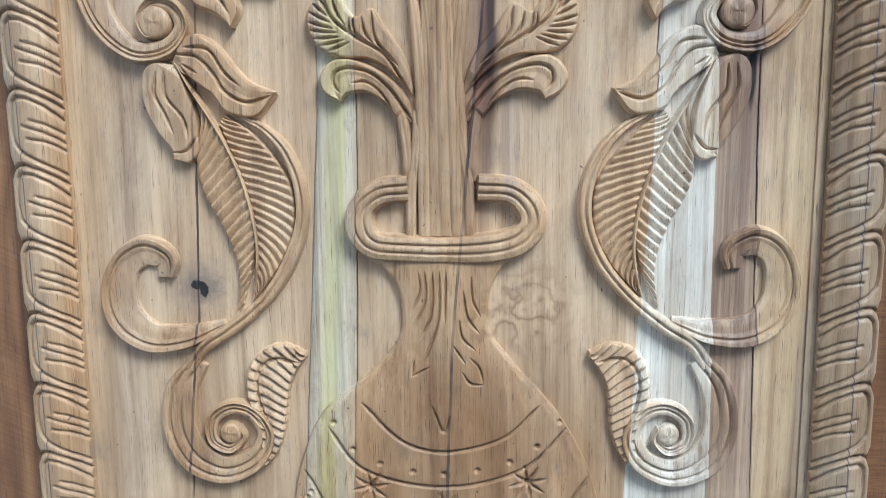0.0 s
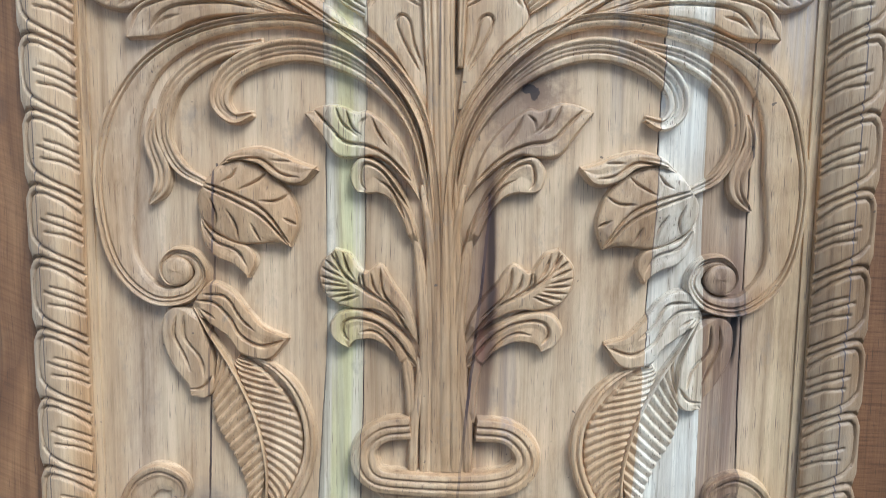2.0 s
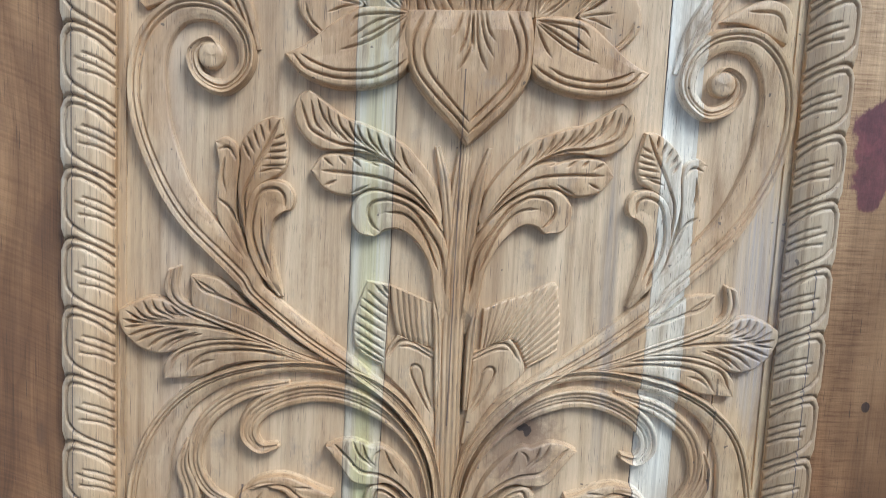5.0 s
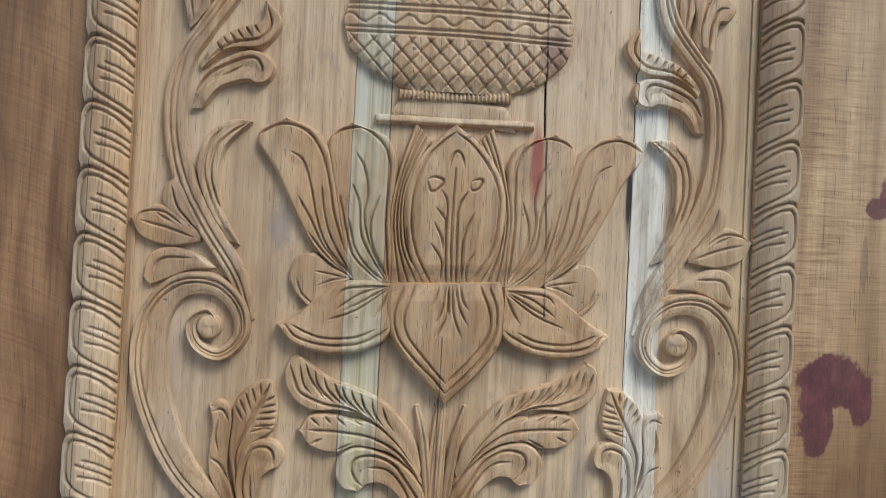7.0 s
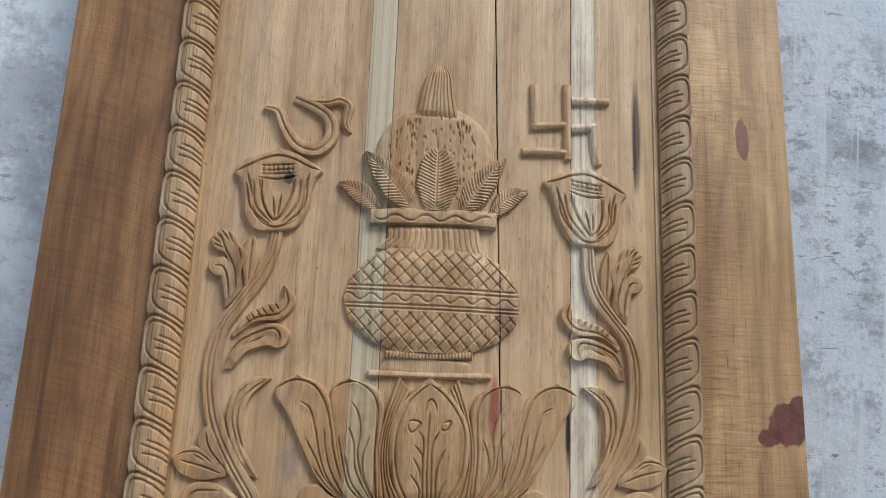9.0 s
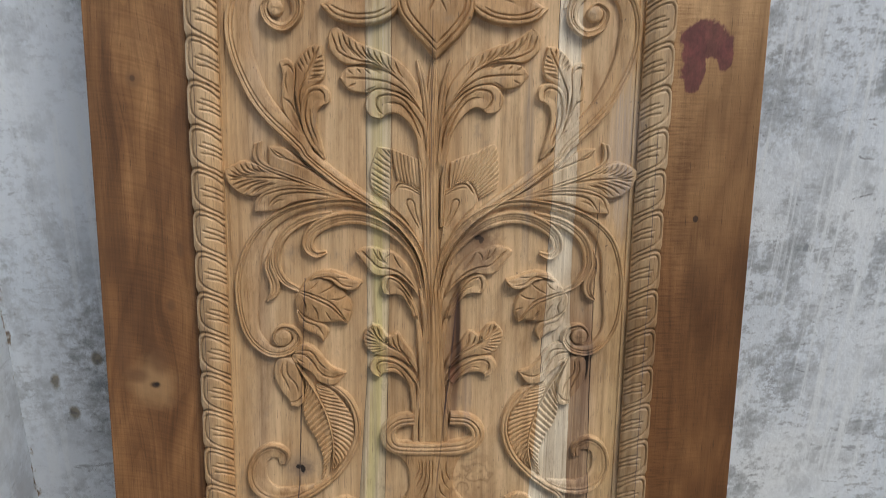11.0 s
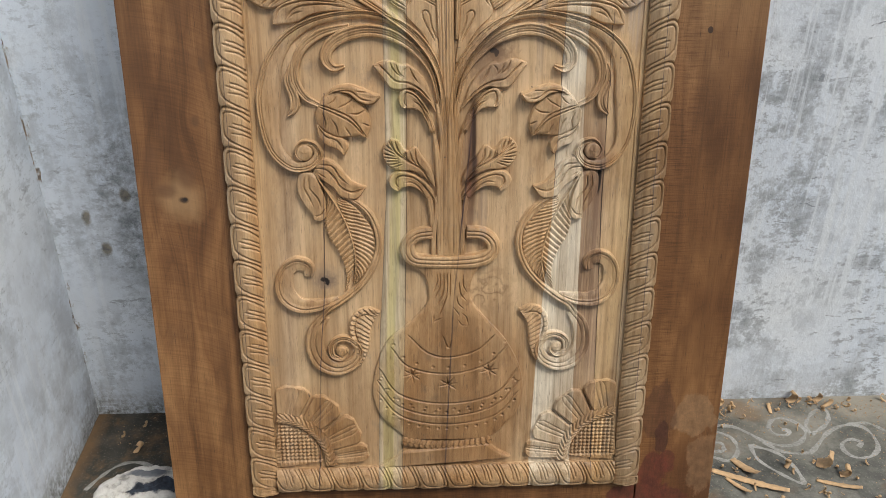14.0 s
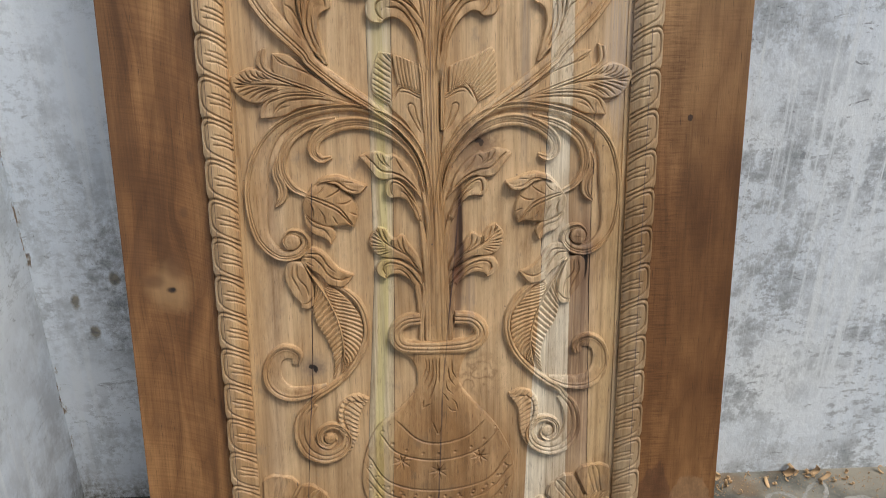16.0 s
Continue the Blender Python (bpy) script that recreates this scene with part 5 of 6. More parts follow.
# small three-leaf sprays
sheet("leaf", [(-172, 927), (-191, 954), (-200, 972), (-201, 995), (-199, 1013), (-203, 1031)], [(-170, 930), (-178, 950), (-185, 973), (-184, 996), (-182, 1018), (-186, 1030), (-195, 1035), (-203, 1031)], 10, crown=(0.9, 0.8, 0.9), gouges=[(2.6, 1.7, [(-200.0, 1025.0), (-191.0, 1027.0), (-184.0, 1017.0)]), (2.4, 1.6, [(-200.0, 986.0), (-189.0, 977.0), (-181.0, 957.0)]), (2.2, 1.5, [(-194.0, 1019.0), (-196.0, 1004.0), (-193.0, 990.0)])])
sheet("leaf", [(-172, 930), (-178, 960), (-183, 989), (-181, 1014), (-180, 1032), (-169, 1046), (-156, 1053), (-147, 1052)], [(-169, 929), (-175, 960), (-175, 982), (-167, 996), (-156, 1003), (-145, 1011), (-142, 1027), (-147, 1052)], 11, crown=(0.8, 1.0, 0.8), gouges=[(2.8, 1.7, [(-173.0, 946.0), (-178.0, 985.0), (-170.0, 1008.0), (-158.0, 1031.0), (-149.0, 1051.0)]), (2.6, 1.6, [(-165.0, 1008.0), (-152.0, 1012.0), (-146.0, 1011.0)]), (2.6, 1.6, [(-162.0, 1013.0), (-143.0, 1015.0)]), (2.6, 1.6, [(-160.0, 1019.0), (-142.0, 1021.0)]), (2.6, 1.6, [(-158.0, 1024.0), (-141.0, 1027.0)]), (2.6, 1.6, [(-156.0, 1029.0), (-143.0, 1033.0)]), (2.6, 1.6, [(-153.0, 1035.0), (-144.0, 1040.0)]), (2.6, 1.6, [(-179.0, 1031.0), (-172.0, 1018.0)]), (2.6, 1.6, [(-176.0, 1037.0), (-169.0, 1023.0)]), (2.6, 1.6, [(-171.0, 1043.0), (-165.0, 1027.0)]), (2.6, 1.6, [(-165.0, 1047.0), (-161.0, 1033.0)]), (2.6, 1.6, [(-158.0, 1051.0), (-157.0, 1039.0)])])
sheet("leaf", [(-150, 907), (-168, 930), (-177, 955), (-176, 978), (-170, 994), (-157, 1002), (-143, 1000), (-137, 991), (-139, 981), (-146, 978)], [(-146, 907), (-153, 933), (-157, 953), (-155, 969), (-150, 975), (-148, 977), (-147, 977), (-147, 977), (-146, 978), (-146, 978)], 11.5, crown=(1.0, 0.75, 0.85), gouges=[(2.6, 1.8, [(-160.0, 923.0), (-171.0, 955.0), (-170.0, 976.0), (-164.0, 992.0), (-152.0, 996.0), (-145.0, 991.0), (-145.0, 981.0)]), (2.2, 1.5, [(-156.0, 928.0), (-164.0, 951.0), (-165.0, 972.0)])])
# leaf sprays under the lotus
sheet("leaf", [(-17, 970), (-32, 991), (-51, 1013), (-70, 1026), (-88, 1030), (-115, 1030), (-131, 1042), (-137, 1057), (-134, 1071), (-126, 1076)], [(-15, 981), (-23, 1006), (-42, 1030), (-56, 1041), (-80, 1051), (-94, 1055), (-107, 1063), (-118, 1071), (-122, 1074), (-126, 1076)], 12, crown=(1.0, 0.85, 0.75), gouges=[(2.8, 1.8, [(-21.0, 978.0), (-37.0, 1000.0), (-56.0, 1018.0), (-79.0, 1031.0), (-102.0, 1035.0), (-122.0, 1044.0), (-128.0, 1055.0), (-132.0, 1067.0)]), (2.6, 1.6, [(-119.0, 1070.0), (-114.0, 1056.0), (-102.0, 1040.0)]), (2.6, 1.6, [(-111.0, 1064.0), (-107.0, 1050.0), (-93.0, 1036.0)]), (2.6, 1.6, [(-103.0, 1060.0), (-99.0, 1048.0), (-86.0, 1035.0)]), (2.6, 1.6, [(-94.0, 1055.0), (-89.0, 1043.0), (-79.0, 1033.0)]), (2.6, 1.6, [(-87.0, 1051.0), (-82.0, 1039.0), (-70.0, 1029.0)]), (2.6, 1.6, [(-79.0, 1049.0), (-75.0, 1038.0), (-63.0, 1025.0)]), (2.6, 1.6, [(-71.0, 1046.0), (-67.0, 1033.0), (-58.0, 1022.0)]), (2.6, 1.6, [(-61.0, 1042.0), (-59.0, 1029.0), (-51.0, 1018.0)]), (2.6, 1.6, [(-52.0, 1035.0), (-48.0, 1023.0), (-42.0, 1014.0)]), (2.6, 1.6, [(-124.0, 1068.0), (-120.0, 1051.0), (-113.0, 1043.0)])])
sheet("leaf", [(-14, 966), (-27, 982), (-41, 993), (-57, 998), (-73, 999), (-93, 993), (-112, 998), (-122, 1012)], [(-14, 971), (-27, 989), (-41, 1005), (-60, 1019), (-78, 1022), (-97, 1026), (-113, 1024), (-122, 1012)], 12.5, crown=(0.9, 0.95, 0.9), gouges=[(2.8, 1.8, [(-114.0, 1012.0), (-87.0, 1011.0), (-60.0, 1007.0), (-36.0, 994.0), (-18.0, 972.0)]), (2.4, 1.5, [(-113.0, 1023.0), (-105.0, 1016.0)]), (2.4, 1.5, [(-92.0, 1025.0), (-83.0, 1017.0)]), (2.4, 1.5, [(-83.0, 1025.0), (-69.0, 1018.0)]), (2.4, 1.5, [(-112.0, 1000.0), (-102.0, 1005.0)]), (2.4, 1.5, [(-92.0, 994.0), (-77.0, 1002.0)]), (2.4, 1.5, [(-101.0, 1025.0), (-95.0, 1018.0)]), (2.4, 1.5, [(-87.0, 995.0), (-69.0, 1001.0)])])
sheet("leaf", [(-3, 880), (-6, 913), (-10, 953), (-21, 973), (-36, 987), (-54, 995), (-73, 998), (-86, 991), (-91, 977), (-85, 964), (-71, 961)], [(-10, 880), (-19, 912), (-23, 936), (-34, 956), (-48, 967), (-58, 968), (-64, 966), (-67, 963), (-69, 962), (-70, 961), (-71, 961)], 13, crown=(1.0, 0.75, 0.85), ends=(0.35, 1.0), gouges=[(2.8, 1.9, [(-10.0, 915.0), (-15.0, 948.0), (-27.0, 968.0), (-40.0, 984.0), (-56.0, 991.0), (-72.0, 989.0), (-77.0, 980.0), (-73.0, 970.0), (-67.0, 965.0)]), (2.4, 1.6, [(-63.0, 981.0), (-45.0, 979.0), (-30.0, 963.0), (-17.0, 934.0)])])
relief("stem", [(-7, 886), (-8, 950), (-14, 1004), (-22, 1037)], [1.8, 4.1, 4.5, 2], [1.8, 4.1, 4.5, 2], 11, grooves=(0.0,))
# lotus
sheet("petal", [(-118, 1169), (-134, 1164), (-140, 1148), (-135, 1134), (-119, 1119)], [(-118, 1169), (-103, 1156), (-87, 1148), (-100, 1137), (-119, 1119)], 9, crown=(1.0, 0.8, 0.7), gouges=[(2, 1.5, [(-118.0, 1152.0), (-104.0, 1150.0), (-89.0, 1147.0)]), (2, 1.5, [(-115.0, 1139.0), (-101.0, 1145.0), (-89.0, 1147.0)]), (2, 1.6, [(-134.0, 1146.0), (-129.0, 1133.0), (-118.0, 1123.0)])])
sheet("petal", [(-85, 1147), (-118, 1172), (-141, 1210), (-157, 1241), (-173, 1263), (-170, 1277), (-150, 1286)], [(-80, 1146), (-90, 1169), (-98, 1201), (-104, 1233), (-112, 1262), (-127, 1278), (-150, 1286)], 12, crown=(0.8, 0.75, 1.0), gouges=[(2.2, 1.7, [(-175.0, 1269.0), (-161.0, 1278.0), (-147.0, 1281.0), (-129.0, 1274.0), (-116.0, 1255.0), (-109.0, 1230.0), (-103.0, 1201.0), (-93.0, 1172.0)]), (2.2, 1.6, [(-145.0, 1257.0), (-133.0, 1249.0), (-125.0, 1226.0), (-119.0, 1200.0), (-108.0, 1174.0), (-86.0, 1150.0)]), (2.2, 1.6, [(-136.0, 1218.0), (-123.0, 1196.0), (-111.0, 1174.0), (-89.0, 1150.0)]), (2, 1.5, [(-116.0, 1229.0), (-112.0, 1203.0), (-104.0, 1180.0), (-86.0, 1151.0)]), (2, 1.5, [(-126.0, 1187.0), (-110.0, 1168.0), (-89.0, 1149.0)])])
sheet("petal", [(-84, 1145), (-93, 1172), (-101, 1209), (-109, 1247), (-111, 1266), (-106, 1277), (-92, 1285)], [(-51, 1145), (-51, 1174), (-54, 1206), (-51, 1233), (-51, 1257), (-62, 1275), (-92, 1285)], 13, crown=(0.9, 0.75, 0.95), gouges=[(2.2, 1.7, [(-108.0, 1272.0), (-98.0, 1279.0), (-82.0, 1281.0), (-65.0, 1270.0), (-57.0, 1253.0), (-57.0, 1230.0), (-58.0, 1203.0), (-56.0, 1174.0), (-53.0, 1147.0)]), (2.2, 1.6, [(-87.0, 1259.0), (-79.0, 1246.0), (-75.0, 1226.0), (-77.0, 1202.0), (-70.0, 1176.0), (-55.0, 1150.0)]), (2.2, 1.6, [(-89.0, 1231.0), (-82.0, 1214.0), (-79.0, 1187.0), (-69.0, 1167.0), (-56.0, 1148.0)]), (2, 1.5, [(-64.0, 1223.0), (-71.0, 1199.0), (-68.0, 1176.0), (-55.0, 1151.0)]), (2, 1.5, [(-91.0, 1201.0), (-84.0, 1175.0), (-72.0, 1158.0), (-58.0, 1147.0)]), (2, 1.5, [(-100.0, 1221.0), (-92.0, 1189.0), (-84.0, 1166.0), (-61.0, 1145.0)])])
sheet("petal", [(-51, 1145), (-52, 1174), (-54, 1206), (-50, 1235), (-42, 1266), (-35, 1288)], [(-20, 1146), (-37, 1172), (-42, 1198), (-41, 1228), (-29, 1258), (-21, 1273)], 12, crown=(0.9, 0.8, 0.9), grooves=(-0.5, 0.0, 0.5))
sheet("petal", [(-22, 1145), (-36, 1172), (-41, 1198), (-41, 1228), (-32, 1255), (-15, 1275), (1, 1289)], [(28, 1148), (42, 1173), (49, 1203), (48, 1230), (39, 1253), (23, 1273), (1, 1289)], 17, crown=(0.7, 1.0, 0.7), gouges=[(2.4, 1.7, [(-15.0, 1146.0), (-29.0, 1172.0), (-35.0, 1198.0), (-34.0, 1228.0), (-24.0, 1257.0), (-10.0, 1273.0), (1.0, 1282.0)]), (2.4, 1.7, [(21.0, 1148.0), (36.0, 1174.0), (42.0, 1203.0), (42.0, 1230.0), (32.0, 1253.0), (16.0, 1272.0), (1.0, 1282.0)]), (2, 1.5, [(-26.0, 1146.0), (-37.0, 1175.0), (-39.0, 1198.0)]), (2.4, 1.5, [(-2.0, 1146.0), (-4.0, 1185.0), (-4.0, 1218.0), (-10.0, 1230.0)]), (2.4, 1.5, [(3.0, 1147.0), (1.0, 1180.0), (1.0, 1215.0), (2.0, 1251.0)]), (2.4, 1.5, [(7.0, 1147.0), (6.0, 1186.0), (6.0, 1213.0), (14.0, 1230.0)]), (2.4, 1.5, [(-7.0, 1149.0), (-7.0, 1167.0), (-17.0, 1182.0)]), (2.4, 1.5, [(-6.0, 1170.0), (-7.0, 1185.0), (-15.0, 1201.0)]), (2.4, 1.5, [(-5.0, 1191.0), (-5.0, 1203.0), (-14.0, 1214.0)]), (2.4, 1.5, [(12.0, 1150.0), (11.0, 1174.0), (13.0, 1192.0), (21.0, 1211.0)]), (2.4, 1.5, [(17.0, 1147.0), (16.0, 1162.0), (23.0, 1176.0)]), (2.4, 1.5, [(-23.0, 1238.0), (-16.0, 1241.0), (-8.0, 1238.0), (-12.0, 1231.0), (-19.0, 1228.0), (-23.0, 1238.0)]), (2.4, 1.5, [(16.0, 1238.0), (23.0, 1241.0), (27.0, 1240.0), (23.0, 1232.0), (17.0, 1231.0), (16.0, 1238.0)]), (2.4, 1.5, [(-4.0, 1248.0), (-1.0, 1261.0), (3.0, 1265.0), (8.0, 1260.0), (10.0, 1250.0)])], sides='L')
sheet("petal", [(-147, 1104), (-130, 1088), (-104, 1080), (-77, 1082), (-57, 1091), (-49, 1101)], [(-147, 1104), (-129, 1114), (-112, 1129), (-95, 1142), (-74, 1146), (-52, 1144)], 16, crown=(1.0, 0.85, 0.7), ends=(0.8, 1.0), gouges=[(2.4, 1.7, [(-140.0, 1104.0), (-128.0, 1093.0), (-104.0, 1087.0), (-77.0, 1089.0), (-59.0, 1098.0), (-51.0, 1105.0)]), (2.2, 1.6, [(-134.0, 1104.0), (-122.0, 1098.0), (-104.0, 1093.0), (-78.0, 1095.0), (-62.0, 1103.0)]), (2.2, 1.5, [(-53.0, 1142.0), (-76.0, 1134.0), (-96.0, 1119.0)]), (2.2, 1.5, [(-53.0, 1141.0), (-73.0, 1128.0), (-88.0, 1119.0)]), (2.2, 1.5, [(-53.0, 1139.0), (-79.0, 1119.0), (-103.0, 1109.0)]), (2.2, 1.5, [(-52.0, 1138.0), (-58.0, 1123.0), (-64.0, 1111.0)]), (2.2, 1.5, [(-52.0, 1142.0), (-88.0, 1138.0), (-96.0, 1130.0)])])
sheet("petal", [(-52, 1144), (-54, 1123), (-48, 1099), (-32, 1076), (-12, 1056), (2, 1039)], [(48, 1149), (52, 1128), (51, 1102), (40, 1079), (20, 1057), (2, 1039)], 20, crown=(0.75, 1.0, 0.75), ends=(0.8, 0.8), gouges=[(2.4, 1.7, [(-38.0, 1143.0), (-46.0, 1120.0), (-42.0, 1098.0), (-26.0, 1078.0), (-9.0, 1062.0), (2.0, 1049.0)]), (2.4, 1.7, [(37.0, 1147.0), (45.0, 1125.0), (44.0, 1103.0), (34.0, 1083.0), (17.0, 1064.0), (2.0, 1049.0)]), (2.2, 1.6, [(-29.0, 1144.0), (-37.0, 1118.0), (-34.0, 1100.0), (-20.0, 1082.0), (2.0, 1058.0)]), (2.2, 1.6, [(29.0, 1146.0), (39.0, 1121.0), (38.0, 1103.0), (26.0, 1084.0), (2.0, 1058.0)]), (2.4, 1.5, [(-2.0, 1145.0), (-4.0, 1125.0), (-10.0, 1110.0)]), (2.4, 1.5, [(1.0, 1145.0), (0.0, 1119.0), (-9.0, 1098.0)]), (2.4, 1.5, [(4.0, 1145.0), (6.0, 1120.0), (14.0, 1099.0)]), (2.4, 1.5, [(7.0, 1145.0), (11.0, 1126.0), (19.0, 1110.0)]), (2.4, 1.5, [(11.0, 1146.0), (14.0, 1132.0), (20.0, 1123.0)]), (2.4, 1.5, [(-7.0, 1145.0), (-11.0, 1131.0), (-15.0, 1125.0)]), (2.4, 1.5, [(1.0, 1144.0), (2.0, 1114.0)])], sides='L')
# ledge, foot, pot and neck of the upper vessel
relief("ledge", [(-71, 1290), (-2, 1291), (72, 1292)], [5.4, 5, 5], [2.4, 2.2, 2.2], 9, ends=(0.9, 0.9), sides='L')
relief("foot", [(-1, 1291), (0, 1302), (1, 1313)], [57, 53, 44.2], [57, 53, 44.2], 7, crown=(0.6, 1.0, 0.6), veins=None, sides='L')
relief("foot_ring", [(-51, 1314), (-2, 1314), (49, 1317)], [4.8, 4.4, 4.4], [4.8, 4.4, 4.4], 13, veins=(26, 0.0, 2.2), ends=(0.9, 0.9), sides='L')
relief("neck", [(-2, 1435), (-1, 1451), (-2, 1469)], [67.4, 55.4, 53.9], [67.4, 55.4, 53.9], 11, crown=(0.5, 1.0, 0.5), grooves=(-0.9, -0.78, -0.66, -0.54, -0.42, -0.3, -0.18, -0.06, 0.06, 0.18, 0.3, 0.42, 0.54, 0.66, 0.78, 0.9), cut=1.8, sides='L')
relief("lip", [(-78, 1476), (-41, 1479), (-3, 1480), (36, 1481), (73, 1480)], [9.4, 10.2, 10.2, 10.2, 10.2], [8.3, 9, 9, 9, 9], 15, crown=(0.85, 1.0, 0.85), ends=(0.9, 0.9), gouges=[(2.2, 1.7, [(-74.0, 1476.0), (-71.0, 1474.0), (-67.0, 1473.0), (-64.0, 1473.0), (-60.0, 1474.0), (-57.0, 1476.0), (-54.0, 1479.0), (-50.0, 1480.0), (-47.0, 1480.0), (-43.0, 1479.0), (-40.0, 1477.0), (-36.0, 1475.0), (-32.0, 1474.0), (-29.0, 1474.0), (-25.0, 1475.0), (-22.0, 1477.0), (-19.0, 1480.0), (-15.0, 1481.0), (-12.0, 1482.0), (-8.0, 1481.0), (-4.0, 1479.0), (-1.0, 1477.0), (3.0, 1475.0), (6.0, 1475.0), (10.0, 1476.0), (13.0, 1478.0), (17.0, 1480.0), (20.0, 1482.0), (24.0, 1483.0), (27.0, 1482.0), (31.0, 1480.0), (35.0, 1478.0), (38.0, 1477.0), (42.0, 1476.0), (46.0, 1477.0), (49.0, 1479.0), (53.0, 1481.0), (56.0, 1483.0), (60.0, 1484.0), (63.0, 1484.0), (67.0, 1482.0)])], sides='L')
# mango leaves and coconut on the vessel
relief("coconut", [(-3, 1488), (-3, 1502), (-3, 1520), (-3, 1540), (-3, 1556), (-3, 1575), (-3, 1592), (-3, 1606), (-3, 1616), (-3, 1622), (-3, 1626)], [49.2, 59.1, 67.2, 71.9, 73.0, 70.3, 62.6, 51.1, 37.6, 24.3, 8.9], [49.2, 59.1, 67.2, 71.9, 73.0, 70.3, 62.6, 51.1, 37.6, 24.3, 8.9], 18, crown=(0.25, 1.0, 0.25), gouges=hair_gouges(-3, 1488, 72, 136), sides='L', ends=(0.9, 0.4))
relief("husk_tuft", [(-4, 1606), (-4, 1620), (-4, 1640), (-3, 1662), (-3, 1678)], [27, 24, 20, 16, 8], [27, 24, 20, 16, 8], 22, crown=(0.5, 1.0, 0.5), grooves=(-0.8, -0.55, -0.3, -0.1, 0.1, 0.3, 0.55, 0.8), cut=2.4, sides='L', ends=(0.75, 0.5))
relief("leaf", [(-31, 1489), (-47, 1512), (-67, 1535), (-89, 1558)], [8.4, 19.3, 15.5, 1.8], [8.4, 18.1, 14.4, 1.8], 20, crown=(0.8, 0.65, 0.8), veins=(19, 2.4, 1.5, 0.05))
relief("leaf", [(-71, 1486), (-89, 1503), (-102, 1511), (-119, 1517)], [5.5, 13.2, 10.8, 1.7], [5.5, 13.2, 10.8, 1.7], 13, crown=(0.8, 0.65, 0.8), veins=(14, 2.0, 1.3, 0.05))
relief("leaf", [(-1, 1488), (-1, 1519), (-1, 1547), (-1, 1576)], [14.4, 25.9, 21.7, 1.2], [14.4, 25.9, 21.7, 1.2], 25, crown=(0.8, 0.65, 0.8), veins=(21, 2.4, 1.6, 0.05), sides='L')
# upper vines
relief("stem", [(-174, 1105), (-187, 1143), (-211, 1182), (-235, 1226), (-247, 1265), (-249, 1305), (-242, 1337), (-224, 1364), (-202, 1395), (-191, 1425), (-187, 1453)], [5, 8, 9, 9.9, 9.5, 9.9, 8, 8, 8.2, 7.2, 7.2], [5, 8, 9, 9.4, 8.5, 8.8, 7.5, 7, 7.7, 7.2, 7.2], 11, ends=(0.4, 0.8), crown=(0.75, 0.9, 0.75), grooves=(-0.45, 0.1))
sheet("leaf", [(-238, 1363), (-236, 1398), (-243, 1421), (-256, 1427), (-262, 1440), (-251, 1452)], [(-223, 1380), (-224, 1400), (-218, 1423), (-229, 1433), (-236, 1446), (-251, 1452)], 11, gouges=[(2.6, 1.6, [(-260.0, 1440.0), (-248.0, 1433.0)]), (2.6, 1.6, [(-257.0, 1447.0), (-245.0, 1436.0)]), (2.6, 1.6, [(-251.0, 1450.0), (-240.0, 1436.0)]), (2.6, 1.6, [(-258.0, 1433.0), (-246.0, 1428.0)]), (2.6, 1.6, [(-243.0, 1449.0), (-236.0, 1434.0)]), (2.6, 1.6, [(-229.0, 1381.0), (-232.0, 1405.0), (-244.0, 1428.0), (-252.0, 1445.0)]), (2.6, 1.6, [(-229.0, 1430.0), (-225.0, 1416.0)])])
sheet("leaf", [(-240, 1361), (-246, 1393), (-255, 1397), (-262, 1406), (-256, 1415), (-244, 1418)], [(-232, 1369), (-229, 1388), (-234, 1405), (-238, 1412), (-242, 1416), (-244, 1418)], 11.5, gouges=[(2.6, 1.7, [(-236.0, 1370.0), (-239.0, 1394.0), (-245.0, 1406.0), (-254.0, 1407.0)])])
sheet("leaf", [(-218, 1385), (-224, 1414), (-224, 1435), (-214, 1446)], [(-212, 1387), (-206, 1414), (-208, 1435), (-214, 1446)], 9, gouges=[(2.4, 1.5, [(-215.0, 1391.0), (-215.0, 1420.0), (-214.0, 1443.0)])])
sheet("leaf", [(-228, 1328), (-205, 1345), (-176, 1348), (-162, 1361), (-160, 1375), (-173, 1388)], [(-231, 1332), (-213, 1354), (-194, 1364), (-177, 1369), (-173, 1378), (-173, 1388)], 11, crown=(1.0, 0.85, 0.8), gouges=[(2.6, 1.7, [(-223.0, 1335.0), (-203.0, 1350.0), (-177.0, 1355.0), (-167.0, 1368.0), (-171.0, 1383.0)]), (2.4, 1.5, [(-216.0, 1351.0), (-209.0, 1341.0)]), (2.4, 1.5, [(-210.0, 1356.0), (-204.0, 1347.0)]), (2.4, 1.5, [(-204.0, 1360.0), (-197.0, 1349.0)]), (2.4, 1.5, [(-198.0, 1363.0), (-190.0, 1352.0)]), (2.4, 1.5, [(-190.0, 1365.0), (-183.0, 1355.0)]), (2.4, 1.5, [(-183.0, 1368.0), (-177.0, 1359.0)])])
sheet("leaf", [(-236, 1292), (-227, 1320), (-209, 1336), (-186, 1344), (-169, 1340), (-163, 1330), (-168, 1319), (-179, 1316)], [(-226, 1293), (-213, 1310), (-197, 1317), (-187, 1319), (-183, 1318), (-181, 1317), (-180, 1317), (-179, 1316)], 12, crown=(1.0, 0.75, 0.9), gouges=[(2.6, 1.8, [(-231.0, 1306.0), (-221.0, 1322.0), (-202.0, 1333.0), (-182.0, 1338.0), (-174.0, 1330.0), (-176.0, 1321.0)]), (2.2, 1.5, [(-211.0, 1321.0), (-192.0, 1330.0)])])
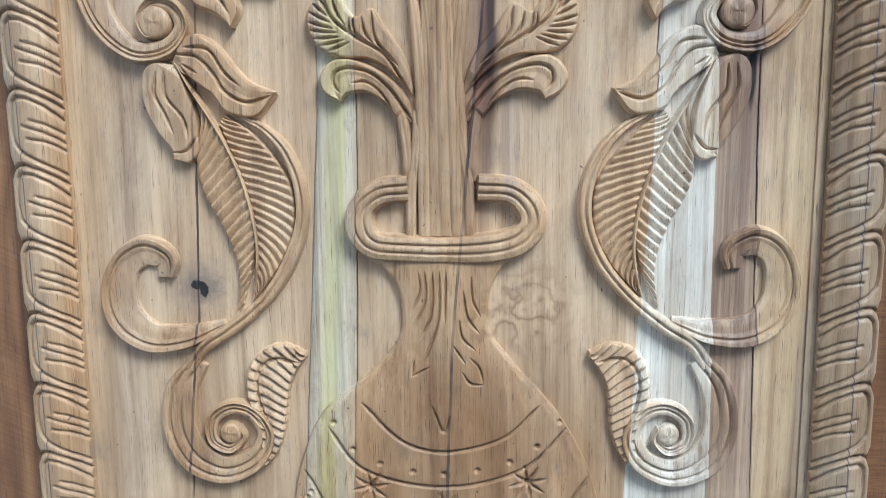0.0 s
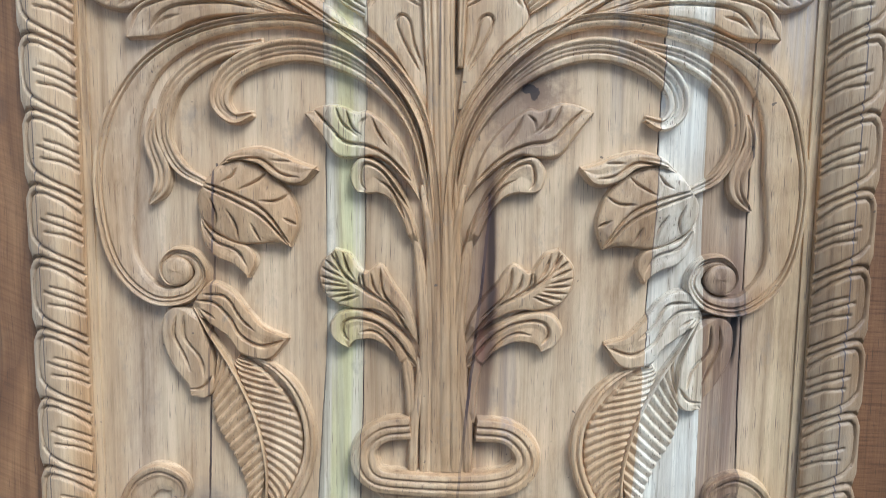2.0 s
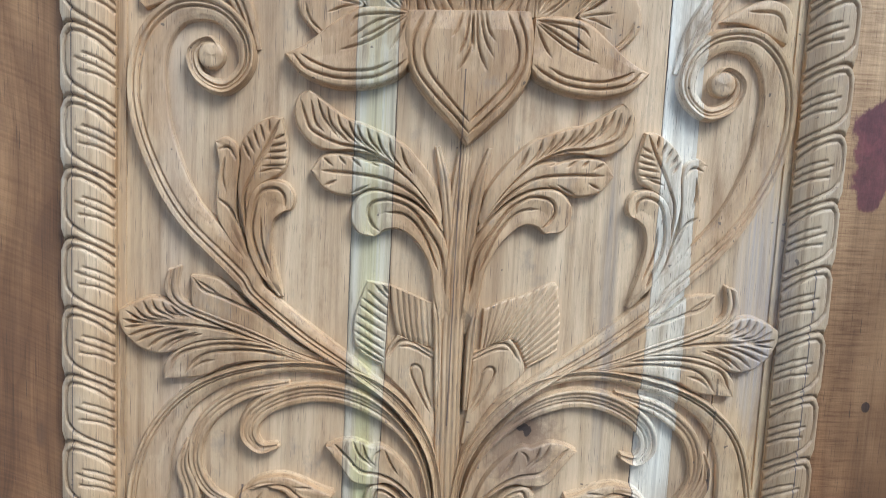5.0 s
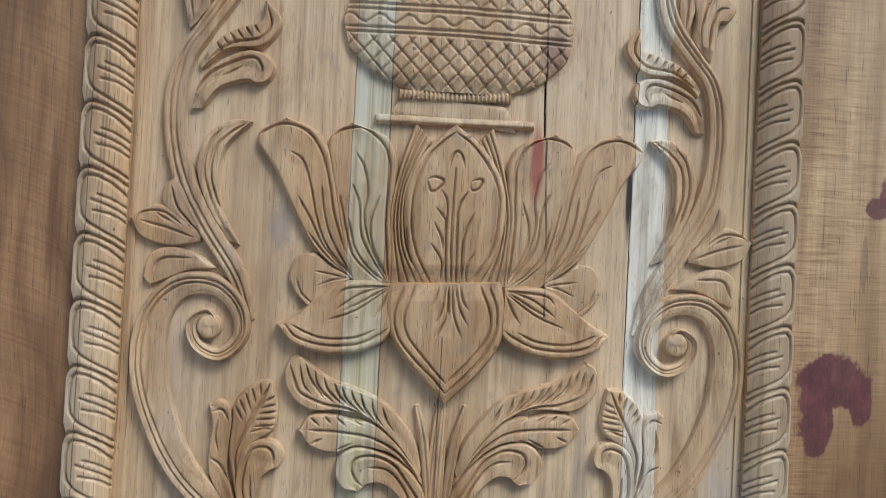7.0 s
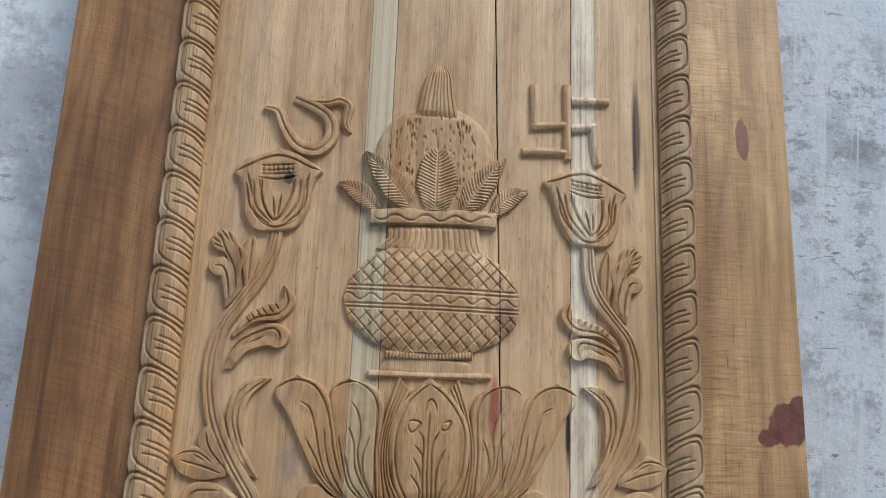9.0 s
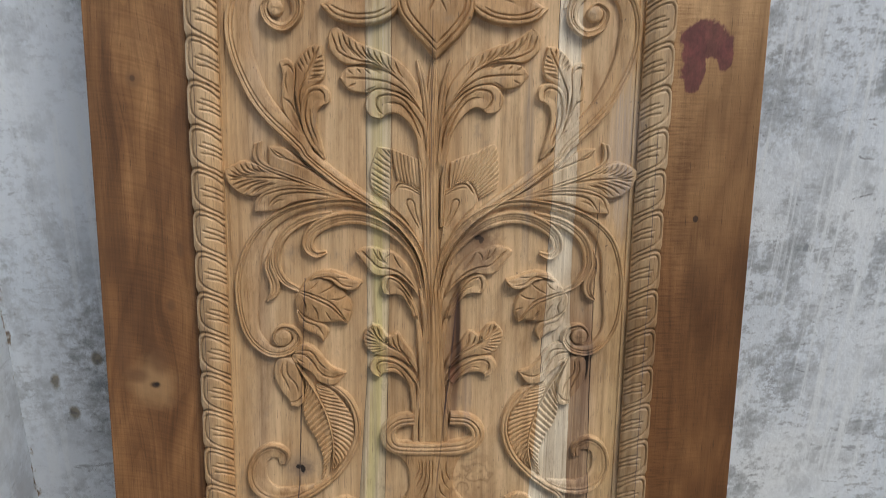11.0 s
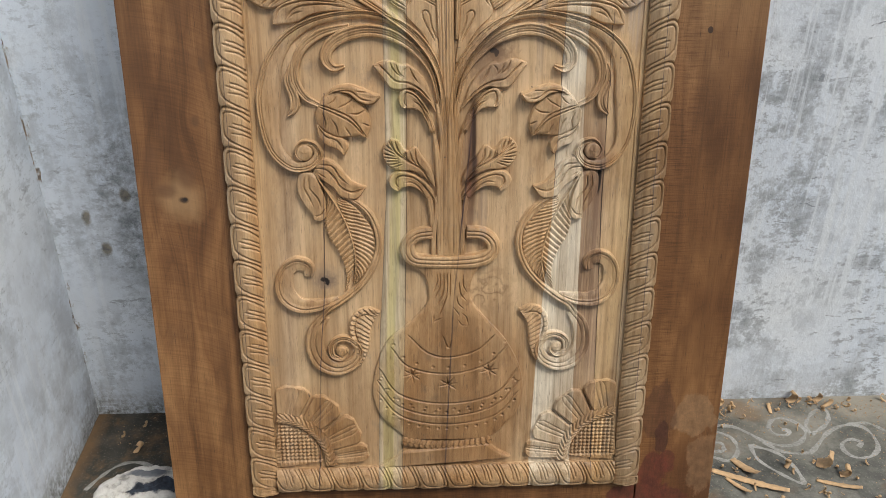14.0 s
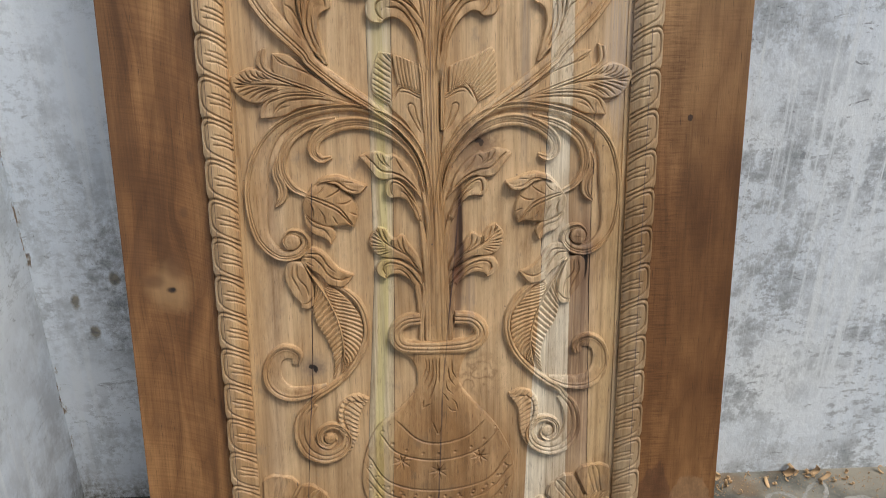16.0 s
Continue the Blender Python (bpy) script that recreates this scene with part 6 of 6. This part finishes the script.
sheet("leaf", [(-198, 1176), (-216, 1209), (-226, 1237), (-224, 1262), (-212, 1277), (-197, 1284), (-181, 1282)], [(-186, 1172), (-201, 1199), (-206, 1227), (-206, 1250), (-200, 1264), (-190, 1274), (-181, 1282)], 11, crown=(0.8, 0.75, 1.0), ends=(0.5, 0.9), gouges=[(2.6, 1.7, [(-200, 1196), (-213, 1231), (-212, 1256), (-199, 1272), (-186, 1280)]), (2.2, 1.5, [(-210, 1207), (-220, 1238), (-217, 1262), (-206, 1276)])])
sheet("leaf", [(-220, 1173), (-246, 1168), (-269, 1175), (-278, 1192)], [(-219, 1179), (-240, 1199), (-259, 1204), (-278, 1192)], 10, gouges=[(2.4, 1.6, [(-269.0, 1189.0), (-245.0, 1183.0), (-225.0, 1176.0)]), (2.2, 1.5, [(-258.0, 1197.0), (-242.0, 1188.0)]), (2.2, 1.5, [(-274.0, 1192.0), (-268.0, 1197.0), (-252.0, 1198.0), (-235.0, 1187.0)])])
sheet("leaf", [(-233, 1190), (-252, 1205), (-253, 1221), (-244, 1229)], [(-216, 1178), (-225, 1197), (-234, 1216), (-244, 1229)], 10, gouges=[(2.4, 1.6, [(-246.0, 1221.0), (-240.0, 1203.0), (-224.0, 1184.0)])])
sheet("leaf", [(-217, 1159), (-243, 1167), (-262, 1160), (-268, 1141)], [(-205, 1150), (-226, 1148), (-247, 1139), (-262, 1133)], 9, gouges=[(2.4, 1.6, [(-261.0, 1141.0), (-252.0, 1156.0), (-227.0, 1158.0)])])
# tulip cups
sheet("cup", [(-188, 1451), (-215, 1454), (-229, 1472), (-234, 1498), (-238, 1514), (-245, 1525), (-233, 1540), (-214, 1548), (-197, 1555)], [(-183, 1451), (-165, 1459), (-154, 1481), (-151, 1505), (-147, 1520), (-140, 1531), (-157, 1542), (-177, 1552), (-195, 1555)], 13, crown=(0.75, 0.85, 0.75), ends=(0.7, 1.0), gouges=[(2.6, 1.9, [(-230, 1524), (-223, 1500), (-218, 1478), (-207, 1463), (-190, 1457), (-172, 1464), (-163, 1480), (-160, 1502), (-155, 1526)]), (2.2, 1.6, [(-216, 1518), (-211, 1498), (-204, 1478), (-191, 1467), (-180, 1478), (-174, 1498), (-171, 1517)]), (2.2, 1.5, [(-212.0, 1537.0), (-211.0, 1521.0)]), (2.2, 1.5, [(-206.0, 1537.0), (-205.0, 1521.0)]), (2.2, 1.5, [(-201.0, 1538.0), (-199.0, 1522.0)]), (2.2, 1.5, [(-195.0, 1538.0), (-194.0, 1522.0)]), (2.2, 1.5, [(-189.0, 1539.0), (-188.0, 1523.0)]), (2.2, 1.5, [(-183.0, 1539.0), (-182.0, 1523.0)]), (2.2, 1.5, [(-177.0, 1540.0), (-176.0, 1524.0)]), (2.2, 1.5, [(-216.0, 1533.0), (-172.0, 1537.0)]), (2.2, 1.5, [(-215.0, 1527.0), (-172.0, 1531.0)]), (2.2, 1.5, [(-215.0, 1522.0), (-171.0, 1526.0)]), (2.8, 1.9, [(-243.0, 1524.0), (-228.0, 1533.0), (-214.0, 1541.0), (-195.0, 1547.0), (-175.0, 1543.0), (-158.0, 1535.0), (-143.0, 1530.0)]), (2.8, 1.9, [(-216.0, 1518.0), (-194.0, 1517.0), (-170.0, 1522.0)]), (2.8, 1.9, [(-212.0, 1517.0), (-209.0, 1490.0), (-192.0, 1465.0), (-177.0, 1490.0), (-173.0, 1520.0)]), (2.8, 1.9, [(-230.0, 1511.0), (-221.0, 1479.0), (-195.0, 1458.0)]), (2.8, 1.9, [(-222.0, 1514.0), (-216.0, 1483.0), (-194.0, 1461.0)]), (2.8, 1.9, [(-157.0, 1515.0), (-159.0, 1484.0), (-179.0, 1460.0)]), (2.8, 1.9, [(-165.0, 1518.0), (-167.0, 1487.0), (-183.0, 1462.0)]), (2.8, 1.9, [(-192.0, 1468.0), (-197.0, 1495.0)]), (2.8, 1.9, [(-189.0, 1468.0), (-187.0, 1499.0)])])

# curling sign above one cup, angular sign above the other
relief("curl", [(-216, 1608), (-199, 1604), (-190, 1585), (-178, 1567), (-164, 1558), (-148, 1557), (-135, 1569), (-132, 1584), (-139, 1601), (-156, 1612), (-179, 1622)], [2.4, 6, 6.6, 7.8, 8.4, 8.4, 8.4, 7.8, 7.2, 6.6, 5], [2.4, 6, 6.6, 7.8, 8.4, 8.4, 8.4, 7.8, 7.2, 6.6, 5], 12, crown=(0.6, 0.8, 1.0), grooves=(0.1,), sides='L')
relief("curl", [(-160, 1618), (-140, 1618), (-125, 1623), (-113, 1616), (-115, 1601), (-115, 1591), (-108, 1582)], [3.6, 5.4, 6, 6, 5.4, 4.2, 1.2], [3.6, 5.4, 6, 6, 5.4, 4.2, 1.2], 11, grooves=(0.0,), sides='L')
relief("stroke", [(162, 1667), (162, 1613), (163, 1567)], [5.3, 4.8, 4.6], [5.3, 4.8, 4.6], 10, crown=(0.5, 1.0, 0.5), ends=(0.9, 0.9), sides='L')
relief("stroke", [(105, 1573), (135, 1575), (165, 1575)], [5.2, 4.9, 4.3], [5.2, 4.9, 4.3], 10, crown=(0.5, 1.0, 0.5), ends=(0.9, 0.9), sides='L')
relief("stroke", [(119, 1664), (120, 1629), (120, 1604)], [5.2, 5.2, 4.3], [5.2, 5.2, 4.3], 10, crown=(0.5, 1.0, 0.5), ends=(0.9, 0.9), sides='L')
relief("stroke", [(116, 1608), (141, 1610), (163, 1613)], [4.8, 4.8, 4.6], [4.8, 4.8, 4.6], 10, crown=(0.5, 1.0, 0.5), ends=(0.9, 0.9), sides='L')
relief("stroke", [(164, 1646), (189, 1647), (216, 1648)], [5.2, 5.2, 4.6], [5.2, 5.2, 4.6], 10, crown=(0.5, 1.0, 0.5), ends=(0.9, 0.9), sides='L')
relief("stroke", [(165, 1608), (183, 1610), (200, 1613)], [5.2, 5.2, 4.6], [5.2, 5.2, 4.6], 10, crown=(0.5, 1.0, 0.5), ends=(0.9, 0.9), sides='L')
relief("stroke", [(196, 1614), (197, 1590), (202, 1562)], [5.2, 4.8, 4.6], [5.2, 4.8, 4.6], 10, crown=(0.5, 1.0, 0.5), ends=(0.9, 0.9), sides='L')

# lower vase with arcs, studs and stars
ARC_A = [(-63, 367), (-31, 336), (4, 328), (47, 339), (75, 365)]
ARC_B = [(-90, 346), (-62, 312), (-0, 299), (61, 313), (98, 348)]
ARC_C = [(-113, 309), (-76, 262), (-0, 246), (76, 261), (113, 307)]
ARC_D = [(-117, 287), (-76, 240), (-0, 223), (76, 239), (118, 286)]
ARC_E = [(-115, 267), (-72, 222), (-0, 208), (76, 221), (116, 266)]
STARS = [(-57, 298), (1, 280), (66, 303)]
NECK_CUTS = [(1.8, 1.6, [(-17.0, 470.0), (-16.0, 455.0), (-23.0, 437.0)]), (1.8, 1.6, [(-12.0, 470.0), (-12.0, 448.0), (-21.0, 426.0)]), (1.8, 1.6, [(-6.0, 470.0), (-7.0, 439.0), (-16.0, 417.0)]), (1.8, 1.6, [(-1.0, 470.0), (-2.0, 433.0), (-13.0, 400.0)]), (1.8, 1.6, [(4.0, 470.0), (3.0, 431.0)]), (1.8, 1.6, [(23.0, 466.0), (24.0, 448.0), (30.0, 435.0)]), (1.8, 1.6, [(17.0, 455.0), (20.0, 435.0), (29.0, 422.0)]), (1.8, 1.6, [(14.0, 433.0), (16.0, 419.0), (26.0, 409.0)]), (1.8, 1.6, [(9.0, 413.0), (18.0, 399.0)]), (1.8, 1.6, [(-23.0, 388.0), (-9.0, 396.0)]), (1.8, 1.6, [(-21.0, 402.0), (-23.0, 388.0)]), (1.8, 1.6, [(16.0, 392.0), (22.0, 383.0), (32.0, 382.0)]), (1.8, 1.6, [(22.0, 403.0), (29.0, 395.0), (32.0, 382.0)]), (1.8, 1.6, [(-8.0, 366.0), (1.0, 344.0), (6.0, 358.0)])]
sheet("vase", [(-56, 481), (-38, 466), (-30, 444), (-33, 416), (-58, 387), (-93, 358), (-115, 311), (-122, 263), (-107, 223), (-78, 192), (-66, 180)], [(53, 481), (40, 464), (35, 444), (37, 422), (57, 395), (91, 355), (115, 307), (122, 263), (111, 224), (83, 191), (70, 179)], 14, crown=(0.42, 1.0, 0.42), gouges=vase_gouges() + NECK_CUTS, ends=(0.9, 0.8), sides='L')
relief("foot_ring", [(-73, 176), (-36, 169), (0, 167), (37, 168), (73, 177)], [8.1, 8.1, 8.1, 8.6, 8.1], [8.1, 8.1, 8.1, 8.6, 8.1], 13, crown=(0.6, 1.0, 0.6), veins=(16, 0.3, 2.2), ends=(0.9, 0.9), sides='L')
relief("foot", [(-3, 164), (-2, 152), (-1, 136)], [68.4, 80.8, 106.4], [68.4, 85.5, 112.1], 13, crown=(0.8, 1.0, 0.8), ends=(0.6, 1.0), sides='L')

# quarter sunflowers in the lower corners
FLOWER = (-279, 137)
FAN = [(math.radians(a), r) for a, r in ((77, 142), (52, 142), (27, 147), (8, 149))]


def on_flower(angle, radius):
    return (FLOWER[0] + radius * math.cos(angle), FLOWER[1] + radius * math.sin(angle))


def hatch(u0, v0, size):
    lines = []
    for k in range(1, 12):
        d = k * size / 12
        lines += [(2.4, 2.4, [(u0 + d, v0), (u0 + d, v0 + size)]), (2.4, 2.4, [(u0, v0 + d), (u0 + size, v0 + d)])]
    return lines


for angle, radius in FAN:
    wide = 27 if angle > 0.3 else 17
    relief("petal", [on_flower(angle, 90), on_flower(angle, 115), on_flower(angle, radius - 8), on_flower(angle, radius)], [wide * 0.62, wide * 0.85, wide, wide * 0.55], [wide * 0.62, wide * 0.85, wide, wide * 0.55], 11, crown=(1.0, 0.55, 1.0), grooves=(-0.3, 0.0, 0.3), cut=1.6, ends=(0.5, 1.0))
relief("rope_band", [on_flower(math.radians(a), 86) for a in range(-2, 92, 9)], [8, 8, 8], [11, 11, 11], 13, crown=(0.6, 1.0, 0.6), veins=(17, 1.6, 2.4), ends=(1, 1))
relief("seed_head", [on_flower(math.radians(a), 38) for a in range(0, 95, 15)], [36, 36, 36], [37, 37, 37], 8, crown=(0.9, 1.0, 0.8), gouges=hatch(FLOWER[0], FLOWER[1], 80), ends=(1, 1))
# round pot with hatched bands
POT = (0, 1378)
relief("pot", [(POT[0] + 1, POT[1] + d) for d in (-60, -48, -24, 0, 24, 48, 62)], [44, 74, 99, 105, 99, 80, 56], [44, 74, 99, 105, 99, 80, 56], 19, crown=(0.22, 1.0, 0.22), gouges=pot_gouges(POT[0], POT[1], 105, 62), sides="L", ends=(0.7, 0.7))


# ---- chalk pattern on the floor ----
def chalk_line(points, level, wide=0.0042):
    """A hand-drawn line of chalk powder lying on the floor."""
    line, s, _ = curve([(x * 1000, y * 1000) for x, y in points], 3.0)
    line = line / 1000.0
    d = np.gradient(line, axis=0)
    d /= np.linalg.norm(d, axis=1)[:, None] + 1e-9
    side = np.stack([-d[:, 1], d[:, 0]], 1)
    rng = np.random.default_rng(len(points))
    w = wide * (1 + 0.25 * np.sin(s * 40) + 0.12 * np.convolve(rng.standard_normal(len(s)), np.ones(5) / 2.5, 'same'))[:, None]
    verts, faces = [], []
    for k, (off, z) in enumerate(((-1.0, 0.0001 + level), (-0.6, 0.0003 + level), (0.6, 0.0003 + level), (1.0, 0.0001 + level))):
        p = line + side * w * off
        verts += [(x, y, z) for x, y in p]
    n = len(line)
    for k in range(3):
        faces += [(k * n + i, k * n + i + 1, (k + 1) * n + i + 1, (k + 1) * n + i) for i in range(n - 1)]
    return mesh_of("chalk_line", verts, [f[::-1] for f in faces], chalk_mat)


kolam = tagged(new("floor_drawing"), "faded white chalk scroll pattern drawn on the cement floor", "floor drawing")
for level, points in enumerate((
    [(0.552, 0.221), (0.586, 0.206), (0.615, 0.235), (0.613, 0.278), (0.560, 0.300), (0.505, 0.270), (0.500, 0.225), (0.530, 0.203)],
    [(0.557, 0.234), (0.585, 0.236), (0.588, 0.258), (0.563, 0.257), (0.545, 0.245)],
    [(0.520, 0.318), (0.582, 0.312), (0.631, 0.308), (0.659, 0.285), (0.684, 0.258), (0.721, 0.245), (0.756, 0.255), (0.782, 0.284), (0.777, 0.313), (0.753, 0.331), (0.725, 0.324), (0.709, 0.301), (0.713, 0.283), (0.735, 0.277), (0.749, 0.289), (0.735, 0.296)],
    [(0.678, 0.258), (0.708, 0.228), (0.752, 0.222), (0.775, 0.232), (0.830, 0.282), (0.879, 0.304), (0.913, 0.297), (0.921, 0.267), (0.912, 0.232), (0.883, 0.208), (0.852, 0.206), (0.837, 0.223), (0.843, 0.247), (0.868, 0.260), (0.885, 0.250), (0.872, 0.236)],
    [(0.791, 0.277), (0.793, 0.307), (0.823, 0.343), (0.853, 0.361), (0.860, 0.342), (0.836, 0.306), (0.791, 0.277)],
    [(0.885, 0.306), (0.931, 0.308), (0.960, 0.280), (1.000, 0.250), (1.060, 0.240)],
    [(0.647, 0.251), (0.646, 0.209), (0.671, 0.171), (0.708, 0.139), (0.711, 0.183), (0.694, 0.224), (0.649, 0.249)],
    [(-0.688, 0.171), (-0.672, 0.203), (-0.649, 0.233), (-0.620, 0.244), (-0.583, 0.234), (-0.545, 0.206), (-0.510, 0.152)],
)):
    ob = new("chalk_line", chalk_line(points, level * 0.00007))
    ob.parent = kolam


# ---- wood shavings ----
def shaving(length, wide, bend, curl, seed):
    """A thin ribbon of planed wood, bent along its length and rolled up at one end."""
    rng = random.Random(seed)
    n = 28
    x, y, a = 0.0, 0.0, 0.0
    centre = []
    for k in range(n):
        s = k / (n - 1)
        a += (bend + curl * s ** 3 * 3) / n
        x += length / n * math.cos(a)
        y += length / n * math.sin(a)
        centre.append((x, y))
    low = min(p[1] for p in centre)
    verts = []
    for k, (px, pz) in enumerate(centre):
        w = wide * (0.55 + 0.45 * math.sin(math.pi * (0.12 + 0.8 * k / n))) * (1 + 0.14 * rng.uniform(-1, 1))
        lift = 0.10 * wide * math.sin(k * 0.7 + seed)
        for off in (-1, -0.33, 0.33, 1):
            verts.append((px, off * w / 2, pz - low + 0.0006 + (min(0.12 * wide, 0.0007) * (1 - off * off)) + abs(lift) * 0.2))
    faces = [(k * 4 + c, k * 4 + c + 1, k * 4 + c + 5, k * 4 + c + 4) for k in range(n - 1) for c in range(3)]
    me = mesh_of("wood_shaving", verts, faces, shaving_mat)
    ob = new("wood_shaving", me)
    thick = ob.modifiers.new("thickness", "SOLIDIFY")
    thick.thickness = 0.0006
    return ob


def lay_shaving(x, y, turn, length, wide, bend, curl, seed, label):
    ob = shaving(length, wide, bend, curl, seed)
    ob.matrix_world = pose(x, y, 0.0004, 0, 0, turn)
    tagged(ob, label, "wood shaving", "shavings on the floor")


STRIP, CURL, FLAKE = "long pale splinter of wood on the cement floor", "small tight curl of pale wood on the floor", "broad curled flake of pale wood on the floor"
lay_shaving(0.535, 0.183, -28, 0.150, 0.016, 0.05, 0.2, 1, STRIP)
lay_shaving(0.592, 0.212, -62, 0.070, 0.018, 0.3, 0.6, 2, STRIP)
lay_shaving(0.560, 0.160, -58, 0.060, 0.010, 0.2, 0.4, 3, STRIP)
lay_shaving(0.735, 0.147, -22, 0.085, 0.011, 0.1, 0.3, 4, STRIP)
lay_shaving(0.760, 0.196, -32, 0.055, 0.034, 1.4, 2.4, 5, FLAKE)
lay_shaving(0.790, 0.160, -20, 0.050, 0.020, 2.2, 5.0, 6, FLAKE)
lay_shaving(0.785, 0.386, 5, 0.045, 0.022, 1.8, 3.0, 7, FLAKE)
lay_shaving(0.845, 0.384, 15, 0.034, 0.014, 1.0, 2.5, 8, FLAKE)
lay_shaving(0.860, 0.366, 20, 0.030, 0.010, 0.5, 0.8, 9, STRIP)
lay_shaving(0.625, 0.378, 30, 0.030, 0.014, 2.0, 4.0, 10, FLAKE)
lay_shaving(-0.628, 0.278, -10, 0.038, 0.020, 1.6, 2.6, 11, FLAKE)
lay_shaving(-0.668, 0.320, 20, 0.020, 0.010, 1.6, 2.6, 12, CURL)
lay_shaving(-0.632, 0.352, 5, 0.020, 0.012, 1.6, 2.6, 13, CURL)
lay_shaving(0.690, 0.180, 40, 0.045, 0.010, 3.0, 9.0, 14, CURL)
lay_shaving(0.733, 0.345, 80, 0.030, 0.008, 0.3, 0.5, 15, STRIP)
spread = random.Random(12)
for k in range(95):
    x, y = spread.uniform(0.50, 1.12), spread.uniform(0.02, 0.20)
    if spread.random() < 0.45:
        y = 0.388 - abs(spread.gauss(0, 0.018))
    elif spread.random() < 0.2:
        y = spread.uniform(0.20, 0.36)
    lay_shaving(x, y, spread.uniform(0, 360), spread.uniform(0.010, 0.034), spread.uniform(0.002, 0.007), spread.uniform(0.3, 3), spread.uniform(0.5, 12), 20 + k, CURL)


def crumbs():
    """Sawdust and tiny chips, thickest along the foot of the wall."""
    rng = random.Random(8)
    verts, faces = [], []
    for k in range(2200):
        x = rng.uniform(0.45, 1.5) if rng.random() < 0.985 else rng.uniform(-0.72, -0.45)
        y = 0.385 - abs(rng.gauss(0, 0.05)) if rng.random() < 0.5 else rng.uniform(-0.1, 0.38)
        r = rng.uniform(0.0005, 0.0019)
        m = Matrix.Translation((x, y, r * 0.4)) @ Euler((rng.uniform(-0.5, 0.5), rng.uniform(-0.5, 0.5), rng.uniform(0, 6.3))).to_matrix().to_4x4() @ Matrix.Diagonal((r * rng.uniform(0.8, 2.6), r, r * 0.5, 1))
        base = len(verts)
        verts += [tuple(m @ Vector((a, b, c))) for a in (-0.5, 0.5) for b in (-0.5, 0.5) for c in (-0.5, 0.5)]
        faces += [tuple(base + i for i in f) for f in ((0, 1, 3, 2), (4, 6, 7, 5), (0, 4, 5, 1), (2, 3, 7, 6), (0, 2, 6, 4), (1, 5, 7, 3))]
    me = mesh_of("sawdust", verts, faces, crumb_mat, False)
    tagged(new("sawdust", me), "scattered sawdust and wood crumbs on the cement floor", "sawdust", kind="stuff")


crumbs()


# ---- crumpled cloth in the corner ----
def cloth_mat():
    """White cotton with a ragged navy band and grey soiling."""
    n = Nodes("crumpled_cloth", 0.92)
    at = n.coords()
    x, y, z = n.split(at)
    rag = n.math("MULTIPLY", n.math("SUBTRACT", n.noise(at, 34.0, 6.0, 0.7), 0.5), 1.5)
    soil = n.noise(at, 30.0, 6.0, 0.7)
    colour = n.ramp(soil, [(0.36, (0.30, 0.285, 0.265)), (0.48, (0.58, 0.565, 0.54)), (0.62, (0.70, 0.69, 0.665))])
    colour = n.mix(n.spot(x, y, (0.040, -0.012), (0.062, 0.017), rag, 0.12), colour, n.ramp(soil, [(0.40, (0.018, 0.022, 0.032)), (0.58, (0.055, 0.070, 0.100))]))
    colour = n.mix(n.math("MULTIPLY", n.spot(x, y, (0.020, 0.030), (0.055, 0.009), rag, 0.2), 0.8), colour, (0.075, 0.095, 0.130))
    return n.finish(colour, n.noise(at, 420.0, 3.0), 0.4, 0.0006)


def cloth():
    """A wadded cloth: a low round heap with sharp folds and a hem tucked under."""
    bm = bmesh.new()
    n = 64
    grid = []
    for i in range(n):
        for j in range(n):
            a, b = 2 * i / (n - 1) - 1, 2 * j / (n - 1) - 1
            # square to disc
            u, v = a * math.sqrt(1 - b * b / 2), b * math.sqrt(1 - a * a / 2)
            r = math.hypot(u, v)
            edge = 1 + 0.10 * noise.noise((u * 1.6, v * 1.6, 3.0)) + 0.04 * noise.noise((u * 6, v * 6, 9.0))
            p = Vector((u * 0.092 * edge, v * 0.072 * edge, 0))
            fold = (1 - abs(noise.noise((u * 1.6 + v, v * 3.4 - u * 0.5, 1.0)))) ** 3 * 0.020 + (1 - abs(noise.noise((u * 4.0, v * 7.5, 4.0)))) ** 4 * 0.007
            p.z = 0.002 + max(0.0, 1 - r ** 4) * (0.010 + fold)
            grid.append(bm.verts.new(p))
    for i in range(n - 1):
        for j in range(n - 1):
            bm.faces.new((grid[i * n + j], grid[(i + 1) * n + j], grid[(i + 1) * n + j + 1], grid[i * n + j + 1]))
    for f in bm.faces:
        f.smooth = True
    me = bpy.data.meshes.new("crumpled_cloth")
    bm.to_mesh(me)
    bm.free()
    me.materials.append(cloth_mat())
    ob = new("crumpled_cloth", me)
    ob.matrix_world = pose(-0.575, 0.150, 0.0045, 0, 0, 12)
    ob.modifiers.new("thickness", "SOLIDIFY").thickness = 0.0015
    tagged(ob, "crumpled white and navy cloth lying on the floor", "cloth")


cloth()
